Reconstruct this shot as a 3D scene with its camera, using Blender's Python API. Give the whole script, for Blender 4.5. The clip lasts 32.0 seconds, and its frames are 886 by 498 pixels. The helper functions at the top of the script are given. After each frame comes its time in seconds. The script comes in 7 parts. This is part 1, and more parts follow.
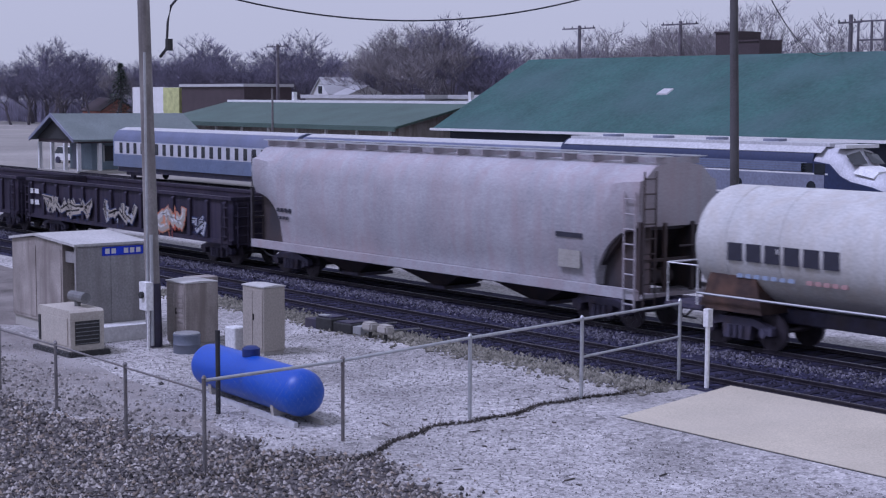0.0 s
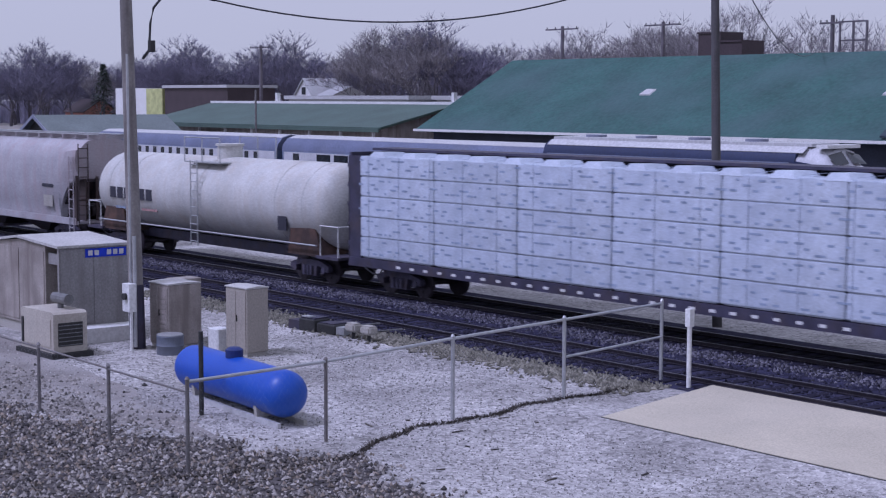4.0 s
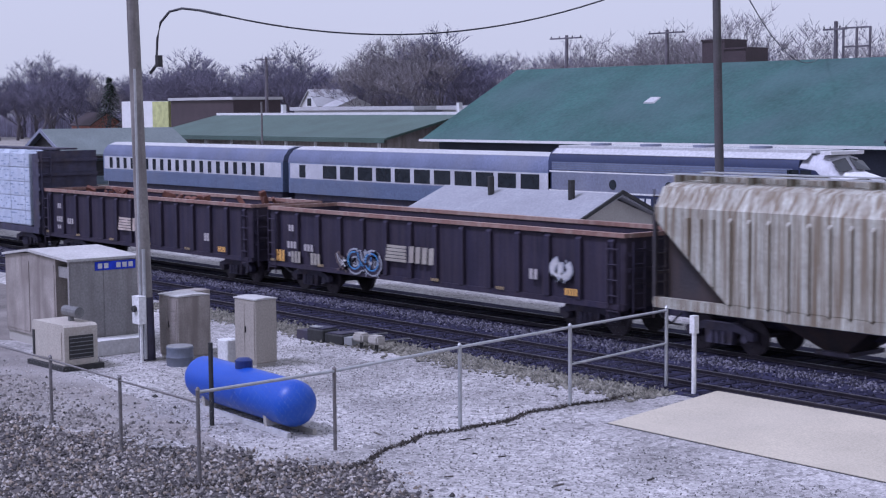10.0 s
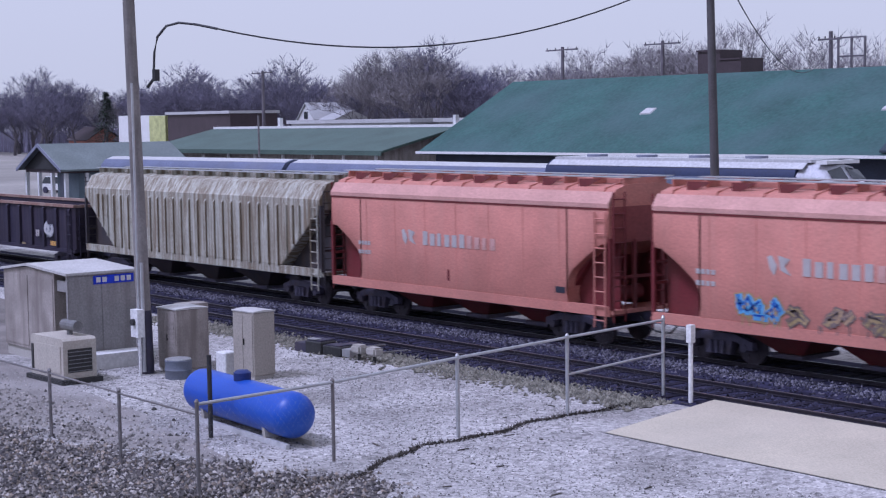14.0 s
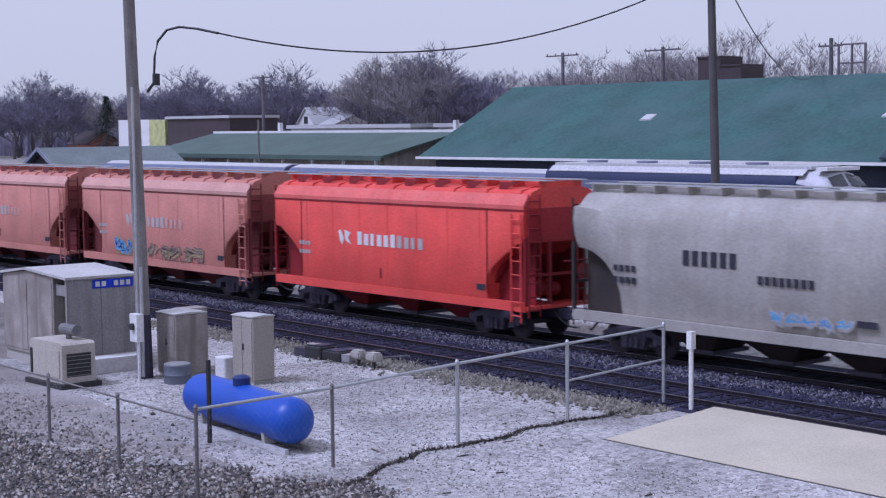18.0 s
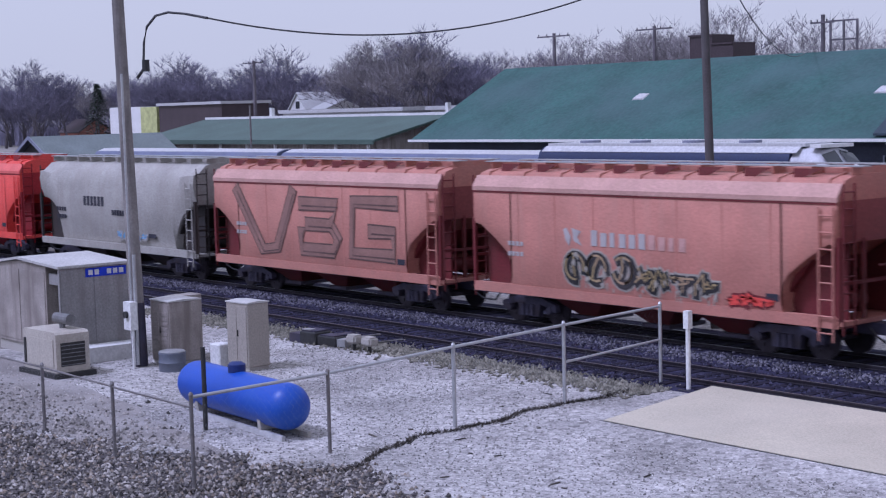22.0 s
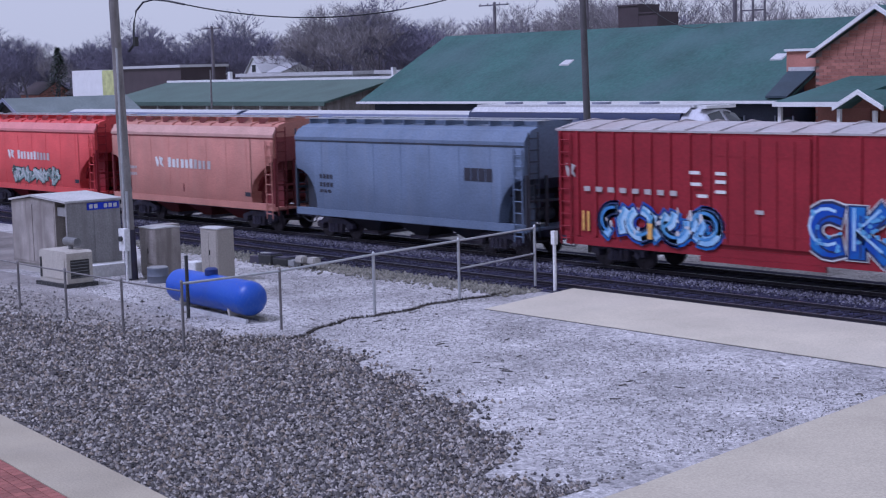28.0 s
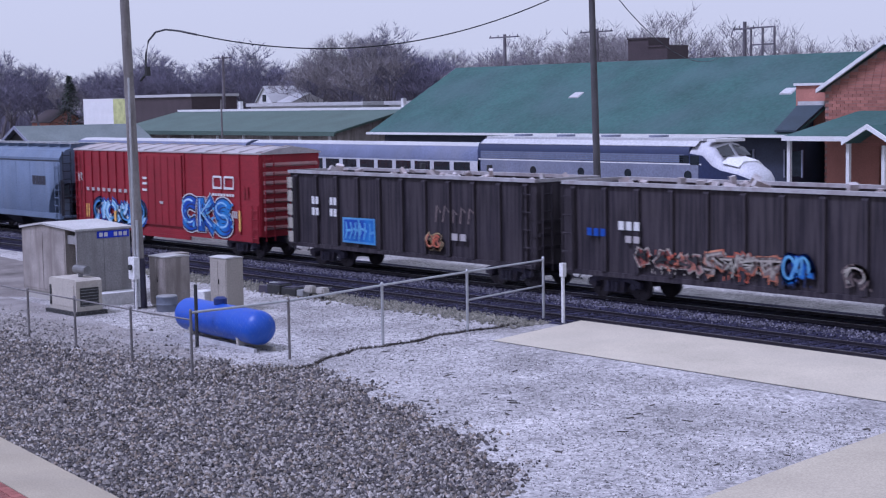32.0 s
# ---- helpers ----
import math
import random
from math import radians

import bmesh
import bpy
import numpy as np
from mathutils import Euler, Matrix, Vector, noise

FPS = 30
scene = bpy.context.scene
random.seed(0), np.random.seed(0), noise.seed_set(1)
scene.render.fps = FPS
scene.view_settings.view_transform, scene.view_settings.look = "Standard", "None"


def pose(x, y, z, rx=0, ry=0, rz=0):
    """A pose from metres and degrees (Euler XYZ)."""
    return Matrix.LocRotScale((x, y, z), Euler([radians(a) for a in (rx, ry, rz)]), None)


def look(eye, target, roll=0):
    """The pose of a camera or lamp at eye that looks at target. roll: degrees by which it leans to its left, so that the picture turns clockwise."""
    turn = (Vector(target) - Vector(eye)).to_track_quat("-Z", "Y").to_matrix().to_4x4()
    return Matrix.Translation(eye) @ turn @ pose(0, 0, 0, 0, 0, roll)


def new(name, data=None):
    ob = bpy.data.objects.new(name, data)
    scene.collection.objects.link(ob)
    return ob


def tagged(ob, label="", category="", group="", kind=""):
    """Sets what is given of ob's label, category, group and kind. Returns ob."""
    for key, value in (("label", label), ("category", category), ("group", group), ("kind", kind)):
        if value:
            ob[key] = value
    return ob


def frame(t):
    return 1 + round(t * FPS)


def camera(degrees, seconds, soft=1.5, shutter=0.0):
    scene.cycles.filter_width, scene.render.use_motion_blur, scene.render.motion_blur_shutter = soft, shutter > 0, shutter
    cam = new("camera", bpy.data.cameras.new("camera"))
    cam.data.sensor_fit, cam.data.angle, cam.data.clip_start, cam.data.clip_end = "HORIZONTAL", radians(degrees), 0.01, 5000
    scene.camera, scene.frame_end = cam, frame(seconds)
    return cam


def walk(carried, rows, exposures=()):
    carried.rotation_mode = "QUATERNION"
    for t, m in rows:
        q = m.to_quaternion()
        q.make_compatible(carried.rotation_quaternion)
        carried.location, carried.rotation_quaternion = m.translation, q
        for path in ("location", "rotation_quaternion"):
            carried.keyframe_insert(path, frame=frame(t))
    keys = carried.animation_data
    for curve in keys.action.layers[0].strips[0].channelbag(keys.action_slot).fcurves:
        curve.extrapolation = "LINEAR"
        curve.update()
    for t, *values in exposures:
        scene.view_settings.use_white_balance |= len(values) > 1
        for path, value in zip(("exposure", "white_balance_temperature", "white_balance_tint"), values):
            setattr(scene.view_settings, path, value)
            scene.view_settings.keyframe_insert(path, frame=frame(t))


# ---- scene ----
CLIP = 32.0
cam = camera(31.262, CLIP, soft=1.2, shutter=0.4)
PATH = [
    (0, pose(-0.406, 0.281, 6.558, 84.561, -0.236, 51.368)),
    (0.5, pose(-0.341, 0.236, 6.594, 84.764, -0.193, 51.202)),
    (1, pose(-0.429, 0.303, 6.578, 84.955, 0.204, 50.805)),
    (1.5, pose(-0.610, 0.433, 6.577, 84.780, 0.074, 50.717)),
    (2, pose(-0.532, 0.377, 6.564, 84.697, 0.138, 50.439)),
    (2.5, pose(-0.413, 0.328, 6.565, 84.599, 0.219, 50.452)),
    (3, pose(-0.354, 0.290, 6.566, 84.666, 0.134, 50.482)),
    (3.5, pose(-0.297, 0.233, 6.576, 84.676, -0.076, 50.624)),
    (5.5, pose(-0.375, 0.297, 6.557, 84.360, -0.010, 51.125)),
    (6, pose(-0.231, 0.197, 6.582, 84.393, -0.005, 51.169)),
    (6.5, pose(-0.299, 0.212, 6.547, 84.472, -0.079, 51.200)),
    (7, pose(-0.249, 0.180, 6.566, 84.526, -0.037, 51.174)),
    (7.5, pose(-0.233, 0.180, 6.585, 84.618, 0.049, 51.082)),
    (8, pose(-0.292, 0.204, 6.565, 84.722, 0.094, 51.133)),
    (8.5, pose(-0.278, 0.223, 6.571, 84.714, -0.052, 51.098)),
    (9, pose(-0.095, 0.093, 6.591, 84.763, 0.104, 51.041)),
    (9.5, pose(-0.097, 0.088, 6.576, 84.877, 0.280, 50.975)),
    (10, pose(-0.009, 0.021, 6.614, 84.929, 0.440, 50.975)),
    (10.5, pose(0.036, 0.005, 6.600, 85.159, 0.632, 50.839)),
    (11, pose(-0.052, 0.038, 6.595, 85.183, 0.582, 50.945)),
    (11.5, pose(-0.040, 0.035, 6.579, 85.277, 0.436, 51.105)),
    (12, pose(-0.087, 0.076, 6.589, 85.110, 0.588, 51.080)),
    (12.5, pose(-0.013, 0.017, 6.589, 85.126, 0.793, 50.999)),
    (13, pose(0.070, -0.028, 6.598, 85.193, 0.790, 50.960)),
    (13.5, pose(0.112, -0.062, 6.607, 85.284, 0.786, 50.912)),
    (14, pose(0.121, -0.066, 6.605, 85.372, 0.820, 50.856)),
    (14.5, pose(0.058, -0.031, 6.594, 85.400, 0.669, 50.903)),
    (16.5, pose(0.201, -0.123, 6.613, 85.427, 0.821, 50.862)),
    (17, pose(0.153, -0.093, 6.600, 85.544, 0.889, 50.749)),
    (17.5, pose(0.097, -0.068, 6.604, 85.609, 0.705, 50.923)),
    (18, pose(0.048, -0.031, 6.604, 85.563, 0.612, 50.849)),
    (18.5, pose(-0.075, 0.067, 6.600, 85.340, 0.847, 50.780)),
    (19, pose(-0.001, -0.003, 6.604, 85.262, 0.991, 50.853)),
    (19.5, pose(-0.033, 0.054, 6.595, 85.227, 1.205, 50.827)),
    (20, pose(-0.059, 0.062, 6.581, 85.249, 1.228, 50.731)),
    (20.5, pose(-0.214, 0.176, 6.568, 85.113, 1.308, 50.909)),
    (21, pose(-0.199, 0.167, 6.581, 85.123, 1.311, 50.846)),
    (21.5, pose(-0.234, 0.185, 6.577, 84.943, 1.471, 50.649)),
    (22, pose(-0.107, 0.090, 6.586, 84.941, 1.471, 50.564)),
    (22.5, pose(-0.091, 0.052, 6.574, 84.792, 0.783, 51.237)),
    (22.8, pose(0.051, -0.023, 6.596, 84.455, -1.274, 52.300)),
    (23, pose(4.582, -3.339, 6.713, 85.436, -0.389, 52.156)),
    (23.2, pose(7.665, -5.407, 6.754, 85.860, 0.026, 52.233)),
    (23.5, pose(7.511, -5.302, 6.749, 85.758, 0.671, 51.992)),
    (24, pose(7.250, -5.124, 6.743, 85.492, 0.528, 51.703)),
    (24.5, pose(7.085, -5.004, 6.735, 85.139, 0.302, 51.183)),
    (25, pose(7.098, -5.001, 6.730, 84.894, 0.555, 50.509)),
    (25.5, pose(7.207, -5.062, 6.729, 84.728, 0.620, 49.983)),
    (26, pose(7.322, -5.131, 6.732, 84.819, 0.860, 49.309)),
    (26.5, pose(8.049, -5.605, 6.733, 84.557, 1.740, 49.217)),
    (28.5, pose(9.272, -6.386, 6.724, 83.432, 1.202, 49.063)),
    (29, pose(9.118, -6.292, 6.723, 83.503, 1.259, 49.338)),
    (29.5, pose(9.356, -6.462, 6.743, 84.340, 0.957, 49.205)),
    (30, pose(9.359, -6.470, 6.747, 84.664, 1.385, 49.112)),
    (30.5, pose(9.397, -6.496, 6.751, 84.864, 1.558, 48.948)),
    (31, pose(9.424, -6.518, 6.750, 84.831, 1.291, 49.255)),
    (31.5, pose(9.335, -6.456, 6.748, 84.660, 0.885, 49.350)),
    (32, pose(9.302, -6.435, 6.748, 84.680, 0.931, 49.352)),
]
EXPOSURES = [
    (0, -0.26, 4900, 36), (6, -0.24, 4920, 36), (9, 0.05, 4950, 35), (13, 0.02, 4920, 33), (22, -0.04, 4900, 33),
    (23.5, 0.04, 4880, 33), (26.5, -0.02, 4880, 33), (29, -0.18, 4800, 34), (30, 0.0, 4880, 34), (32, 0.06, 4880, 34),
]
walk(cam, PATH, EXPOSURES)

# ---- light: overcast late-winter day, a weak wide sun high behind the camera ----
SUN_WAY = Vector((-0.15, -0.52, 0.84)).normalized()
world = bpy.data.worlds.new("sky")
scene.world = world
world.use_nodes = True
wn, wl = world.node_tree.nodes, world.node_tree.links
sky = wn.new("ShaderNodeTexSky")
sky.sky_type = "NISHITA"
sky.sun_disc = False
sky.sun_elevation = math.asin(SUN_WAY.z)
sky.sun_rotation = math.atan2(SUN_WAY.x, SUN_WAY.y)
sky.air_density, sky.dust_density, sky.ozone_density = 1.0, 6.0, 1.0
mixw = wn.new("ShaderNodeMix")
mixw.data_type = "RGBA"
mixw.inputs["Factor"].default_value = 0.8
mixw.inputs["B"].default_value = (6.95, 6.7, 5.55, 1)
wl.new(sky.outputs["Color"], mixw.inputs["A"])
wl.new(mixw.outputs["Result"], wn["Background"].inputs["Color"])
wn["Background"].inputs["Strength"].default_value = 0.108
sun_data = bpy.data.lights.new("sun", "SUN")
sun_data.energy, sun_data.angle, sun_data.color = 2.1, radians(11), (1.0, 0.97, 0.96)
sun = new("sun", sun_data)
sun.matrix_world = look(SUN_WAY * 100, (0, 0, 0))


# ---- materials ----
def material(name, base, rough=0.7, metal=0.0, var=0.25, scale=3.0, dirt=None, dirt_amount=0.35, streak=0.0,
             bump=0.15, bump_scale=None, fine=14.0, island=0.0, per_object=0.0, spec=0.4, streak_fine=1.0, pebbles=0.0):
    """A painted, stony or woody surface: two scales of tone, stains of a second colour, optional runs downwards, fine relief."""
    m = bpy.data.materials.new(name)
    m.use_nodes = True
    n, l = m.node_tree.nodes, m.node_tree.links
    b = n["Principled BSDF"]
    b.inputs["Roughness"].default_value = rough
    b.inputs["Metallic"].default_value = metal
    b.inputs["Specular IOR Level"].default_value = spec
    co = n.new("ShaderNodeTexCoord").outputs["Object"]

    def noise_tex(s, detail=4.0, stretch=None):
        t = n.new("ShaderNodeTexNoise")
        t.inputs["Scale"].default_value, t.inputs["Detail"].default_value = s, detail
        if stretch:
            mp = n.new("ShaderNodeMapping")
            mp.inputs["Scale"].default_value = stretch
            l.new(co, mp.inputs["Vector"])
            l.new(mp.outputs["Vector"], t.inputs["Vector"])
        else:
            l.new(co, t.inputs["Vector"])
        return t.outputs["Fac"]

    def mix(fac, a, bb, kind="MIX"):
        x = n.new("ShaderNodeMix")
        x.data_type, x.blend_type = "RGBA", kind
        for sock, v in ((x.inputs["Factor"], fac), (x.inputs["A"], a), (x.inputs["B"], bb)):
            if hasattr(v, "is_linked"):
                l.new(v, sock)
            else:
                sock.default_value = v
        return x.outputs["Result"]

    def ramp(v, lo, hi):
        r = n.new("ShaderNodeMapRange")
        r.inputs["From Min"].default_value, r.inputs["From Max"].default_value = lo, hi
        l.new(v, r.inputs["Value"])
        return r.outputs["Result"]

    def c4(c, k=1.0):
        return (min(c[0] * k, 1), min(c[1] * k, 1), min(c[2] * k, 1), 1)

    col = mix(ramp(noise_tex(scale), 0.3, 0.7), c4(base, 1 - var), c4(base, 1 + var))
    col = mix(ramp(noise_tex(scale * fine), 0.3, 0.7), col, mix(1.0, col, (0.72, 0.72, 0.72, 1), "MULTIPLY"))
    if dirt:
        f = noise_tex(scale * 0.6, 8.0)
        mm = n.new("ShaderNodeMath")
        mm.operation = "MULTIPLY"
        mm.inputs[1].default_value = dirt_amount
        l.new(ramp(f, 0.45, 0.75), mm.inputs[0])
        col = mix(mm.outputs[0], col, c4(dirt))
    if pebbles:
        for size, k in ((pebbles, 0.55), (pebbles * 2.7, 0.62)):
            vo = n.new("ShaderNodeTexVoronoi")
            vo.inputs["Scale"].default_value = size
            l.new(co, vo.inputs["Vector"])
            sep = n.new("ShaderNodeSeparateColor")
            l.new(vo.outputs["Color"], sep.inputs["Color"])
            col = mix(ramp(sep.outputs["Red"], 0.62, 0.98), col, mix(1.0, col, (k, k, k, 1), "MULTIPLY"))
            col = mix(ramp(sep.outputs["Green"], 0.70, 1.0), col, mix(1.0, col, (1.32, 1.32, 1.32, 1), "MULTIPLY"))
    if streak:
        f = noise_tex(2.2, 5.0, (1.6 * streak_fine, 1.6, 0.16))
        mm = n.new("ShaderNodeMath")
        mm.operation = "MULTIPLY"
        mm.inputs[1].default_value = streak
        l.new(ramp(f, 0.45 - 0.04 * (streak_fine > 1), 0.7 - 0.12 * (streak_fine > 1)), mm.inputs[0])
        col = mix(mm.outputs[0], col, c4(dirt or (0.1, 0.08, 0.07)))
    if island or per_object:
        if island:
            rnd = n.new("ShaderNodeNewGeometry").outputs["Random Per Island"]
        else:
            rnd = n.new("ShaderNodeObjectInfo").outputs["Random"]
        k = island or per_object
        rr = n.new("ShaderNodeMapRange")
        rr.inputs["To Min"].default_value, rr.inputs["To Max"].default_value = 1 - k, 1 + k
        l.new(rnd, rr.inputs["Value"])
        hs = n.new("ShaderNodeHueSaturation")
        l.new(rr.outputs["Result"], hs.inputs["Value"])
        l.new(col, hs.inputs["Color"])
        col = hs.outputs["Color"]
    l.new(col, b.inputs["Base Color"])
    if bump:
        bp = n.new("ShaderNodeBump")
        bp.inputs["Strength"].default_value = bump
        bp.inputs["Distance"].default_value = 0.02
        l.new(noise_tex(bump_scale or scale * 9, 5.0), bp.inputs["Height"])
        l.new(bp.outputs["Normal"], b.inputs["Normal"])
    return m


def car_paint(name, base, rust=0.3, rough=0.55, dirt=(0.10, 0.065, 0.05)):
    return material(name, base, rough=rough, var=0.14, scale=0.7, dirt=dirt, dirt_amount=rust, streak=rust * 0.9, bump=0.06, fine=22, spec=0.25)


M_GRAVEL = material("pale_gravel", (0.445, 0.428, 0.412), 0.95, var=0.26, scale=0.45, dirt=(0.20, 0.19, 0.18), dirt_amount=0.85, bump=0.9, bump_scale=24, fine=36, pebbles=9.0)
M_LAND = material("dry_ground", (0.30, 0.28, 0.25), 0.95, var=0.25, scale=0.05, dirt=(0.20, 0.19, 0.15), dirt_amount=0.6, bump=0.5, bump_scale=4, fine=40)
M_STONE = material("dark_stone", (0.265, 0.245, 0.225), 0.9, var=0.25, scale=2.0, bump=0.3, island=0.85, fine=8)
M_STONEBROWN = material("brown_stone", (0.215, 0.18, 0.145), 0.9, var=0.25, scale=2.0, bump=0.3, island=0.6, fine=8)
M_STONEDARK = material("blackish_stone", (0.085, 0.078, 0.08), 0.9, var=0.25, scale=2.0, bump=0.3, island=0.6, fine=8)
M_EARTH = material("trodden_brown_earth", (0.185, 0.165, 0.15), 0.95, var=0.3, scale=0.7, dirt=(0.30, 0.28, 0.26), dirt_amount=0.6, bump=0.8, bump_scale=20, fine=20)
M_WALK = material("worn_cream_concrete", (0.47, 0.42, 0.31), 0.85, var=0.09, scale=0.5, dirt=(0.37, 0.33, 0.25), dirt_amount=0.5, bump=0.12, fine=50)
M_STONEBED = material("stone_bed", (0.085, 0.075, 0.072), 0.95, var=0.45, scale=5.0, bump=0.9, bump_scale=30, fine=6)
M_BALLAST = material("ballast", (0.036, 0.035, 0.064), 0.95, var=0.5, scale=2.5, bump=0.9, bump_scale=26, dirt=(0.060, 0.056, 0.075), dirt_amount=0.5, fine=14, spec=0.04)
M_BALLAST_STONE = material("ballast_stone", (0.045, 0.043, 0.068), 0.9, var=0.3, scale=2.0, bump=0.3, island=0.8, spec=0.05)
M_MIDSTONE = material("grey_ballast_stone", (0.115, 0.11, 0.135), 0.9, var=0.3, scale=2.0, bump=0.3, island=0.8, spec=0.05)
M_CONCRETE = material("pale_concrete", (0.53, 0.48, 0.365), 0.85, var=0.10, scale=0.5, dirt=(0.42, 0.385, 0.31), dirt_amount=0.4, bump=0.12, fine=50)
M_CONC_GREY = material("grey_concrete", (0.42, 0.40, 0.36), 0.85, var=0.08, scale=0.5, dirt=(0.4, 0.38, 0.36), dirt_amount=0.4, bump=0.12, fine=50)
M_PATH = material("worn_beige_concrete", (0.37, 0.325, 0.235), 0.9, var=0.10, scale=0.7, dirt=(0.25, 0.23, 0.19), dirt_amount=0.5, bump=0.2, fine=40)
M_BRICKPAVE = material("red_paver", (0.28, 0.10, 0.08), 0.85, var=0.2, scale=2, per_object=0.25)
M_RAIL = material("rusty_rail", (0.040, 0.034, 0.046), 0.6, 0.4, scale=4)
M_RAILTOP = material("worn_rail_head", (0.20, 0.19, 0.19), 0.4, 0.7, scale=4)
M_TIE = material("timber_tie", (0.026, 0.024, 0.038), 0.9, scale=3, bump=0.5, spec=0.05)
M_WOOD = material("weathered_pole", (0.27, 0.25, 0.235), 0.85, scale=1.2, streak=0.8, dirt=(0.10, 0.09, 0.085), dirt_amount=0.5, bump=0.4, bump_scale=9)
M_GALV = material("galvanised_steel", (0.50, 0.51, 0.52), 0.45, 0.6, var=0.12, scale=6, bump=0.05)
M_POST = material("weathered_post", (0.22, 0.21, 0.21), 0.55, 0.5, var=0.2, scale=6, dirt=(0.16, 0.10, 0.07), dirt_amount=0.3)
M_WIRE = material("fence_wire", (0.42, 0.43, 0.45), 0.45, 0.6, scale=5, bump=0)
M_CABLE = material("black_cable", (0.03, 0.03, 0.033), 0.6, scale=3, bump=0)
M_BLUE = material("blue_tank_paint", (0.016, 0.075, 0.45), 0.42, var=0.06, scale=1.2, dirt=(0.03, 0.10, 0.40), dirt_amount=0.5, bump=0.03, fine=30)
M_TAN = material("beige_cabinet", (0.36, 0.33, 0.285), 0.6, var=0.06, scale=1.5, streak=0.25, dirt=(0.30, 0.27, 0.23), dirt_amount=0.3, bump=0.04)
M_ALU = material("silver_cabinet", (0.36, 0.35, 0.345), 0.45, 0.25, var=0.12, scale=1.2, streak=0.6, dirt=(0.17, 0.16, 0.155), dirt_amount=0.5, bump=0.04)
M_DARK = material("dark_grille", (0.035, 0.035, 0.035), 0.7, scale=8, bump=0.2)
M_BLACK = material("black_paint", (0.048, 0.045, 0.078), 0.6, var=0.3, scale=3, dirt=(0.07, 0.05, 0.04), dirt_amount=0.5)
M_TRUCK = material("greasy_steel", (0.085, 0.078, 0.118), 0.7, 0.3, var=0.3, scale=4, dirt=(0.10, 0.07, 0.05), dirt_amount=0.5)
M_WHEEL = material("wheel_steel", (0.068, 0.058, 0.072), 0.55, 0.5, scale=4)
M_WHITE = material("white_marking", (0.72, 0.72, 0.70), 0.6, var=0.06, scale=3, dirt=(0.4, 0.37, 0.34), dirt_amount=0.35)
M_WHITEPAINT = material("white_paint", (0.75, 0.75, 0.74), 0.6, var=0.05, scale=1, dirt=(0.55, 0.53, 0.5), dirt_amount=0.3)
M_BLACKMARK = material("black_marking", (0.03, 0.03, 0.045), 0.6, scale=3)
M_YELLOW = material("reflector_yellow", (0.75, 0.42, 0.10), 0.5, scale=5, bump=0)
M_GREENROOF = material("green_roofing", (0.036, 0.098, 0.086), 0.85, var=0.22, scale=0.30, streak=0.4, dirt=(0.062, 0.105, 0.110), dirt_amount=0.7, bump=0.5, bump_scale=5, fine=12)
M_GREENDARK = material("faded_green_roofing", (0.075, 0.115, 0.095), 0.8, var=0.12, scale=0.4, dirt=(0.08, 0.13, 0.11), dirt_amount=0.4, bump=0.15)
M_PAVWALL = material("pale_blue_green_boards", (0.26, 0.33, 0.38), 0.7, var=0.12, scale=0.8, dirt=(0.14, 0.17, 0.2), dirt_amount=0.4)
M_BRICK = material("red_brick", (0.38, 0.165, 0.125), 0.85, var=0.12, scale=0.6, dirt=(0.22, 0.09, 0.07), dirt_amount=0.4, bump=0.25, fine=24, per_object=0.2)
M_MORTAR = material("brick_mortar", (0.30, 0.22, 0.19), 0.9, scale=3)
M_GLASS = material("dark_glass", (0.025, 0.03, 0.035), 0.12, scale=2, bump=0, spec=0.6)
M_SILVER = material("fluted_stainless", (0.20, 0.25, 0.38), 0.40, 0.5, var=0.10, scale=0.6, dirt=(0.3, 0.3, 0.32), dirt_amount=0.3, bump=0.03)
M_ROOFSILVER = material("dull_silver_roof", (0.14, 0.16, 0.25), 0.5, 0.2, var=0.15, scale=0.6, dirt=(0.2, 0.2, 0.22), dirt_amount=0.4, bump=0.03)
M_LOCOGREY = material("light_grey_livery", (0.20, 0.215, 0.285), 0.5, var=0.10, scale=0.6, dirt=(0.3, 0.3, 0.3), dirt_amount=0.3)
M_LOCODARK = material("dark_blue_grey_livery", (0.022, 0.032, 0.085), 0.45, var=0.12, scale=0.6)
M_BAND = material("pale_window_band", (0.58, 0.58, 0.61), 0.55, 0.1, var=0.1, scale=0.8, dirt=(0.3, 0.3, 0.33), dirt_amount=0.4)
M_METALROOF = material("pale_metal_roof", (0.55, 0.55, 0.56), 0.5, 0.2, var=0.06, scale=0.5, dirt=(0.4, 0.38, 0.36), dirt_amount=0.3)
M_SHEDROOF = material("dull_metal_sheet_roof", (0.33, 0.335, 0.36), 0.6, 0.1, var=0.10, scale=0.8, streak=0.4, dirt=(0.22, 0.22, 0.24), dirt_amount=0.4)
M_BARK = material("bark", (0.15, 0.135, 0.15), 0.95, var=0.3, scale=1.0, bump=0.6, bump_scale=6)
M_TWIG = material("twigs", (0.20, 0.187, 0.25), 0.95, var=0.3, scale=0.4, bump=0, island=0.35)
M_SYCAMORE = material("pale_twigs", (0.27, 0.25, 0.26), 0.95, var=0.25, scale=0.5, bump=0, island=0.4)
M_CONIFER = material("conifer_needles", (0.045, 0.065, 0.045), 0.95, var=0.3, scale=1.0, bump=0, island=0.4)
M_RUBBLE = material("grey_rubble", (0.19, 0.18, 0.145), 0.9, var=0.25, scale=2, island=0.5)
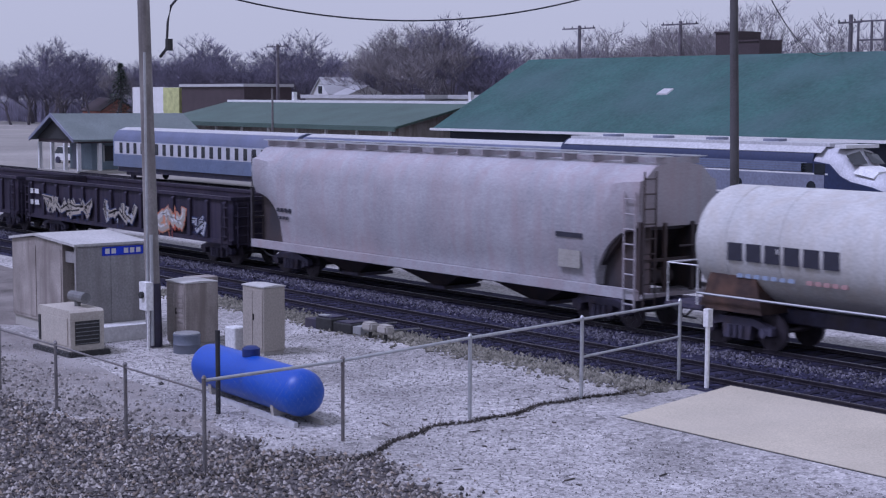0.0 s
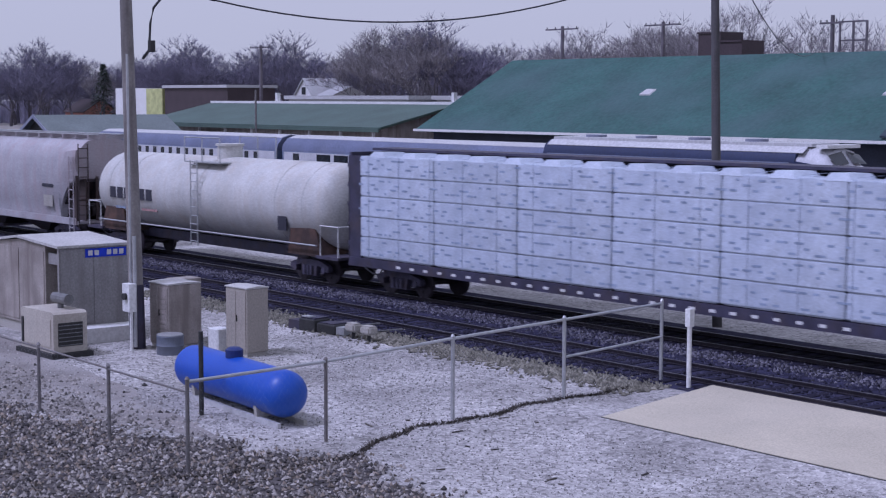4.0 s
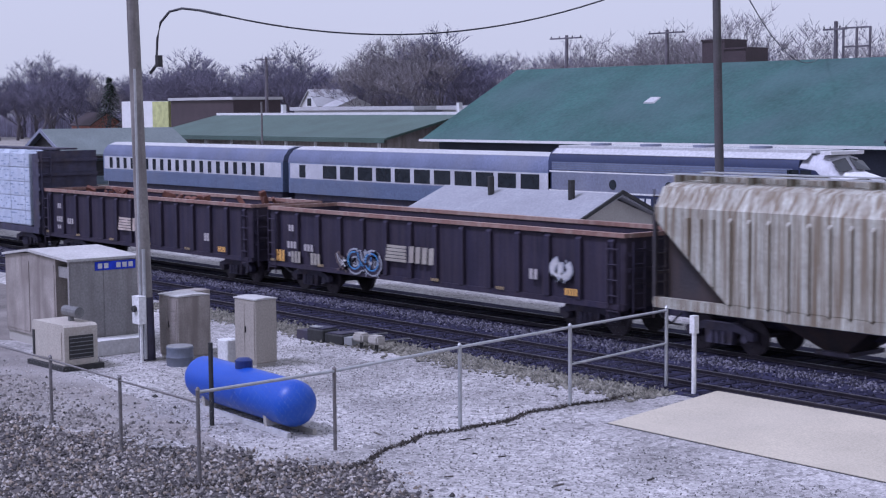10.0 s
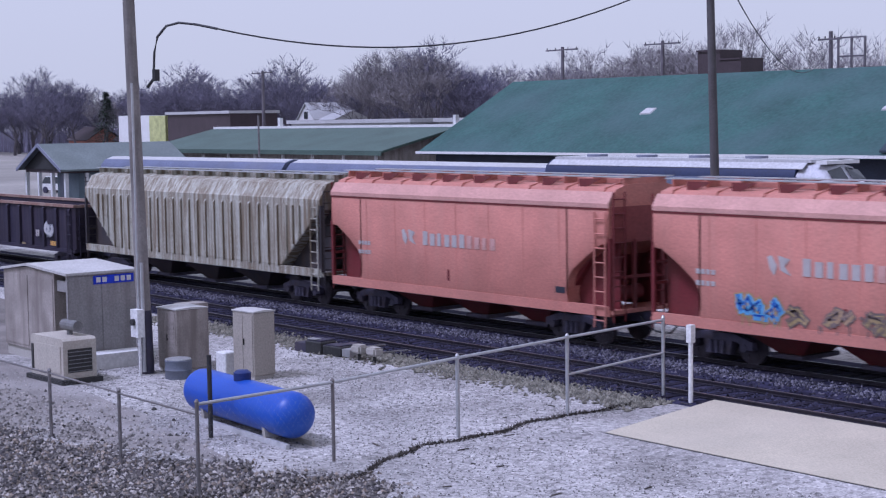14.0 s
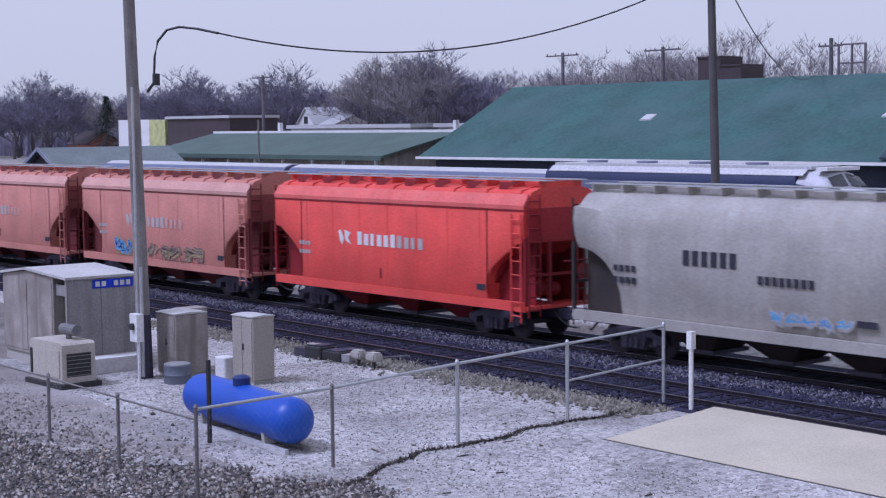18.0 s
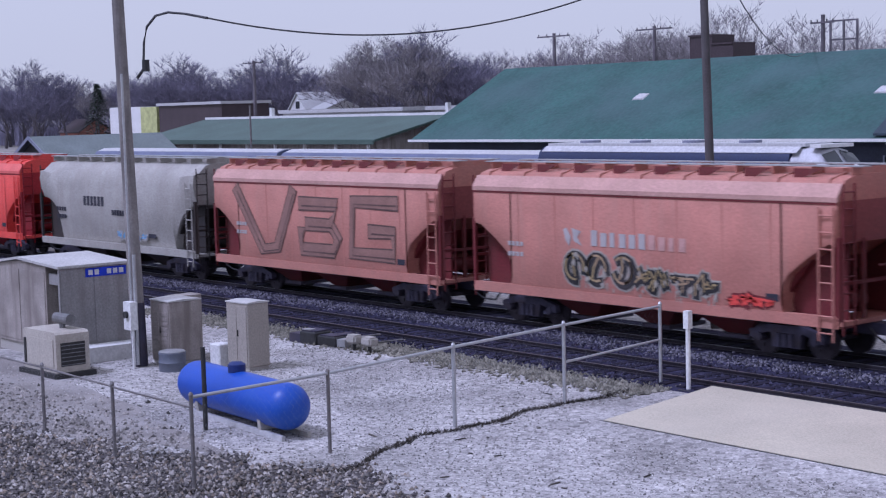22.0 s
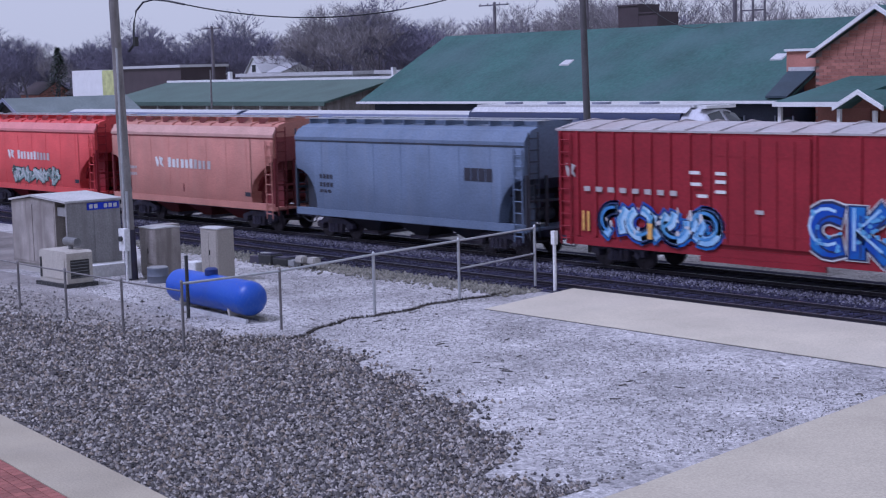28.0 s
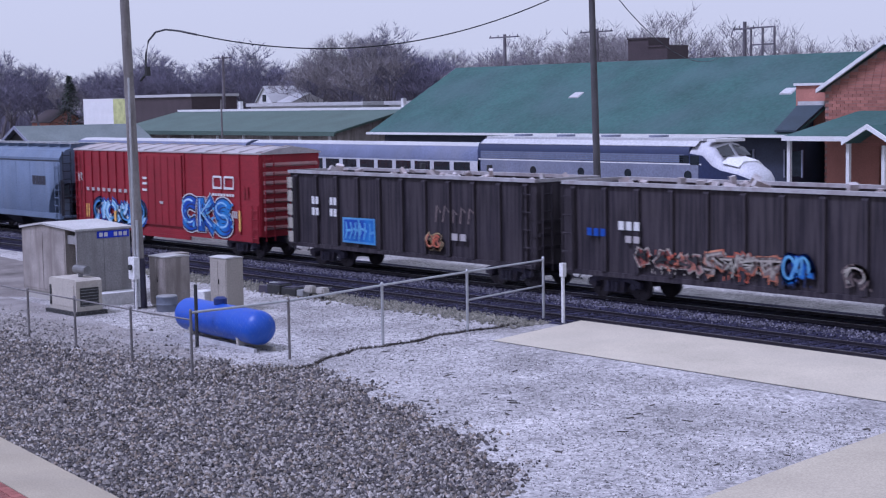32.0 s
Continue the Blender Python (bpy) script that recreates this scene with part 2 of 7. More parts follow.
M_HUTWALL = material("mottled_grey_beige_wall", (0.35, 0.315, 0.285), 0.6, var=0.2, scale=1.6, streak=0.85, dirt=(0.16, 0.135, 0.12), dirt_amount=0.6, bump=0.05)
M_HUTROOF = material("dull_pale_roof_sheet", (0.50, 0.49, 0.47), 0.7, var=0.10, scale=1.0, dirt=(0.36, 0.34, 0.31), dirt_amount=0.5, bump=0.05)
M_DARKDOOR = material("shaded_grey_door", (0.09, 0.085, 0.085), 0.6, var=0.15, scale=2)
M_GREYROOF = material("weathered_grey_roofing", (0.175, 0.205, 0.20), 0.85, var=0.12, scale=0.5, dirt=(0.11, 0.13, 0.12), dirt_amount=0.5)
M_DARKPOLE = material("dark_treated_pole", (0.075, 0.07, 0.07), 0.85, scale=1.2, streak=0.5, dirt=(0.11, 0.105, 0.11), dirt_amount=0.4, bump=0.4, bump_scale=9)
M_SPECK = material("grey_specks", (0.19, 0.18, 0.17), 0.95, scale=3, bump=0, island=0.6)
M_PALESPECK = material("pale_specks", (0.60, 0.59, 0.57), 0.95, scale=3, bump=0, island=0.25)
M_WEED = material("dry_weeds", (0.075, 0.065, 0.055), 0.95, var=0.3, scale=4, bump=0, island=0.5)
M_BROWN = material("dark_brown_wall", (0.062, 0.045, 0.050), 0.6, var=0.15, scale=0.5)
M_LIME = material("yellow_green_panel", (0.50, 0.52, 0.22), 0.6, scale=1)
M_THIN = material("thin_brown_gravel", (0.255, 0.235, 0.22), 0.95, var=0.25, scale=0.9, dirt=(0.36, 0.345, 0.33), dirt_amount=0.7, bump=0.9, bump_scale=22, fine=26)
M_SLATE = material("dark_slate_roofing", (0.028, 0.045, 0.060), 0.7, var=0.2, scale=0.8)
M_GENSET = material("pale_cream_housing", (0.50, 0.465, 0.40), 0.55, var=0.08, scale=1.5, streak=0.25, dirt=(0.30, 0.26, 0.22), dirt_amount=0.4, bump=0.04)
M_NAVYWALL = material("dark_blue_boarding", (0.035, 0.042, 0.070), 0.7, var=0.2, scale=0.6)
M_DRUM = material("dull_blue_grey_drum", (0.15, 0.17, 0.22), 0.5, 0.2, var=0.15, scale=3, dirt=(0.13, 0.12, 0.12), dirt_amount=0.4, bump=0.05)
M_BLUESIGN = material("blue_sign_paint", (0.02, 0.05, 0.60), 0.5, scale=3, bump=0)

# ---- small building blocks ----
def box(bm, x0, x1, y0, y1, z0, z1):
    v = [bm.verts.new((x, y, z)) for x in (x0, x1) for y in (y0, y1) for z in (z0, z1)]
    for f in ((0, 1, 3, 2), (4, 6, 7, 5), (0, 4, 5, 1), (2, 3, 7, 6), (0, 2, 6, 4), (1, 5, 7, 3)):
        bm.faces.new([v[i] for i in f])


def loft(bm, sections, caps=True):
    rows = [[bm.verts.new(p) for p in s] for s in sections]
    for a, b in zip(rows, rows[1:]):
        for i in range(len(a)):
            j = (i + 1) % len(a)
            bm.faces.new((a[i], a[j], b[j], b[i]))
    if caps:
        bm.faces.new(rows[0][::-1])
        bm.faces.new(rows[-1])


def prism_y(bm, poly, y0, y1):
    """A polygon of (x, z) drawn out along y."""
    loft(bm, [[(x, y0, z) for x, z in poly], [(x, y1, z) for x, z in poly]])


def prism_x(bm, poly, x0, x1):
    """A polygon of (y, z) drawn out along x."""
    loft(bm, [[(x0, y, z) for y, z in poly], [(x1, y, z) for y, z in poly]])


def ring(c, axis, r, seg, turn=0.0):
    axis = Vector(axis).normalized()
    up = Vector((0, 0, 1)) if abs(axis.z) < 0.9 else Vector((1, 0, 0))
    u = axis.cross(up).normalized()
    w = axis.cross(u)
    return [Vector(c) + r * (math.cos(turn + 2 * math.pi * i / seg) * u + math.sin(turn + 2 * math.pi * i / seg) * w) for i in range(seg)]


def rod(bm, a, b, r, seg=8, r2=None):
    a, b = Vector(a), Vector(b)
    loft(bm, [ring(a, b - a, r, seg), ring(b, b - a, r if r2 is None else r2, seg)])


def pipe(bm, pts, r, seg=6):
    pts = [Vector(p) for p in pts]
    secs = []
    for i, p in enumerate(pts):
        d = pts[min(i + 1, len(pts) - 1)] - pts[max(i - 1, 0)]
        secs.append(ring(p, d, r[i] if isinstance(r, (list, tuple)) else r, seg))
    loft(bm, secs)


def mesh_of(name, bm, mat, smooth=False):
    bmesh.ops.recalc_face_normals(bm, faces=bm.faces)
    me = bpy.data.meshes.new(name)
    bm.to_mesh(me)
    bm.free()
    me.materials.append(mat)
    if smooth:
        me.shade_smooth()
        me.set_sharp_from_angle(angle=radians(40))
    return me


def part(name, bm, mat, parent, label="", smooth=False):
    ob = new(name, mesh_of(name, bm, mat, smooth))
    ob.parent = parent
    return tagged(ob, label) if label else ob


def piece(name, me, parent, loc):
    """A further object on a shared mesh."""
    ob = new(name, me)
    ob.parent, ob.location = parent, loc
    return ob


def thing(name, label, category, at=(0, 0, 0), turn=0.0, group="", kind=""):
    ob = new(name)
    ob.empty_display_size = 0.2
    ob.matrix_basis = pose(*at, 0, 0, turn)
    return tagged(ob, label, category, group, kind)


def solid(name, bm, mat, label="", category="", group="", kind="", smooth=False):
    return tagged(new(name, mesh_of(name, bm, mat, smooth)), label, category, group, kind)


def boxes(name, dims, mat, parent, label=""):
    bm = bmesh.new()
    for d in dims:
        box(bm, *d)
    return part(name, bm, mat, parent, label)


# ---- ground, tracks, slabs ----
def grounds():
    bm = bmesh.new()
    box(bm, -1800, 1200, -600, 2200, -0.5, 0.0)
    solid("ground", bm, M_LAND, "dry winter ground reaching the horizon", "ground", kind="structure")
    bm = bmesh.new()
    box(bm, -75, -7.0, 4.6, 27.0, 0.001, 0.03)
    solid("gravel_yard", bm, M_GRAVEL, "pale grey fine gravel yard", "gravel", kind="structure")
    # ballast beds under the tracks
    bm = bmesh.new()
    box(bm, -190, 60, 34.4, 53.2, 0.004, 0.03)
    solid("museum_yard", bm, M_GRAVEL, "pale gravel yard beyond the main tracks", "gravel", kind="structure")
    for name, y0, y1, x0, x1 in (("ballast_bed", 26.75, 34.75, -420, 140), ("museum_track_bed", 53.0, 61.5, -200, 40)):
        bm = bmesh.new()
        prism_x(bm, [(y0, 0.032), (y0 + 0.5, 0.08), (y1 - 0.9, 0.08), (y1, 0.032)], x0, x1)
        solid(name, bm, M_BALLAST, "dark dirty railway ballast", "ballast", kind="structure")
    for y in (TRACK_NEAR, TRACK_TRAIN, 58.0 + 1.5):
        x0, x1 = (-420, 140) if y < 50 else (-200, 20)
        tr = thing("track", "rusty steel rails on dark timber ties", "track", (0, y, 0), kind="structure")
        bm = bmesh.new()
        n = int((x1 - x0) / 0.55)
        for i in range(n):
            x = x0 + i * 0.55
            if -75 < x < 5:
                continue
            box(bm, x - 0.11, x + 0.11, -1.28, 1.28, 0.06, 0.10)
        tagged(part("far_ties", bm, M_TIE, tr), kind="stuff")
        me = bmesh.new()
        box(me, -0.11, 0.11, -1.28, 1.28, 0.06, 0.102)
        tie = mesh_of("tie", me, M_TIE)
        for i in range(n):
            x = x0 + i * 0.55
            if -75 < x < 5:
                piece("tie", tie, tr, (x, random.uniform(-0.04, 0.04), random.uniform(-0.008, 0.0)))
        for s in (-0.72, 0.72):
            bm = bmesh.new()
            box(bm, x0, x1, s - 0.07, s + 0.07, 0.102, 0.115)
            box(bm, x0, x1, s - 0.012, s + 0.012, 0.115, 0.17)
            box(bm, x0, x1, s - 0.035, s + 0.035, 0.17, 0.197)
            r = part("rail", bm, M_RAIL, tr)
            boxes("rail_head", [(x0, x1, s - 0.028, s + 0.028, 0.197, 0.20)], M_RAILTOP, r)
    # pale platform slab beside the near track
    sl = thing("platform_slab", "pale cream concrete platform slab with a dark joint", "slab", (0, 0, 0), kind="structure")
    bm = bmesh.new()
    prism_z = [(-23.0, 23.0), (-7.9, 22.9), (-7.9, 27.55), (-24.0, 27.55)]
    loft(bm, [[(x, y, 0.031) for x, y in prism_z], [(x, y, 0.108) for x, y in prism_z]])
    part("slab", bm, M_CONCRETE, sl)
    bm = bmesh.new()
    joint = [(-23.1, 22.94), (-7.9, 22.83), (-7.9, 22.897), (-23.0, 22.997)]
    loft(bm, [[(x, y, 0.03) for x, y in joint], [(x, y, 0.097) for x, y in joint]])
    part("edge_joint", bm, M_DARK, sl)
    bm = bmesh.new()
    loft(bm, [[(-24.2, 22.1, 0.0305), (-23.1, 22.938, 0.0305), (-23.1, 22.938, 0.094)], [(-7.9, 21.9, 0.0305), (-7.9, 22.828, 0.0305), (-7.9, 22.828, 0.094)]])
    solid("gravel_ramp", bm, M_GRAVEL, "pale gravel banked against the slab", "gravel", kind="structure")
    def path_edge(x, off=0.0):
        return 7.2 - 0.12 * (x + 20.25) - off

    def slab_of(name, outline, z0, z1, mat, label, category):
        m = bmesh.new()
        loft(m, [[(x, y, z0) for x, y in outline], [(x, y, z1) for x, y in outline]])
        return solid(name, m, mat, label, category, kind="structure")

    slab_of("walkway_slab", [(-5.7, -3.0), (30, -3.0), (30, 27.0), (-7.6, 27.0), (-7.85, 21.5), (-8.5, 21.2), (-7.97, 16.7), (-7.3, 12.0)], 0.004, 0.135, M_WALK, "pale concrete paving at the yard's edge", "paving")
    slab_of("footpath", [(-60, path_edge(-60, 1.25)), (-6.9, path_edge(-6.9, 1.25)), (-7.1, path_edge(-7.1)), (-60, path_edge(-60))], 0.004, 0.14, M_PATH, "beige concrete footpath along the stones", "footpath")
    bp = thing("brick_border", "red brick paving beside the footpath", "paving", (0, 0, 0), kind="structure")
    m = bmesh.new()
    bed = [(-40, path_edge(-40, 3.0)), (-7.0, path_edge(-7.0, 3.0)), (-7.0, path_edge(-7.0, 1.254)), (-40, path_edge(-40, 1.254))]
    loft(m, [[(x, y, 0.004) for x, y in bed], [(x, y, 0.10) for x, y in bed]])
    part("bedding", m, M_MORTAR, bp)
    me = bmesh.new()
    box(me, -0.102, 0.102, -0.10, 0.10, 0.101, 0.138)
    br = mesh_of("brick", me, M_BRICKPAVE)
    for i in range(46):
        for j in range(6):
            x = -22 + i * 0.215 + 0.1 * (j % 2)
            ob = piece("brick", br, bp, (x, path_edge(x, 1.37 + j * 0.215), 0))
            ob.rotation_euler.z = math.atan(-0.12)


def stones():
    """The bed of coarse dark stones in front of the fence, and loose ballast along the near track."""
    rng = np.random.default_rng(5)
    oct_v = np.array([(1, 0, 0), (-1, 0, 0), (0, 1, 0), (0, -1, 0), (0, 0, 1), (0, 0, -1)], float)
    oct_f = np.array([(0, 2, 4), (2, 1, 4), (1, 3, 4), (3, 0, 4), (2, 0, 5), (1, 2, 5), (3, 1, 5), (0, 3, 5)])

    def heap(name, pts, sizes, z, mat, label, category):
        n = len(pts)
        v = np.repeat(oct_v[None], n, 0) * rng.uniform(0.6, 1.25, (n, 6, 1))
        v *= sizes[:, None, None] * np.stack([np.ones(n), rng.uniform(0.6, 1, n), rng.uniform(0.6, 1.05, n)], 1)[:, None, :]
        a = rng.uniform(0, 2 * np.pi, n)
        c, s = np.cos(a)[:, None], np.sin(a)[:, None]
        x, y = v[..., 0] * c - v[..., 1] * s, v[..., 0] * s + v[..., 1] * c
        v = np.stack([x + pts[:, 0, None], y + pts[:, 1, None], v[..., 2] + z[:, None]], -1).reshape(-1, 3)
        f = (oct_f[None] + 6 * np.arange(n)[:, None, None]).reshape(-1, 3)
        me = bpy.data.meshes.new(name)
        me.from_pydata(v.tolist(), [], f.tolist())
        me.materials.append(mat)
        return tagged(new(name, me), label, category, kind="stuff")

    def edge(x):
        return np.interp(x, [-60, -44, -36, -33, -29.5, -27.3, -25.6, -24.3, -22.6, -20.3, -17.7, -15.4, -13, -11, -9.5], [13.5, 13.8, 13.9, 14.0, 14.4, 15.1, 15.8, 16.4, 17.0, 16.1, 15.3, 14.6, 13.7, 12.4, 11.0]) + 0.3 * np.sin(x * 2.1) + 0.2 * np.sin(x * 5.3)

    n = 84000
    p = np.stack([-8 - 38 * rng.random(n) ** 1.4, rng.uniform(4.9, 17.4, n)], 1)
    d = edge(p[:, 0]) - p[:, 1]
    low = p[:, 1] > 7.24 - 0.12 * (p[:, 0] + 20.25)
    keep = low & ((d > 0) | ((d > -0.9) & (rng.random(n) < 0.2 * (1 + d / 0.9))))
    p = p[keep]
    pick = rng.random(len(p))
    for q, mat, lb in ((p[pick < 0.58], M_STONE, "bed of coarse grey stones"), (p[(pick >= 0.58) & (pick < 0.80)], M_STONEBROWN, "brown stones among the grey ones"), (p[pick >= 0.80], M_STONEDARK, "blackish stones among the grey ones")):
        heap("stone_bed", q, rng.uniform(0.024, 0.066, len(q)), rng.uniform(0.036, 0.060, len(q)), mat, lb, "stones")
    n = 9000
    p = np.stack([rng.uniform(-60, -6, n), rng.uniform(26.6, 30.6, n)], 1)
    p = p[(p[:, 0] < -25) | (p[:, 1] > 27.6)]
    n = len(p)
    heap("loose_ballast", p, rng.uniform(0.03, 0.065, n), np.full(n, 0.085), M_BALLAST_STONE, "loose dark ballast stones along the track", "ballast")
    n = 9000
    p = np.stack([rng.uniform(-75, -5, n), 30.75 + rng.normal(0, 0.36, n)], 1)
    heap("centre_ballast", p, rng.uniform(0.03, 0.065, n), np.full(n, 0.09), M_MIDSTONE, "lighter grey ballast between the two tracks", "ballast")
    for nm, n, lo, hi, mat, lb in (("scattered_stones", 24000, 0.007, 0.030, M_SPECK, "scattered small grey stones on the gravel"), ("pale_chippings", 14000, 0.008, 0.026, M_PALESPECK, "pale stone chippings strewn on the gravel")):
        p = np.stack([-8.2 - 32 * rng.random(n) ** 1.2, rng.uniform(12, 25.3, n)], 1)
        p = p[(p[:, 1] > edge(p[:, 0])) & ~((p[:, 0] > -24.5) & (p[:, 1] > 23.1))]
        heap(nm, p, rng.uniform(lo, hi, len(p)), np.full(len(p), 0.033), mat, lb, "stones")
    # coarse pale stones round the cabinets' edge and the fence line
    n = 6500
    p = np.stack([rng.uniform(-48, -24.6, n), 26.25 + rng.normal(0, 0.42, n)], 1)
    heap("pale_rubble", p, rng.uniform(0.03, 0.085, n), np.full(n, 0.05), M_RUBBLE, "grey-brown rubble along the track's shoulder", "stones")
    # worn earth and thin stones round the hut and the generator
    n = 5200
    p = np.stack([rng.uniform(-60, -27.5, n), rng.normal(15.0, 0.9, n)], 1)
    p = p[(p[:, 1] > edge(p[:, 0])) & (p[:, 1] < 25)]
    heap("sparse_stones", p, rng.uniform(0.02, 0.07, len(p)), np.full(len(p), 0.045), M_STONE, "thin scatter of brown stones by the generator", "stones")
    bm = bmesh.new()
    ring_ = []
    for k in range(40):
        a = 2 * math.pi * k / 40
        rr = 1 + 0.07 * math.sin(3 * a + 1) + 0.05 * math.sin(7 * a)
        ring_.append(bm.verts.new((-56 + 13.5 * rr * math.cos(a), 20 + 5.2 * rr * math.sin(a), 0.034)))
    bm.faces.new(ring_)
    solid("earth_patch", bm, M_EARTH, "trodden brown earth beside the hut", "earth", kind="structure")
    bm = bmesh.new()
    ring_ = []
    for k in range(56):
        a = 2 * math.pi * k / 56
        rr = 1 + 0.06 * math.sin(5 * a + 1) + 0.05 * math.sin(11 * a) + 0.03 * math.sin(23 * a)
        ring_.append(bm.verts.new((-46 + 18 * rr * math.cos(a), 15.6 + 2.5 * rr * math.sin(a), 0.037)))
    bm.faces.new(ring_)
    solid("thin_gravel", bm, M_THIN, "thin brownish gravel below the hut", "gravel", kind="structure")
    bm = bmesh.new()
    rnd = random.Random(17)
    for i in range(70):
        x, y, a = -8.5 - 18 * rnd.random(), rnd.uniform(14.5, 25.5), rnd.uniform(0, 3.14)
        if y < float(edge(x)) + 0.2 or (y > 22.8 and x > -24.8):
            continue
        m = pose(x, y, 0.045, 0, rnd.uniform(-8, 8), math.degrees(a))
        bmesh.ops.create_cube(bm, size=1.0, matrix=m @ Matrix.Diagonal((rnd.uniform(0.06, 0.26), rnd.uniform(0.015, 0.05), 0.018, 1)))
    solid("yard_debris", bm, M_WEED, "dark twigs and bits of debris on the gravel", "debris", kind="stuff")
    bm = bmesh.new()
    xs = np.linspace(-60, -8, 120)
    top = [(float(x), float(edge(x))) for x in xs]
    va = [bm.verts.new((x, 7.21 - 0.12 * (x + 20.25), 0.034)) for x, _ in top]
    vb = [bm.verts.new((x, y, 0.034)) for x, y in top]
    for i in range(len(top) - 1):
        bm.faces.new((va[i], va[i + 1], vb[i + 1], vb[i]))
    solid("stone_bedding", bm, M_STONEBED, "dark earth under the stones", "earth", kind="structure")
    # weeds along the foot of the fence
    bm = bmesh.new()
    rnd = random.Random(4)
    for i in range(2600):
        y = rnd.uniform(13.3, 27.2)
        x = float(np.interp(y, [13.3, 14.5, 15.4, 16.7, 18.2, 19.6, 21.4, 23.0, 25.0, 27.2], [-24.1, -23.7, -23.6, -23.3, -24.2, -24.8, -24.7, -25.2, -25.1, -25.3]))
        x += 0.05 * math.sin(y * 4.1) + rnd.gauss(0, 0.055)
        h, a = rnd.uniform(0.02, 0.085), rnd.uniform(0, 6.28)
        dx, dy = 0.02 * math.cos(a), 0.02 * math.sin(a)
        bm.faces.new([bm.verts.new(q) for q in ((x - dx, y - dy, 0.03), (x + dx, y + dy, 0.03), (x + rnd.gauss(0, 0.05), y + rnd.gauss(0, 0.05), 0.03 + h))])
    solid("weeds", bm, M_WEED, "dry dark weeds along the fence foot", "weeds", kind="stuff")


# ---- the fenced yard ----
def fence():
    fn = thing("chain_link_fence", "chain-link fence with galvanised posts and top rail", "fence", (0, 0, 0))
    posts = [(-24.1, 13.95, 1.72, M_POST), (-24.85, 17.4, 1.62, M_POST), (-25.0, 20.67, 1.74, M_GALV), (-25.2, 24.0, 1.82, M_GALV), (-25.25, 27.15, 1.94, M_GALV),
             (-27.5, 14.2, 1.48, M_POST), (-31.0, 14.4, 1.44, M_POST), (-33.9, 14.4, 1.44, M_POST), (-36.9, 14.6, 1.42, M_POST), (-39.9, 14.6, 1.42, M_POST), (-42.9, 14.7, 1.42, M_POST)]
    for x, y, h, m in posts:
        bm = bmesh.new()
        rod(bm, (x, y, 0), (x, y, h), 0.036 if m is M_POST else 0.042, 10)
        rod(bm, (x, y, h), (x, y, h + 0.05), 0.05, 10, 0.02)
        part("post", bm, m, fn)
    def rail(a, b, r=0.025, m=M_GALV):
        bm = bmesh.new()
        rod(bm, a, b, r, 8)
        part("top_rail", bm, m, fn)
    for a, b in zip(posts[:4], posts[1:5]):
        rail((a[0], a[1], a[2] - 0.04), (b[0], b[1], b[2] - 0.06 if b[2] > 1.9 else b[2] - 0.04), 0.032)
    rail((posts[3][0], posts[3][1], 0.95), (posts[4][0], posts[4][1], 1.10), 0.028)
    rail((posts[0][0], posts[0][1], 1.5), (posts[5][0], posts[5][1], 1.42), 0.022, M_POST)
    for a, b in zip(posts[5:-1], posts[6:]):
        rail((a[0], a[1], a[2] - 0.05), (b[0], b[1], b[2] - 0.05), 0.022, M_POST)
    # mesh of thin crossing wires
    def weave(a, b, ha, hb):
        bm = bmesh.new()
        a, b = Vector(a), Vector(b)
        ln = (b - a).length
        step = 0.16
        u = (b - a) / ln
        side = Vector((-u.y, u.x, 0)) * 0.003
        n = int(ln / step)
        for i in range(-10, n):
            for s in (1, -1):
                x0 = i * step if s > 0 else i * step + 1.45
                p0x, p1x = x0, x0 + s * 1.45
                pts = []
                for px, z in ((p0x, 0.06), (p1x, 1.5)):
                    pts.append((px, z))
                (xa, za), (xb, zb) = pts
                # clip to the bay
                def cut(xa, za, xb, zb):
                    t0, t1 = 0.0, 1.0
                    dx = xb - xa
                    for lo, hi in ((0, ln),):
                        if dx > 0:
                            t0, t1 = max(t0, (lo - xa) / dx), min(t1, (hi - xa) / dx)
                        else:
                            t0, t1 = max(t0, (hi - xa) / dx), min(t1, (lo - xa) / dx)
                    return t0, t1
                t0, t1 = cut(xa, za, xb, zb)
                if t1 - t0 < 0.02:
                    continue
                q = []
                for t in (t0, t1):
                    x, z = xa + (xb - xa) * t, za + (zb - za) * t
                    q.append(a + u * x + Vector((0, 0, z * (ha + (hb - ha) * x / ln) / 1.5)))
                w = Vector((0, 0, 0.0011))
                bm.faces.new([bm.verts.new(p) for p in (q[0] - w + side, q[1] - w + side, q[1] + w + side, q[0] + w + side)])
        tagged(part("wire_mesh", bm, M_WIRE, fn), "thin galvanised wire mesh", kind="stuff")
    for a, b in zip(posts[:3], posts[1:4]):
        weave((a[0], a[1], 0), (b[0], b[1], 0), a[2] - 0.05, b[2] - 0.05)
    weave((posts[3][0], posts[3][1], 0), (posts[4][0], posts[4][1], 0), 1.7, 1.85)
    weave((posts[0][0], posts[0][1], 0), (posts[5][0], posts[5][1], 0), 1.6, 1.42)
    for a, b in zip(posts[5:-1], posts[6:]):
        weave((a[0], a[1], 0), (b[0], b[1], 0), a[2] - 0.05, b[2] - 0.05)
    # lone white marker post beside the gate
    mk = thing("marker_post", "white steel post with a small box on top", "post", (-24.3, 27.05, 0.0))
    bm = bmesh.new()
    rod(bm, (0, 0, 0), (0, 0, 1.45), 0.055, 12)
    part("pole", bm, M_WHITEPAINT, mk)
    boxes("cap_box", [(-0.075, 0.075, -0.075, 0.075, 1.452, 1.86)], M_WHITEPAINT, mk)
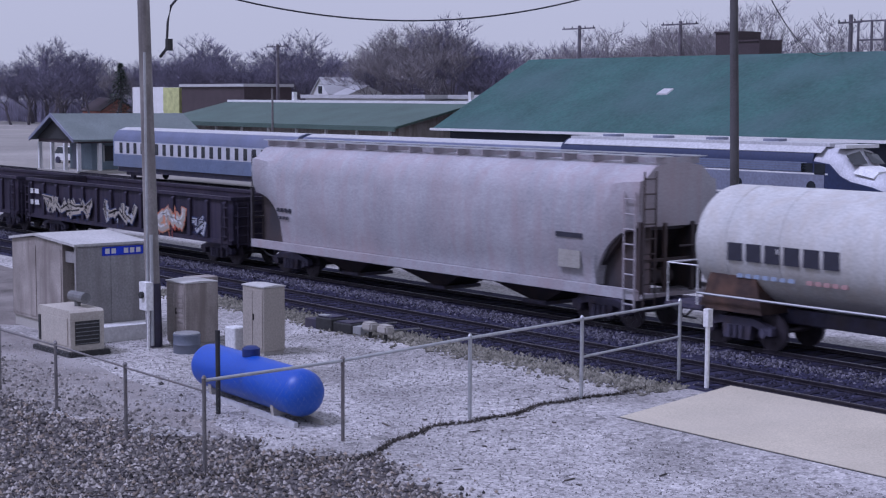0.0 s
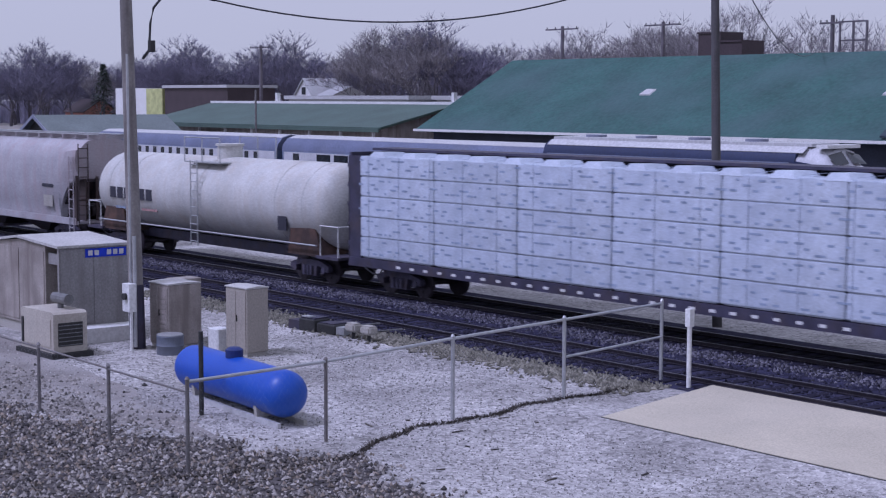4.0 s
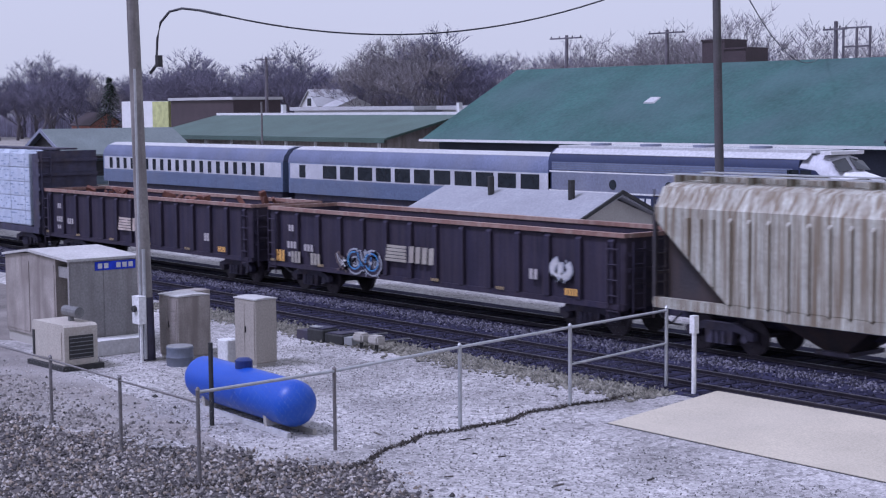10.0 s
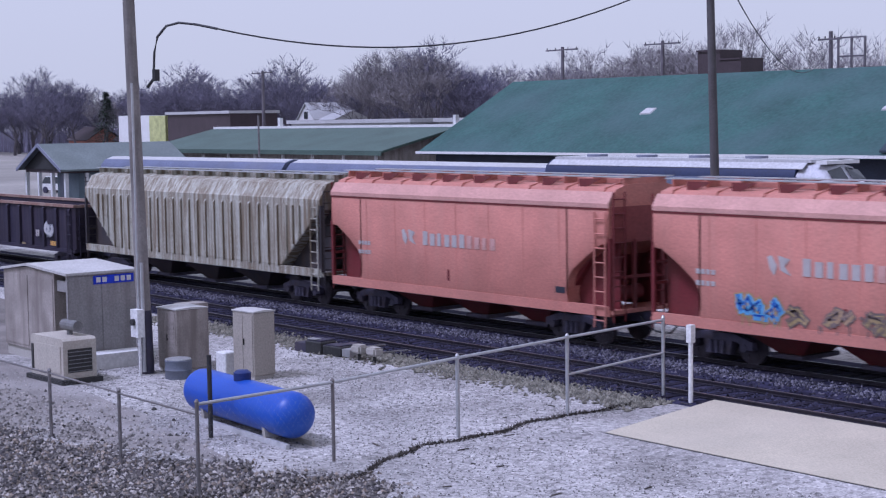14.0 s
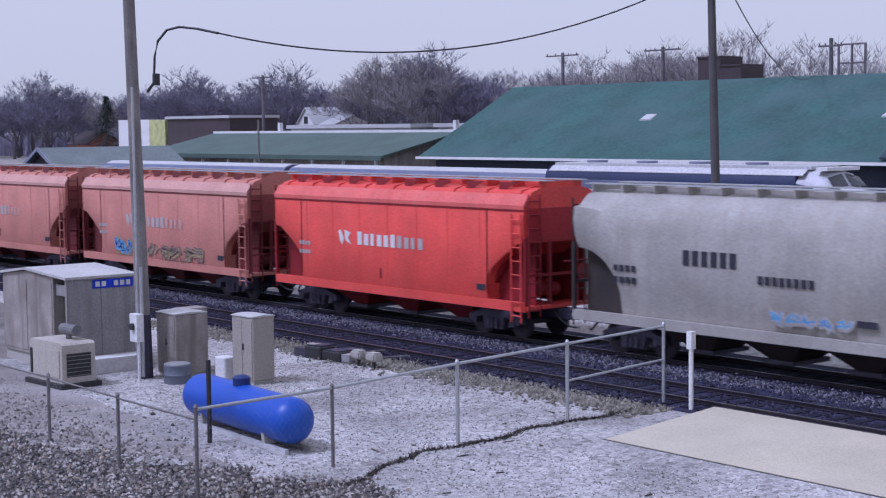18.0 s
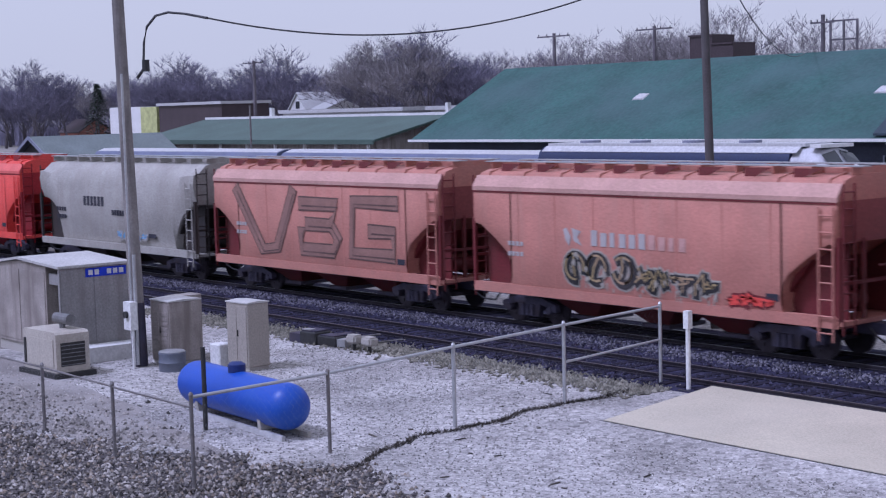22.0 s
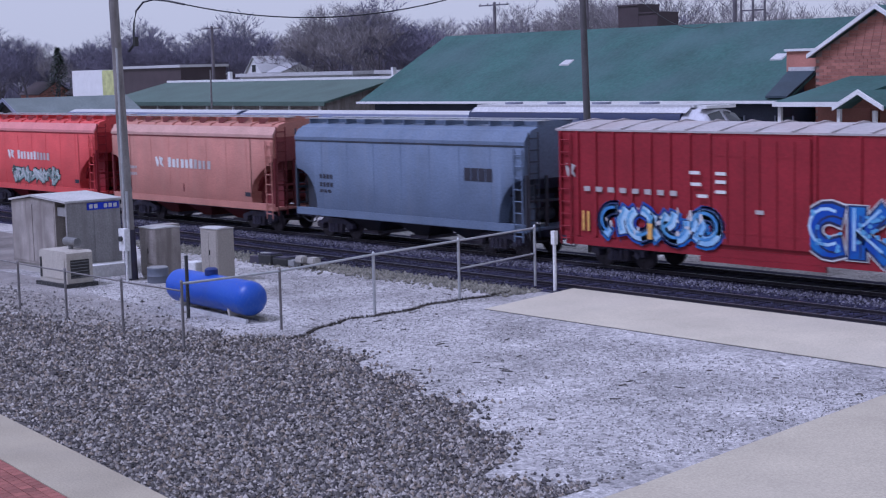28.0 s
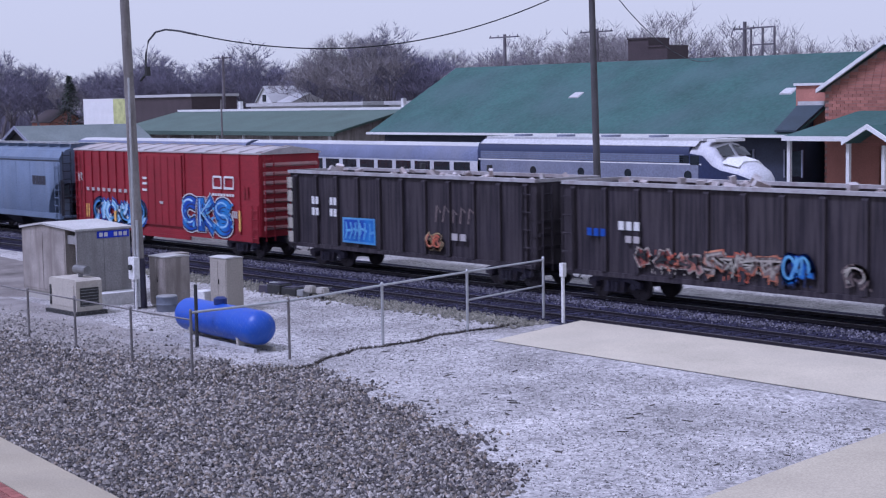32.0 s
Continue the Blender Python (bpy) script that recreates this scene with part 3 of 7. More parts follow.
    boxes("base_plate", [(-0.18, 0.18, -0.18, 0.18, 0.0, 0.05)], M_DARK, mk)
    pt = thing("dark_pipe_post", "dark steel pipe post beside the tank", "post", (-28.55, 16.85, 0.0))
    bm = bmesh.new()
    rod(bm, (0, 0, 0), (0, 0, 1.78), 0.05, 10)
    part("pipe", bm, M_DARK, pt)


def propane_tank():
    tk = thing("propane_tank", "bright blue horizontal gas tank on pale skids", "gas tank", (-28.65, 17.8, 0.0), -4)
    r, hl, z = 0.48, 2.4, 0.66
    bm = bmesh.new()
    prof = [(-hl + 0.42 * (1 - math.cos(math.pi / 2 * k / 7)), max(0.02, r * math.sin(math.pi / 2 * k / 7))) for k in range(8)]
    prof = prof + [(-x, rr) for x, rr in reversed(prof)]
    loft(bm, [ring((x, 0, z), (1, 0, 0), rr, 32) for x, rr in prof])
    part("shell", bm, M_BLUE, tk, smooth=True)
    bm = bmesh.new()
    rod(bm, (-0.15, 0, z + r - 0.03), (-0.15, 0, z + r + 0.14), 0.19, 16)
    rod(bm, (-0.15, 0, z + r + 0.14), (-0.15, 0, z + r + 0.19), 0.19, 16, 0.12)
    part("valve_hood", bm, M_NAVYHOOD, tk, "dark blue valve hood", True)
    for x in (-1.4, 1.4):
        bm = bmesh.new()
        prism_x(bm, [(-0.34, 0.14), (-0.38, 0.42), (-0.2, 0.26), (0.2, 0.26), (0.38, 0.42), (0.34, 0.14)], x - 0.06, x + 0.06)
        part("saddle", bm, M_CONC_GREY, tk)
    for y in (-0.3, 0.3):
        boxes("skid", [(-1.8, 2.3, y - 0.04, y + 0.04, 0.0, 0.138)], M_METALROOF if y < 0 else M_CONC_GREY, tk)
    bm = bmesh.new()
    pipe(bm, [(-0.15, 0.05, z + r + 0.1), (-0.8, 0.3, z + r + 0.02), (-1.2, 0.6, 0.8), (-1.6, 0.7, 0.05)], 0.018)
    part("gas_pipe", bm, M_CABLE, tk)


M_NAVYHOOD = material("navy_hood", (0.015, 0.03, 0.14), 0.5, scale=3)


def cabinet(name, label, at, turn, w, d, h, mat, lid=True, slatted=False):
    """An upright equipment cabinet on a plinth: x is its width, the door side at -y."""
    cb = thing(name, label, "cabinet", at, turn)
    boxes("plinth", [(-w / 2 + 0.03, w / 2 - 0.03, -d / 2 + 0.03, d / 2 - 0.03, 0, 0.12)], M_CONC_GREY, cb)
    bm = bmesh.new()
    box(bm, -w / 2, w / 2, -d / 2, d / 2, 0.122, h - 0.06)
    bmesh.ops.bevel(bm, geom=bm.edges[:], offset=0.015, segments=1, affect="EDGES")
    part("body", bm, mat, cb)
    if lid:
        bm = bmesh.new()
        prism_x(bm, [(-d / 2 - 0.02, h - 0.059), (-d / 2 - 0.02, h - 0.03), (0, h), (d / 2 + 0.02, h - 0.03), (d / 2 + 0.02, h - 0.059)], -w / 2 - 0.02, w / 2 + 0.02)
        part("lid", bm, M_HUTROOF, cb, "pale lid")
    for s, x0, x1 in ((-1, -w / 2 + 0.04, -0.01), (1, 0.01, w / 2 - 0.04)):
        dr = boxes("door", [(x0, x1, -d / 2 - 0.02, -d / 2 - 0.003, 0.2, h - 0.14)], mat, cb)
        boxes("handle", [(-s * 0.06 - 0.012 if s < 0 else 0.05, -s * 0.06 + 0.012 if s < 0 else 0.074, -d / 2 - 0.05, -d / 2 - 0.021, h * 0.5, h * 0.5 + 0.16)], M_DARK, dr)
        if slatted:
            for k in range(9):
                boxes("louvre", [(x0 + 0.05, x1 - 0.05, -d / 2 - 0.035, -d / 2 - 0.021, 0.3 + k * (h - 0.6) / 9, 0.3 + (k + 0.6) * (h - 0.6) / 9)], mat, dr)
    return cb


def yard_equipment():
    # the large bungalow: its ridge runs along y, a door recess at one corner
    hut = thing("signal_bungalow", "large silver signal equipment bungalow with a pale roof and blue sign", "equipment hut", (-41.4, 19.95, 0.0), 0)
    boxes("foundation", [(-2.08, 2.03, -1.0, 0.98, 0.0, 0.33)], M_CONC_GREY, hut)
    boxes("step_block", [(2.035, 2.75, -0.85, 1.0, 0.0, 0.44)], M_WHITEPAINT, hut, "pale concrete step block")
    bm = bmesh.new()
    prism_y(bm, [(-2.1, 0.335), (-2.1, 2.50), (-0.5, 2.66), (1.2, 2.58), (1.2, 0.335)], -1.05, 1.0)
    part("body", bm, M_HUTWALL, hut)
    boxes("side_body", [(1.204, 2.0, -0.66, 1.0, 0.335, 2.56)], M_ALU, hut)
    boxes("wing_wall", [(1.90, 1.999, -1.04, -0.664, 0.335, 2.555)], M_ALU, hut)
    # door coloured dark so that it holds the recess's shade
    boxes("door", [(1.25, 1.86, -0.69, -0.663, 0.40, 2.05)], M_DARKDOOR, hut, "shaded grey door in the recess")
    boxes("cooling_unit", [(1.24, 1.86, -0.98, -0.67, 2.10, 2.40)], M_ALU, hut)
    for x0, x1, y, z0, z1 in ((-2.03, -0.5, -1.056, 0.42, 2.42), (-0.45, 1.12, -1.056, 0.42, 2.42)):
        boxes("wall_panel", [(x0, x1, y - 0.012, y + 0.004, z0, z1)], M_HUTWALL, hut)
    for y0, y1 in ((-1.0, -0.06), (-0.02, 0.96)):
        boxes("wall_panel", [(2.002, 2.016, y0, y1, 0.40, 2.52)], M_ALU, hut)
    for s, xe, ze in ((-1, -2.17, 2.52), (1, 2.08, 2.585)):
        bm = bmesh.new()
        prism_y(bm, [(-0.5, 2.70), (-0.5, 2.77), (xe, ze + 0.05), (xe, ze - 0.02)], -1.12, 1.08)
        part("roof", bm, M_HUTROOF, hut, "pale low-pitched roof sheet")
    sg = boxes("sign", [(2.02, 2.04, -0.28, 0.94, 2.28, 2.52)], M_BLUESIGN, hut, "small blue enamel sign")
    for i in (0, 1, 3, 4, 5):
        boxes("sign_bar", [(2.041, 2.046, -0.20 + i * 0.185, -0.07 + i * 0.185, 2.33, 2.47)], M_WHITE, sg)
    # generator
    gn = thing("standby_generator", "beige boxy standby generator with a dark grille", "generator", (-37.9, 18.02, 0.0), 2)
    # pad coloured near black as the shadow at the generator's foot
    boxes("base_pad", [(-0.98, 1.0, -0.58, 0.58, 0.0, 0.16)], M_DARK, gn)
    bm = bmesh.new()
    prism_y(bm, [(-0.88, 0.163), (0.88, 0.163), (0.88, 1.14), (0.80, 1.2), (-0.80, 1.2), (-0.88, 1.14)], -0.47, 0.47)
    part("housing", bm, M_GENSET, gn)
    gr = boxes("grille", [(0.883, 0.90, -0.34, 0.34, 0.32, 0.92)], M_DARK, gn)
    for k in range(6):
        boxes("slat", [(0.90, 0.91, -0.34, 0.34, 0.34 + k * 0.1, 0.36 + k * 0.1)], M_TRUCKGREY, gr)
    boxes("side_vent", [(-0.83, -0.72, -0.49, -0.473, 0.3, 0.95)], M_DARK, gn)
    boxes("panel", [(-0.6, 0.75, -0.488, -0.473, 0.3, 1.0)], M_GENSET, gn)
    bm = bmesh.new()
    rod(bm, (0.1, 0.15, 1.2), (0.1, 0.15, 1.38), 0.08, 10)
    rod(bm, (-0.2, 0.15, 1.45), (0.55, 0.15, 1.45), 0.14, 12)
    part("silencer", bm, M_TRUCKGREY, gn, "grey exhaust silencer")
    # meter box, slatted cabinets and the tall one
    cabinet("relay_cabinet", "weathered grey-beige louvred cabinet beside the pole", (-37.0, 21.05, 0), 0, 1.0, 0.95, 1.78, M_HUTWALL, slatted=True)
    cabinet("equipment_cabinet", "tall pale beige equipment cabinet on gravel", (-34.72, 21.85, 0), 2, 0.95, 0.66, 1.82, M_TAN)
    cabinet("side_cabinet", "narrow weathered cabinet beside the louvred one", (-37.75, 21.75, 0), 0, 0.5, 0.8, 1.80, M_HUTWALL, lid=False)
    dm = thing("drum", "low dull blue-grey steel drum by the pole", "drum", (-35.95, 20.3, 0))
    bm = bmesh.new()
    loft(bm, [ring((0, 0, z), (0, 0, 1), r, 20) for z, r in ((0, 0.32), (0.03, 0.35), (0.24, 0.35), (0.26, 0.365), (0.29, 0.35), (0.46, 0.35), (0.50, 0.36), (0.52, 0.33))])
    part("shell", bm, M_DRUM, dm, smooth=True)
    bm = bmesh.new()
    loft(bm, [ring((0, 0, z), (0, 0, 1), r, 20) for z, r in ((0.521, 0.34), (0.54, 0.34), (0.55, 0.32))])
    part("lid", bm, M_GALV, dm)
    bx = thing("concrete_block", "short pale concrete block by the cabinets", "block", (-35.7, 21.6, 0), 5)
    bm = bmesh.new()
    box(bm, -0.22, 0.22, -0.2, 0.2, 0, 0.62)
    bmesh.ops.bevel(bm, geom=bm.edges[:], offset=0.03, segments=1, affect="EDGES")
    part("block", bm, M_WHITEPAINT, bx)
    # switch machine and rods by the near track
    sw = thing("switch_machine", "dark grey railway switch machine with pale covers", "switch machine", (-36.5, 25.6, 0.03), 5)
    bm = bmesh.new()
    box(bm, -0.9, -0.2, -0.3, 0.3, 0.0, 0.36)
    box(bm, -0.2, 0.6, -0.24, 0.24, 0.0, 0.28)
    bmesh.ops.bevel(bm, geom=bm.edges[:], offset=0.03, segments=1, affect="EDGES")
    part("housing", bm, M_DARK, sw)
    boxes("cover", [(-0.85, -0.25, -0.25, 0.25, 0.362, 0.40), (-0.1, 0.5, -0.2, 0.2, 0.282, 0.31)], M_BLACK, sw)
    boxes("cover_plate", [(-0.80, -0.45, -0.27, -0.05, 0.401, 0.43)], M_GALV, sw)
    boxes("rod_guide", [(0.62, 0.95, -0.20, 0.12, 0.03, 0.24)], M_GALV, sw)
    boxes("motor_case", [(-1.45, -0.92, -0.22, 0.22, 0.0, 0.26)], M_BLACK, sw)
    boxes("gear_case", [(0.1, 0.45, 0.26, 0.62, 0.0, 0.30)], M_BLACK, sw)
    bm = bmesh.new()
    pipe(bm, [(0.6, 0, 0.14), (1.2, 0.4, 0.1), (1.4, 1.6, 0.08)], 0.03)
    pipe(bm, [(0.2, 0.24, 0.14), (0.2, 1.8, 0.1)], 0.035)
    part("throw_rod", bm, M_TRUCKGREY, sw)
    for x in (-35.1, -34.4):
        jb = thing("track_junction_box", "small pale junction box on a stub", "junction box", (x, 25.5, 0.03))
        bm = bmesh.new()
        rod(bm, (0, 0, 0), (0, 0, 0.2), 0.05, 8)
        part("stub", bm, M_DARK, jb)
        bm = bmesh.new()
        box(bm, -0.22, 0.22, -0.16, 0.16, 0.2, 0.44)
        bmesh.ops.bevel(bm, geom=bm.edges[:], offset=0.05, segments=2, affect="EDGES")
        part("case", bm, M_CONC_GREY, jb)


M_TRUCKGREY = material("dull_grey_steel", (0.20, 0.20, 0.20), 0.6, 0.4, scale=4)


def utility_pole(at, h, r, label, lean=(0, 0), name="utility_pole", arms=(), dark=None):
    pl = thing(name, label, "utility pole", at)
    bm = bmesh.new()
    secs = []
    for k in range(9):
        t = k / 8
        secs.append(ring((lean[0] * t, lean[1] * t, h * t), (0, 0, 1), r * (1 - 0.30 * t), 14))
    loft(bm, secs)
    part("pole", bm, dark or M_WOOD, pl, smooth=True)
    for z, w in arms:
        bm = bmesh.new()
        box(bm, -w / 2, w / 2, -0.18, -0.06, z - 0.07, z + 0.07)
        arm = part("crossarm", bm, dark or M_WOOD, pl)
        for k in (-0.46, -0.2, 0.2, 0.46):
            bm = bmesh.new()
            rod(bm, (w * k, -0.12, z + 0.07), (w * k, -0.12, z + 0.24), 0.05, 6)
            part("insulator", bm, M_DARK, arm)
    return pl


def poles():
    p = utility_pole((-37.3, 20.1, 0), 12.5, 0.20, "tall weathered grey utility pole with a meter box", (-0.5, 0.0))
    bm = bmesh.new()
    rod(bm, (0, 0, 0), (-0.06, 0, 1.7), 0.208, 14, 0.202)
    part("tarred_butt", bm, M_BLACK, p, "black tarred foot of the pole", True)
    bm = bmesh.new()
    rod(bm, (0.22, -0.18, 0.1), (0.22, -0.18, 3.0), 0.05, 8)
    rod(bm, (0.12, -0.24, 0.1), (0.10, -0.24, 7.7), 0.035, 8)
    part("conduit", bm, M_GALV, p)
    boxes("meter_box", [(0.02, 0.40, -0.44, -0.24, 1.05, 1.78)], M_WHITEPAINT, p, "pale meter box")
    bm = bmesh.new()
    rod(bm, (0.30, -0.34, 0.02), (0.30, -0.34, 1.045), 0.045, 8)
    part("riser", bm, M_WHITEPAINT, p, "pale riser pipe")
    bm = bmesh.new()
    rod(bm, (0.21, -0.445, 1.45), (0.21, -0.52, 1.45), 0.09, 12)
    part("meter", bm, M_DARK, p)
    bm = bmesh.new()
    rod(bm, (0.05, 0.25, 7.6), (0.45, 0.3, 7.9), 0.04, 8)
    rod(bm, (0.42, 0.3, 7.75), (0.42, 0.3, 8.05), 0.10, 8)
    part("bracket", bm, M_DARK, p)
    bm = bmesh.new()
    pipe(bm, [(0.30, 0.3, 7.9), (0.28, 0.35, 8.5), (0.34, 0.42, 8.9), (0.50, 0.60, 9.18), (0.72, 0.85, 9.26), (1.1, 1.15, 9.2), (1.9, 1.3, 9.05)], 0.035)
    part("gooseneck", bm, M_CABLE, p)
    utility_pole((-30.45, 35.1, 0), 14.0, 0.145, "tall dark utility pole behind the train", (-0.45, 0), dark=M_DARKPOLE)
    utility_pole((-51.2, 20.2, 0), 12.5, 0.19, "tall dark utility pole beside the track", (-1.75, 0), dark=M_DARKPOLE)
    utility_pole((-116.0, 110, 0), 13.8, 0.24, "distant utility pole with one crossarm", arms=((13.5, 4.6),), dark=M_BARK)
    utility_pole((-104.3, 112, 0), 13.9, 0.24, "distant utility pole with one crossarm", arms=((13.6, 4.6),), dark=M_BARK)
    utility_pole((-174.4, 112, 0), 13.4, 0.26, "distant utility pole with one crossarm", arms=((13.1, 4.8),), dark=M_BARK)
    utility_pole((-75.7, 100, 0), 13.0, 0.22, "distant utility pole with one crossarm", arms=((12.4, 2.2),), dark=M_BARK)
    utility_pole((-99.6, 63.5, 0), 7.2, 0.10, "thin grey lamp pole among the museum cars", dark=M_POST)
    # slack cables across the yard
    for i, (a, b, sag) in enumerate((((-35.4, 21.4, 9.05), (-30.8, 35.0, 11.0), 1.25), ((-30.85, 35.15, 11.6), (-75.7, 99.9, 12.2), 3.0))):
        a, b = Vector(a), Vector(b)
        bm = bmesh.new()
        pts = []
        for k in range(25):
            t = k / 24
            q = a.lerp(b, t)
            q.z -= sag * 4 * t * (1 - t)
            pts.append(q)
        pipe(bm, pts, 0.022, 5)
        solid("overhead_cable", bm, M_CABLE, "thick black cable sagging between poles", "cable", "overhead cables", smooth=True)


# ---- museum train, sheds and buildings beyond ----
def passenger_car(x0, length, label, mat, windows):
    car = thing("passenger_car", label, "passenger car", (x0, MUSEUM_Y, 0.2), group="museum passenger cars")
    half = 1.5
    prof = [(-half, 0.95), (-half, 2.95), (-half + 0.10, 3.35), (-1.05, 3.75), (-0.45, 3.95), (0.45, 3.95), (1.05, 3.75), (half - 0.10, 3.35), (half, 2.95), (half, 0.95)]
    bm = bmesh.new()
    prism_x(bm, [p for p in prof if p[1] <= 2.95], 0.1, length - 0.1)
    part("body", bm, mat, car)
    bm = bmesh.new()
    prism_x(bm, [p for p in prof if p[1] >= 2.95], 0.05, length - 0.05)
    part("roof", bm, M_ROOFSILVER, car, "dull blue-silver rounded roof", True)
    # light along the rounded roof painted as a pale strip over darker sides
    bm = bmesh.new()
    prism_x(bm, [(-0.98, 3.80), (-0.45, 3.97), (0.45, 3.97), (0.98, 3.80), (0.98, 3.77), (-0.98, 3.77)], 0.2, length - 0.2)
    part("roof_crown", bm, M_METALROOF, car, "pale roof crown painted as a highlight", True)
    for k in range(6):
        bm = bmesh.new()
        box(bm, 0.15, length - 0.15, -half - 0.015, -half - 0.002, 1.05 + k * 0.14, 1.12 + k * 0.14)
        part("flute", bm, mat, car)
    band = boxes("window_band", [(0.3, length - 0.3, -half - 0.01, -half - 0.002, 1.92, 2.90)], M_BAND, car)
    for a, b in windows:
        boxes("window", [(a, b, -half - 0.03, -half - 0.012, 2.0, 2.82)], M_GLASS, band)
    for s, xe in ((1, 0), (-1, length)):
        boxes("vestibule", [(min(xe - 0.25 * s, xe + 0.1 * s), max(xe - 0.25 * s, xe + 0.1 * s), -0.6, 0.6, 1.1, 3.3)], M_DARK, car)
    boxes("underframe", [(0.5, length - 0.5, -1.3, 1.3, 0.55, 0.945)], M_BLACK, car)
    for x in (3.2, length - 3.2):
        bm = bmesh.new()
        for k in (-1.2, 1.2):
            for y in (-0.75, 0.75):
                rod(bm, (x + k, y - 0.06, 0.457), (x + k, y + 0.06, 0.457), 0.45, 16)
        box(bm, x - 1.7, x + 1.7, -1.1, -0.95, 0.3, 0.6)
        part("truck", bm, M_TRUCK, car)
    return car


MUSEUM_Y = 59.5


def streamliner(x0, length):
    """The two-tone grey museum diesel; its sloping nose points to +x."""
    lo = thing("diesel_locomotive", "two-tone grey streamlined diesel locomotive with portholes", "locomotive", (x0, MUSEUM_Y, 0.2))
    half = 1.5
    prof = [(-half, 0.9), (-half, 3.55), (-half + 0.12, 3.95), (-1.0, 4.22), (-0.4, 4.32), (0.4, 4.32), (1.0, 4.22), (half - 0.12, 3.95), (half, 3.55), (half, 0.9)]
    body_l = length - 4.2
    bm = bmesh.new()
    loft(bm, [[(x, y, z) for y, z in prof] for x in (0, body_l)])
    part("body", bm, M_LOCODARK, lo, smooth=True)
    # cab and nose
    bm = bmesh.new()
    secs = []
    for x, top, w in ((body_l, 4.32, 1.5), (body_l + 0.9, 4.30, 1.5), (body_l + 1.5, 4.15, 1.46), (body_l + 2.0, 3.35, 1.40), (body_l + 3.0, 3.15, 1.22), (body_l + 3.8, 2.75, 0.95), (length, 2.0, 0.6)):
        hs = [(-1, 0.9), (-1, 0.62 * top + 0.2), (-0.92, 0.85 * top), (-0.6, 0.97 * top), (-0.2, top), (0.2, top), (0.6, 0.97 * top), (0.92, 0.85 * top), (1, 0.62 * top + 0.2), (1, 0.9)]
        secs.append([(x, y * w, z) for y, z in hs])
    loft(bm, secs)
    part("nose", bm, M_BAND, lo, "pale grey cab roof and nose top", True)
    bm = bmesh.new()
    secs = []
    for x, top, w in ((body_l + 0.02, 3.6, 1.5), (body_l + 0.9, 3.5, 1.5), (body_l + 1.5, 3.0, 1.46), (body_l + 2.0, 2.75, 1.40), (body_l + 3.0, 2.55, 1.22), (body_l + 3.8, 2.25, 0.95), (length + 0.03, 1.7, 0.6)):
        secs.append([(x, y * w, z) for y, z in ((-1.012, 0.9), (-1.012, top), (1.012, top), (1.012, 0.9))])
    loft(bm, secs)
    part("nose_side", bm, M_LOCODARK, lo)
    boxes("roof_panel", [(0.3, body_l + 0.6, -1.0, 1.0, 4.25, 4.40)], M_METALROOF, lo, "pale roof panels")
    for s in (-1, 1):
        bm = bmesh.new()
        prism_x(bm, [(s * 1.02, 4.225), (s * 1.02, 4.26), (s * 1.40, 3.99), (s * 1.392, 3.96)], 0.2, body_l + 0.4)
        part("roof_edge", bm, M_METALROOF, lo)
    for k in range(4):
        bm = bmesh.new()
        rod(bm, (2.5 + k * 3.6, 0, 4.39), (2.5 + k * 3.6, 0, 4.52), 0.55, 16)
        part("roof_fan", bm, M_LOCOGREY, lo)
    gb = boxes("grille_band", [(0.3, body_l - 0.3, -half - 0.014, -half - 0.003, 3.1, 3.54)], M_LOCOGREY, lo)
    for k in range(4):
        boxes("grille_bar", [(0.3, body_l - 0.3, -half - 0.03, -half - 0.016, 3.14 + k * 0.11, 3.18 + k * 0.11)], M_SILVER, gb)
    st = boxes("side_stripe", [(0.3, body_l + 0.7, -half - 0.024, -half - 0.003, 2.06, 3.0)], M_LOCOGREY, lo, "light grey side stripe")
    boxes("stripe_edge", [(0.1, body_l + 0.9, -half - 0.028, -half - 0.004, 3.002, 3.07), (0.1, body_l + 0.9, -half - 0.028, -half - 0.004, 1.97, 2.055)], M_WHITEPAINT, lo)
    for x in (4.9, 8.8, 12.4, 16.7):
        bm = bmesh.new()
        rod(bm, (x, -half - 0.06, 2.45), (x, -half - 0.01, 2.45), 0.25, 18)
        part("porthole", bm, M_GLASS, st, "round dark window")
    for x, n, w in ((6.33, 3, 1.37), (9.4, 4, 1.3), (11.35, 7, 2.55)):
        letters_flat(lo, x, 1.45, n, 0.36, -half - 0.02, w)
    boxes("cab_window", [(body_l + 0.15, body_l + 0.75, -half - 0.03, -half - 0.002, 3.0, 3.5), (body_l - 0.6, body_l + 0.05, -half - 0.03, -half - 0.002, 3.08, 3.5)], M_GLASS, lo)
    bm = bmesh.new()
    for s in (-1, 1):
        v = [(body_l + 1.53, s * 0.15, 4.02), (body_l + 1.53, s * 1.15, 3.85), (body_l + 1.98, s * 1.15, 3.42), (body_l + 1.98, s * 0.15, 3.48)]
        bm.faces.new([bm.verts.new((x + 0.06, y, z + 0.05)) for x, y, z in v])
    part("windshield", bm, M_GLASS, lo)
    boxes("cab_brow", [(body_l + 1.0, body_l + 1.62, -1.2, 1.2, 4.20, 4.36)], M_WHITEPAINT, lo, "white brow over the windshield")
    bm = bmesh.new()
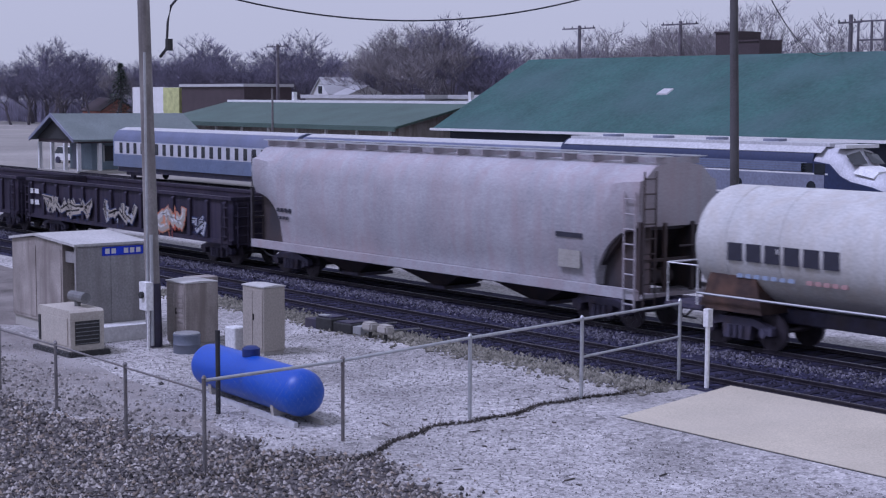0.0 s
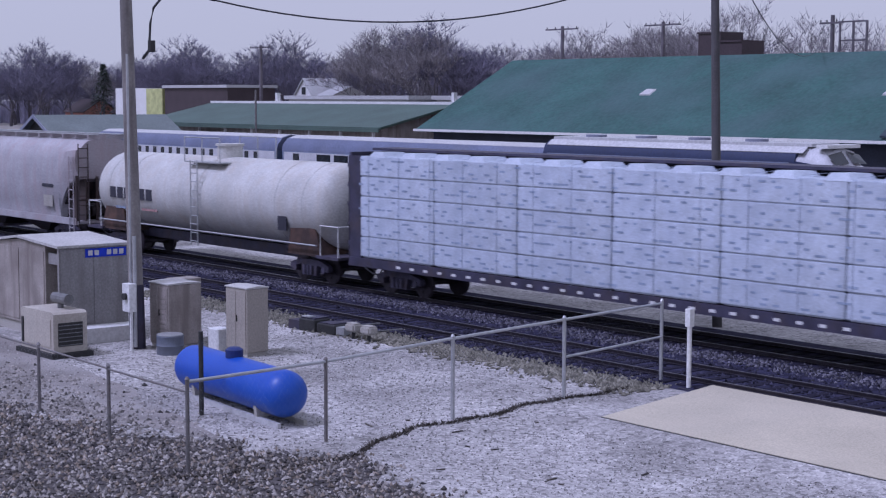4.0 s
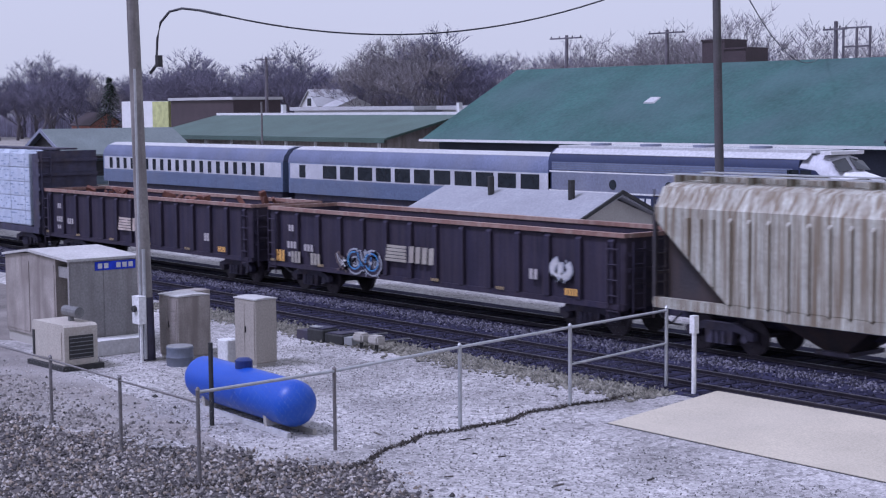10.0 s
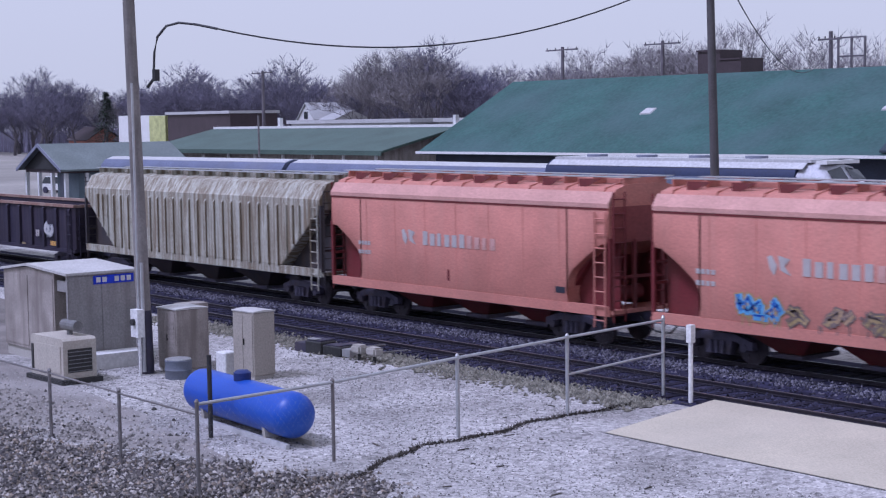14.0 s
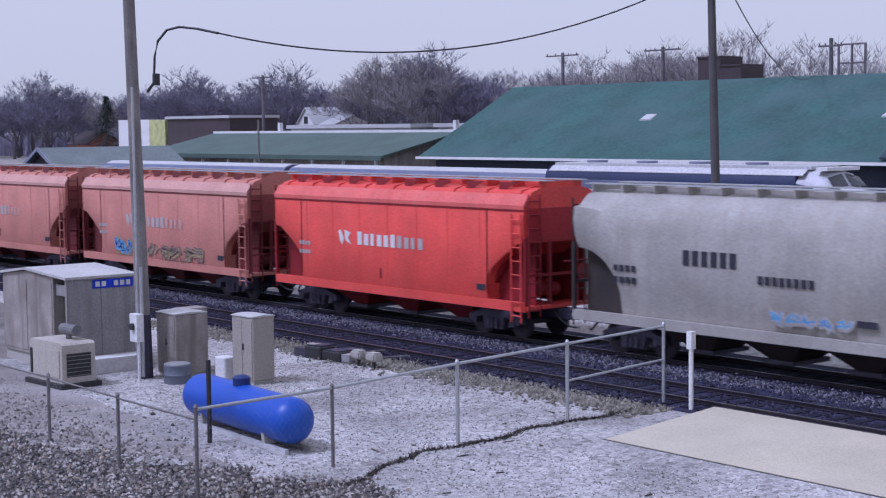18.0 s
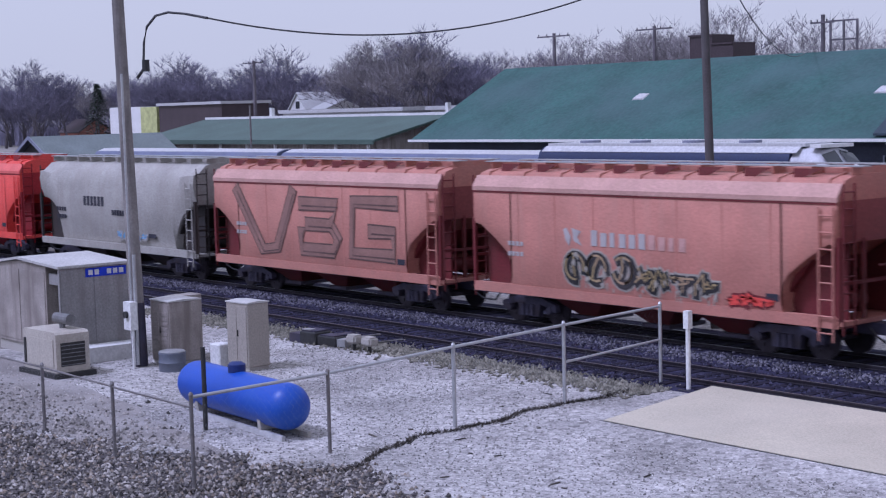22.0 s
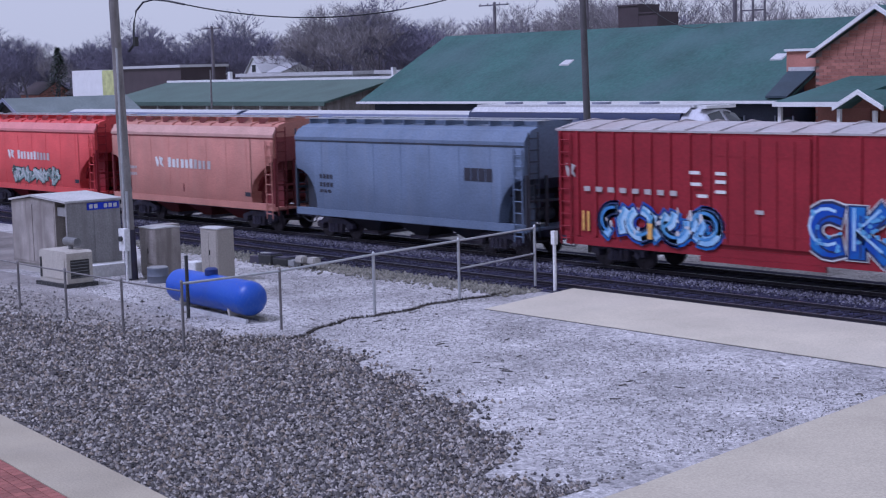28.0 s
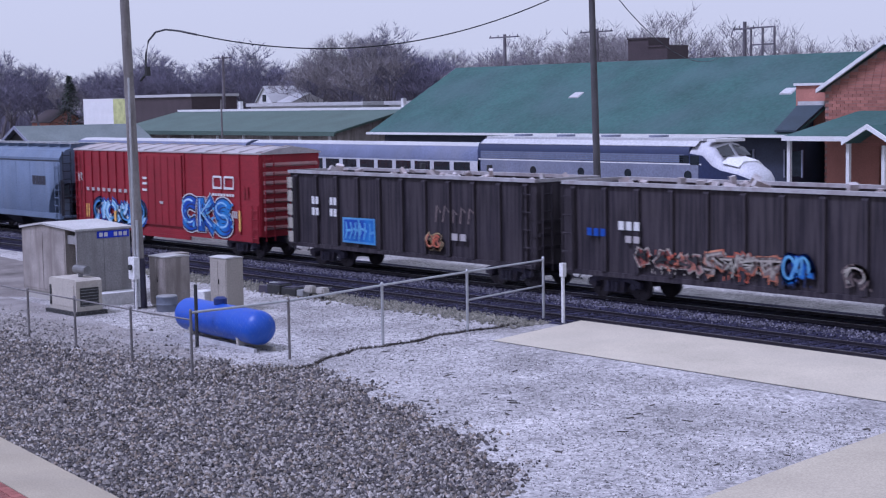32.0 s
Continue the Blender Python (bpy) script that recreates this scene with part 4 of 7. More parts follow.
    loft(bm, [[(body_l + 2.02, -1.2, 3.12), (body_l + 2.02, 1.2, 3.12), (body_l + 2.02, 0.75, 3.42), (body_l + 2.02, -0.75, 3.42)],
              [(body_l + 3.0, -1.05, 2.92), (body_l + 3.0, 1.05, 2.92), (body_l + 3.0, 0.6, 3.21), (body_l + 3.0, -0.6, 3.21)]])
    part("nose_panel", bm, M_WHITEPAINT, lo, "white nose panel")
    boxes("side_skirt", [(0.4, length - 0.6, -1.45, 1.45, 0.62, 0.895)], M_LOCODARK, lo)
    for x in (3.4, length - 4.6):
        bm = bmesh.new()
        for k in (-1.8, 0, 1.8):
            for y in (-0.75, 0.75):
                rod(bm, (x + k, y - 0.06, 0.457), (x + k, y + 0.06, 0.457), 0.45, 16)
        box(bm, x - 2.3, x + 2.3, -1.15, -0.98, 0.3, 0.62)
        part("truck", bm, M_TRUCK, lo)


def letters_flat(parent, x, z, n, h, y, w):
    for i in range(n):
        boxes("lettering", [(x + i * w / n, x + (i + 0.68) * w / n, y - 0.006, y + 0.018, z, z + h)], M_WHITE, parent)


def gable_house(name, label, category, x0, x1, y0, y1, eave, ridge, wall, roof, along="x", over=0.5, thick=0.18):
    """Walls with a gabled roof; along: the ridge's direction."""
    hs = thing(name, label, category, (0, 0, 0))
    bm = bmesh.new()
    ym, xm = (y0 + y1) / 2, (x0 + x1) / 2
    if along == "x":
        prism_x(bm, [(y0, 0), (y0, eave), (ym, ridge - 0.12), (y1, eave), (y1, 0)], x0, x1)
    else:
        prism_y(bm, [(x0, 0), (x0, eave), (xm, ridge - 0.12), (x1, eave), (x1, 0)], y0, y1)
    part("wall", bm, wall, hs)
    for s in (-1, 1):
        bm = bmesh.new()
        if along == "x":
            ye = y0 if s < 0 else y1
            sl = (ridge - eave) / (ym - y0)
            yo = ye + s * over
            zo = eave - over * sl
            prism_x(bm, [(ym, ridge), (ym, ridge + thick), (yo, zo + thick), (yo, zo)], x0 - over, x1 + over)
        else:
            xe = x0 if s < 0 else x1
            sl = (ridge - eave) / (xm - x0)
            xo = xe + s * over
            zo = eave - over * sl
            prism_y(bm, [(xm, ridge), (xm, ridge + thick), (xo, zo + thick), (xo, zo)], y0 - over, y1 + over)
        part("roof", bm, roof, hs)
    return hs


def buildings():
    # long freight house
    fh = gable_house("freight_house", "long dark-walled freight house under a big green roof", "building", -95.5, -53.6, 77.0, 95.0, 4.6, 9.5, M_NAVYWALL, M_GREENROOF, over=1.0)
    boxes("fascia", [(-96.6, -52.4, 75.86, 75.97, 4.10, 4.28)], M_WHITEPAINT, fh, "white eave fascia")
    for i in range(11):
        x = -93 + i * 3.9
        w = boxes("window", [(x, x + 1.3, 76.93, 76.99, 1.6, 3.2)], M_GLASS, fh)
        boxes("frame", [(x - 0.1, x, 76.9, 76.995, 1.5, 3.3), (x + 1.3, x + 1.4, 76.9, 76.995, 1.5, 3.3)], M_LOCOGREY, w)
    for x in (-77.5, -57.5):
        bm = bmesh.new()
        loft(bm, [[(x, 80.8, 6.78), (x + 1.1, 80.8, 6.78), (x + 1.1, 81.6, 7.1), (x, 81.6, 7.1)], [(x + .1, 80.8, 6.95), (x + 1.0, 80.8, 6.95), (x + 1.0, 81.5, 7.3), (x + .1, 81.5, 7.3)]])
        part("roof_patch", bm, M_METALROOF, fh)
    # roof structures
    for x0, x1, z1 in ((-96.3, -93.7, 12.4), (-93.69, -91.3, 11.6)):
        bm = bmesh.new()
        box(bm, x0, x1, 108, 111, 0, z1)
        box(bm, x0 - 0.1, x1 - 0.012, 107.9, 111.1, z1, z1 + 0.15)
        solid("brick_tower", bm, M_BROWN, "dark brick tower behind the freight house", "tower")
    rk = thing("steel_rack", "open steel frame standing behind the roof", "steel frame", (-73.05, 99, 0))
    for x in (-1.2, 0, 1.2):
        boxes("leg", [(x - 0.07, x + 0.07, -0.064, 0.064, 0, 12.4)], M_BARK, rk)
    for z in (9.9, 11.0, 12.4):
        boxes("rail", [(-1.27, 1.27, -0.06, 0.06, z - 0.06, z + 0.06)], M_BARK, rk)
    # brick cross wing with its gable towards the tracks
    wing = gable_house("brick_wing", "red brick gabled wing with white-trimmed eaves", "building", -52.4, -43.0, 79.0, 99.0, 7.15, 9.92, M_MORTAR, M_GREENROOF, "y", over=0.35)
    me = bmesh.new()
    box(me, 0.01, 0.59, -0.04, 0.0, 0.008, 0.19)
    br = mesh_of("brick", me, M_BRICK)
    for j in range(48):
        z = 0.2 * j
        lo, hi = -52.4, -43.0
        if z + 0.2 > 7.1:
            k = (z + 0.2 - 7.1) / 2.77 * 4.7
            lo, hi = lo + k, hi - k
        x = lo + (0.3 if j % 2 else 0)
        while x + 0.6 < min(hi, -45.5):
            piece("brick", br, wing, (x, 78.995, z))
            x += 0.6
    bm = bmesh.new()
    box(bm, -45.6, -43.0, 78.94, 78.996, 0, 7.1)
    part("wall_face", bm, M_BRICK, wing)
    for s in (-1, 1):
        bm = bmesh.new()
        xa, xb = -47.7, -47.7 + s * 5.05
        prism_y(bm, [(xa, 9.86), (xa, 10.14), (xb, 7.17), (xb, 6.90)], 78.45, 78.62)
        part("verge_board", bm, M_WHITEPAINT, wing)
    # brick cheek and slate roof where the wing meets the long roof
    boxes("cheek_wall", [(-55.0, -52.45, 79.4, 83.0, 4.0, 7.4)], M_BRICK, wing)
    boxes("cheek_cap", [(-55.1, -52.42, 79.25, 83.1, 7.4, 7.56)], M_WHITEPAINT, wing)
    boxes("cheek_sill", [(-54.6, -52.5, 79.05, 79.35, 6.0, 6.38)], M_METALROOF, wing)
    bm = bmesh.new()
    lean = [(-54.2, 76.1, 4.45), (-52.5, 76.1, 4.45), (-52.5, 79.0, 6.0), (-54.6, 79.0, 6.0)]
    loft(bm, [lean, [(x, y, z + 0.12) for x, y, z in lean]])
    part("lean_to_roof", bm, M_SLATE, wing, "small dark slate roof")
    # porch
    po = thing("platform_porch", "green-roofed brick porch with white posts and gable", "porch", (0, 0, 0))
    boxes("wall", [(-49.0, -45.3, 74.5, 78.9, 0, 4.0), (-44.6, -40.2, 74.5, 78.9, 0, 4.0)], M_BRICK, po)
    bm = bmesh.new()
    prism_x(bm, [(70.9, 4.2), (70.9, 4.34), (78.7, 5.75), (78.7, 5.55)], -49.6, -44.9)
    part("roof", bm, M_GREENROOF, po)
    boxes("fascia", [(-49.6, -44.9, 70.78, 70.89, 4.08, 4.36)], M_WHITEPAINT, po)
    xm = -43.3
    for s in (-1, 1):
        bm = bmesh.new()
        prism_y(bm, [(xm, 4.86), (xm, 5.02), (xm + s * 1.62, 4.12), (xm + s * 1.62, 3.95)], 70.4, 78.6)
        part("gable_roof", bm, M_GREENROOF, po)
        bm = bmesh.new()
        prism_y(bm, [(xm, 4.80), (xm, 5.08), (xm + s * 1.68, 4.15), (xm + s * 1.68, 3.88)], 70.25, 70.38)
        part("verge_board", bm, M_WHITEPAINT, po)
    for x in (-49.4, -45.2, -42.8, -41.4):
        boxes("post", [(x - 0.11, x + 0.11, 71.2, 71.42, 0, 4.07 if x < -45 else 3.85)], M_WHITEPAINT, po)
    bm = bmesh.new()
    prism_y(bm, [(-44.5, 4.0), (-42.1, 4.0), (xm, 4.75)], 71.5, 71.6)
    part("gable_infill", bm, M_BRICK, po)
    # low platform shed left of the freight house
    ls = gable_house("platform_shed", "long low shed with a faded green roof and white trim", "building", -139, -101.5, 76.5, 91.5, 4.3, 6.0, M_HUTWALL, M_GREENDARK, over=0.8)
    boxes("ridge_cap", [(-139.6, -100.9, 83.6, 84.4, 6.1, 6.32)], M_WHITEPAINT, ls)
    boxes("fascia", [(-139.8, -100.7, 75.56, 75.68, 3.92, 4.2)], M_GREENDARK, ls)
    for i in range(9):
        boxes("post", [(-138 + i * 4.5, -137.8 + i * 4.5, 75.9, 76.1, 0, 4.0)], M_WHITEPAINT, ls)
    for x in (-128, -101.6):
        boxes("vent_pipe", [(x, x + 0.35, 83.8, 84.15, 6.33, 7.1)], M_WHITEPAINT, ls)
    # flat pale roofs and parked vans behind it
    for x0, x1, y, z in ((-150, -128, 100, 6.9), (-126, -108, 102, 6.9)):
        bm = bmesh.new()
        box(bm, x0, x1, y, y + 10, 0, z - 0.4)
        box(bm, x0 - 0.4, x1 + 0.4, y - 0.4, y + 10.4, z - 0.398, z)
        solid("flat_roofed_store", bm, M_METALROOF, "low flat-roofed store with a pale roof edge", "building", "low stores behind the shed")
    # small pale-roofed shed in the yard
    sh = gable_house("tool_shed", "small pale metal-roofed shed with a grey gable", "shed", -54.0, -43.85, 42.0, 46.4, 2.25, 3.15, M_CONC_GREY, M_SHEDROOF, over=0.35, thick=0.1)
    bm = bmesh.new()
    prism_x(bm, [(41.6, 2.1), (44.2, 3.25), (46.8, 2.1), (46.8, 2.24), (44.2, 3.4), (41.6, 2.24)], -43.49, -43.40)
    part("verge_board", bm, M_DARK, sh)
    for x in (-50.6, -45.7):
        bm = bmesh.new()
        rod(bm, (x, 43.6, 2.6), (x, 43.6, 3.75), 0.14, 10)
        part("flue", bm, M_DARK, sh)
    # depot pavilion: ridge away from the tracks, open porch along its side
    dp = thing("depot_pavilion", "small grey-green-roofed pavilion with pale porch columns", "pavilion", (0, 0, 0))
    x0, x1, y0, y1, eave, ridge = -132.8, -124.7, 60.0, 72.0, 2.95, 4.95
    xm = (x0 + x1) / 2
    bm = bmesh.new()
    box(bm, x0 + 2.0, x1 - 1.9, y0 + 2.2, y1 - 0.4, 0, 3.0)
    part("wall", bm, M_PAVWALL, dp, "pale blue-green boarded wall")
    boxes("porch_floor", [(x0, x1, y0, y1, 0.0, 0.25)], M_CONC_GREY, dp)
    boxes("door", [(x0 + 2.6, x0 + 3.6, y0 + 2.14, y0 + 2.196, 0.25, 2.35)], M_LOCOGREY, dp)
    for y in (y0 + 3.4, y0 + 6.0, y0 + 8.6):
        w = boxes("window", [(x1 - 1.896, x1 - 1.84, y, y + 1.1, 1.0, 2.3)], M_GLASS, dp)
        for a in (y - 0.1, y + 1.1):
            boxes("frame", [(x1 - 1.896, x1 - 1.80, a, a + 0.1, 0.9, 2.4)], M_WHITEPAINT, w)
    for s in (-1, 1):
        bm = bmesh.new()
        xe = xm + s * ((x1 - x0) / 2 + 0.35)
        prism_y(bm, [(xm, ridge), (xm, ridge + 0.16), (xe, eave - 0.02), (xe, eave - 0.18)], y0 - 0.5, y1 + 0.4)
        part("roof", bm, M_GREYROOF, dp)
        bm = bmesh.new()
        prism_y(bm, [(xm, ridge - 0.12), (xm, ridge + 0.2), (xe, eave + 0.02), (xe, eave - 0.26)], y0 - 0.62, y0 - 0.51)
        part("verge_board", bm, M_LOCOGREY, dp)
    bm = bmesh.new()
    prism_y(bm, [(x0, eave - 0.05), (xm, ridge - 0.05), (x1, eave - 0.05)], y0, y0 + 0.12)
    part("gable_wall", bm, M_DARK, dp)
    boxes("eave_beam", [(x0 + 0.1, x1 - 0.1, y0 + 0.12, y0 + 0.34, 2.6, 2.9), (x1 - 0.32, x1 - 0.1, y0 + 0.35, y1, 2.6, 2.9)], M_BROWN, dp)
    for x, y in [(x0 + 0.2, y0 + 0.2), (x0 + 2.7, y0 + 0.2), (x0 + 5.3, y0 + 0.2)] + [(x1 - 0.2, y0 + 0.2 + 1.93 * k) for k in range(7)]:
        boxes("column", [(x - 0.15, x + 0.15, y - 0.15, y + 0.15, 0.25, 2.6)], M_WHITEPAINT, dp)
    # van body, container and the white house
    vb = thing("trailer", "white box trailer with a yellow-green end panel", "trailer", (-229.5, 120, 0))
    boxes("body", [(0, 10.0, 0, 3, 1.0, 8.1)], M_WHITEPAINT, vb)
    boxes("end_panel", [(10.01, 15.0, 0, 3, 1.0, 8.0)], M_LIME, vb)
    boxes("chassis", [(0.5, 14.5, 0.3, 2.7, 0.0, 0.99)], M_BLACK, vb)
    ct = thing("brown_warehouse", "dark brown corrugated warehouse with a pale roof edge", "building", (-213.7, 120, 0))
    boxes("wall", [(0, 18.0, 0, 8, 0, 8.1)], M_BROWN, ct)
    boxes("roof", [(-0.3, 18.3, -0.3, 8.3, 8.1, 8.5)], M_METALROOF, ct)
    hw = gable_house("white_house", "white gabled house with a lower side wing", "house", -203.6, -199.2, 137, 145, 7.2, 9.5, M_WHITEPAINT, M_METALROOF, "y", over=0.25)
    boxes("window", [(-201.9, -200.9, 136.94, 136.99, 7.2, 8.3)], M_GLASS, hw)
    bm = bmesh.new()
    prism_x(bm, [(138, 0), (138, 7.0), (141.5, 8.3), (145, 7.0), (145, 0)], -199.15, -195.2)
    part("side_wing", bm, M_WHITEPAINT, hw)
    bm = bmesh.new()
    prism_x(bm, [(137.6, 6.9), (137.6, 7.05), (141.5, 8.5), (141.5, 8.32)], -199.15, -194.9)
    part("side_roof", bm, M_METALROOF, hw)
    # far row of low houses and fences
    rnd = random.Random(8)
    for i in range(9):
        x = -330 + i * 22
        w = rnd.uniform(8, 14)
        gable_house("distant_house", "distant low house among bare trees", "house", x, x + w, 160, 168, 3.6, 6.2, rnd.choice((M_BROWN, M_BRICK, M_CONC_GREY)), rnd.choice((M_BROWN, M_DARK, M_METALROOF)), "x", over=0.4)


def parked_vehicle(at, turn, mat, label, length=4.8, h=1.6):
    v = thing("parked_car", label, "car", at, turn)
    l2 = length / 2
    bm = bmesh.new()
    prism_y(bm, [(-l2, 0.3), (-l2, 0.85), (-l2 + 0.2, 0.95), (l2 - 1.2, 0.95), (l2 - 0.1, 0.85), (l2, 0.6), (l2, 0.3)], -0.9, 0.9)
    part("body", bm, mat, v)
    bm = bmesh.new()
    loft(bm, [[(-l2 + 0.3, -0.85, 0.952), (l2 - 1.3, -0.85, 0.952), (l2 - 1.3, 0.85, 0.952), (-l2 + 0.3, 0.85, 0.952)],
              [(-l2 + 0.7, -0.7, h), (l2 - 2.1, -0.7, h), (l2 - 2.1, 0.7, h), (-l2 + 0.7, 0.7, h)]])
    part("cabin", bm, M_GLASS, v)
    boxes("roof", [(-l2 + 0.7, l2 - 2.1, -0.7, 0.7, h, h + 0.05)], mat, v)
    for x in (-l2 + 0.9, l2 - 0.9):
        for y in (-0.85, 0.85):
            bm = bmesh.new()
            rod(bm, (x, y - 0.1, 0.33), (x, y + 0.1, 0.33), 0.33, 14)
            part("wheel", bm, M_BLACK, v)


# ---- bare trees ----
def branch_mesh(seed, height, spread, twig_mat, dense=1.0):
    """Trunk and limbs in one mesh, the fine twigs of the crown in another."""
    rnd = random.Random(seed)
    limbs = bmesh.new()
    twigs_v, twigs_f = [], []

    def twig(p, d, ln, w):
        q = p + d * ln
        side = d.cross(Vector((rnd.gauss(0, 1), rnd.gauss(0, 1), rnd.gauss(0, 1))))
        if side.length < 1e-4:
            return
        side = side.normalized() * w
        k = len(twigs_v)
        twigs_v.extend([p - side, p + side, q])
        twigs_f.append((k, k + 1, k + 2))

    def grow(p, d, ln, r, level):
        pts, rad = [p.copy()], [r]
        for k in range(3):
            d = (d + Vector((rnd.gauss(0, .13), rnd.gauss(0, .13), rnd.gauss(0.05, .08)))).normalized()
            p = p + d * ln / 3
            pts.append(p.copy())
            rad.append(r * (1 - 0.18 * (k + 1)))
        if level < 3:
            pipe(limbs, pts, rad, 5)
        else:
            for a, b in zip(pts, pts[1:]):
                twig(a, (b - a).normalized(), (b - a).length * 1.3, r)
        if level >= 2:
            for k in range(int((20 if level < 4 else 15) * dense)):
                i = rnd.randrange(1, 4)
                a = rnd.uniform(0, 6.28)
                dd = (d + Vector((math.cos(a), math.sin(a), rnd.uniform(-0.1, 0.8))) * 0.9).normalized()
                twig(pts[i], dd, rnd.uniform(0.4, 1.15) * height / 14, 0.021 * height / 14)
        if level < 4:
            n = rnd.choice((3, 4)) if level else 6
            for k in range(n):
                a = 6.28 * (k + rnd.random() * 0.7) / n
                out = Vector((math.cos(a), math.sin(a), 0))
                dd = (d * rnd.uniform(0.5, 1.0) + out * spread * rnd.uniform(0.5, 1.0)).normalized()
                start = pts[-1] if (level or k > 2) else pts[2]
                grow(start, dd, ln * rnd.uniform(0.62, 0.85) * (0.85 if level == 0 else 1), rad[-1] * 0.62, level + 1)

    grow(Vector((0, 0, -0.1)), Vector((0, 0, 1)), height * 0.30, height * 0.022, 0)
    trunk = mesh_of("trunk", limbs, M_BARK)
    me = bpy.data.meshes.new("crown")
    me.from_pydata([tuple(v) for v in twigs_v], [], twigs_f)
    me.materials.append(twig_mat)
    return trunk, me


def trees():
    kinds = [branch_mesh(s, 14, sp, m, dn) for s, sp, m, dn in ((1, 0.75, M_TWIG, 1.2), (2, 0.6, M_TWIG, 1.3), (3, 0.85, M_TWIG, 1.2), (4, 0.6, M_SYCAMORE, 0.8), (6, 0.30, M_SYCAMORE, 0.4))]
    rnd = random.Random(21)
    spots = []
    for i in range(96):   # the wood beyond the buildings, thicker in the middle distance
        x = -395 + i * 3.2 + rnd.uniform(-3, 3)
        y = 150 + rnd.uniform(0, 26)
        k = 1.05 - 0.28 * (x > -175)
        kind = rnd.choice((0, 1, 2, 0, 1, 2, 3))
        if x > -150:
            if rnd.random() < 0.5:
                continue
            k, kind = 0.68, rnd.choice((3, 3, 1))
        spots.append((x, y, rnd.uniform(0.95, 1.3) * k, kind))
    for x, z in ((-325, 19), (-316, 17), (-256, 17.6), (-246, 16), (-222, 17.2), (-205, 16), (-196, 17.5), (-186, 18.5), (-178, 16.5), (-163, 14), (-137, 16.5), (-128, 15.5), (-150, 14)):
        spots.append((x, 148 + rnd.uniform(-3, 3), z / 12.0, rnd.choice((0, 1, 2, 3))))
    for x, z, kk in ((-186, 18, 3), (-179, 17, 3), (-193, 16, 3), (-128, 15.5, 3), (-137, 16, 3), (-100, 13, 3), (-90, 13.5, 3), (-76, 13, 3)):
        spots.append((x, 143, z / 11.5, kk))
    for x, z in ((-130.5, 12.0), (-123, 13.4), (-116, 11.8), (-109.6, 13.2), (-106.6, 14.0), (-101.2, 14.8), (-95.8, 12.2), (-91.0, 13.6), (-84.6, 11.8), (-76, 11.6), (-72.5, 12.4), (-60, 12.4)):
        spots.append((x, 119 + rnd.uniform(-2, 2), z / 11.5, 4))
    for x, y, s, k in spots:
        t = thing("bare_tree", "bare grey-brown deciduous tree in winter" if k < 3 else "bare pale-barked tree in winter", "tree", (x, y, 0), rnd.uniform(0, 360), "bare trees on the horizon")
        t.scale = (s, s, s)
        piece("trunk", kinds[k][0], t, (0, 0, 0))
        piece("crown", kinds[k][1], t, (0, 0, 0))
    # undergrowth hedge that closes the view under the crowns
    v, f = [], []
    for i in range(16000):
        x, y = rnd.uniform(-460, -40), rnd.uniform(172, 190)
        h = rnd.uniform(3.0, 11.0) * (1.15 + 0.15 * math.sin(x * 0.11) + 0.1 * math.sin(x * 0.31)) * (0.62 if x > -150 else (0.8 if x > -170 else 1.0))
        w = rnd.uniform(0.05, 0.16)
        a = rnd.uniform(-0.6, 0.6)
        k = len(v)
        v += [(x - w, y, 0), (x + w, y, 0), (x + h * math.sin(a) * 0.6, y, h)]
        f.append((k, k + 1, k + 2))
    me = bpy.data.meshes.new("thicket")
    me.from_pydata(v, [], f)
    me.materials.append(M_TWIG)
    tagged(new("thicket", me), "dense bare undergrowth along the horizon", "thicket", kind="stuff")
    # one dark conifer
    cf = thing("conifer", "dark green conifer between bare trees", "tree", (-290, 149, 0))
    bm = bmesh.new()
    rod(bm, (0, 0, 0), (0, 0, 13), 0.25, 8, 0.03)
    part("trunk", bm, M_BARK, cf)
    v, f = [], []
    for i in range(2600):
        t = rnd.random() ** 0.7
        z = 1.5 + 11.8 * t
        r = 4.6 * (1 - t) + 0.3
        a, q = rnd.uniform(0, 6.28), rnd.random() ** 0.5
        p = Vector((r * q * math.cos(a), r * q * math.sin(a), z - 0.5 * q * r * 0.4))
        d = Vector((math.cos(a), math.sin(a), rnd.uniform(-0.5, 0.3))) * rnd.uniform(0.4, 0.9)
        sd = d.cross(Vector((0, 0, 1))).normalized() * 0.16
        k = len(v)
        v += [tuple(p - sd), tuple(p + sd), tuple(p + d)]
        f.append((k, k + 1, k + 2))
    me = bpy.data.meshes.new("crown")
    me.from_pydata(v, [], f)
    me.materials.append(M_CONIFER)
    piece("crown", me, cf, (0, 0, 0))


TRACK_NEAR, TRACK_TRAIN = 28.3, 32.5
grounds()
stones()
fence()
propane_tank()
yard_equipment()
poles()
passenger_car(-114.3, 25.9, "silver museum passenger car with tall narrow windows", M_SILVER, [(1.2 + k * 1.15, 1.68 + k * 1.15) for k in range(20)])
passenger_car(-87.9, 25.6, "silver museum passenger car with wide paired windows", M_SILVER, [(1.4 + 0.7 * (k > 1), 2.1) if k == 0 else (2.2 + k * 1.9, 3.7 + k * 1.9) for k in range(12)])
streamliner(-62.6, 20.9)
buildings()
for i, (x, y, m, lb) in enumerate(((-150, 97, M_WHITEPAINT, "white parked car by the low stores"), (-156, 96, M_BLACK, "dark parked car by the low stores"), (-146, 70, M_WHITEPAINT, "white parked car beyond the pavilion"))):
    parked_vehicle((x, y, 0), 10 * i, m, lb)
trees()

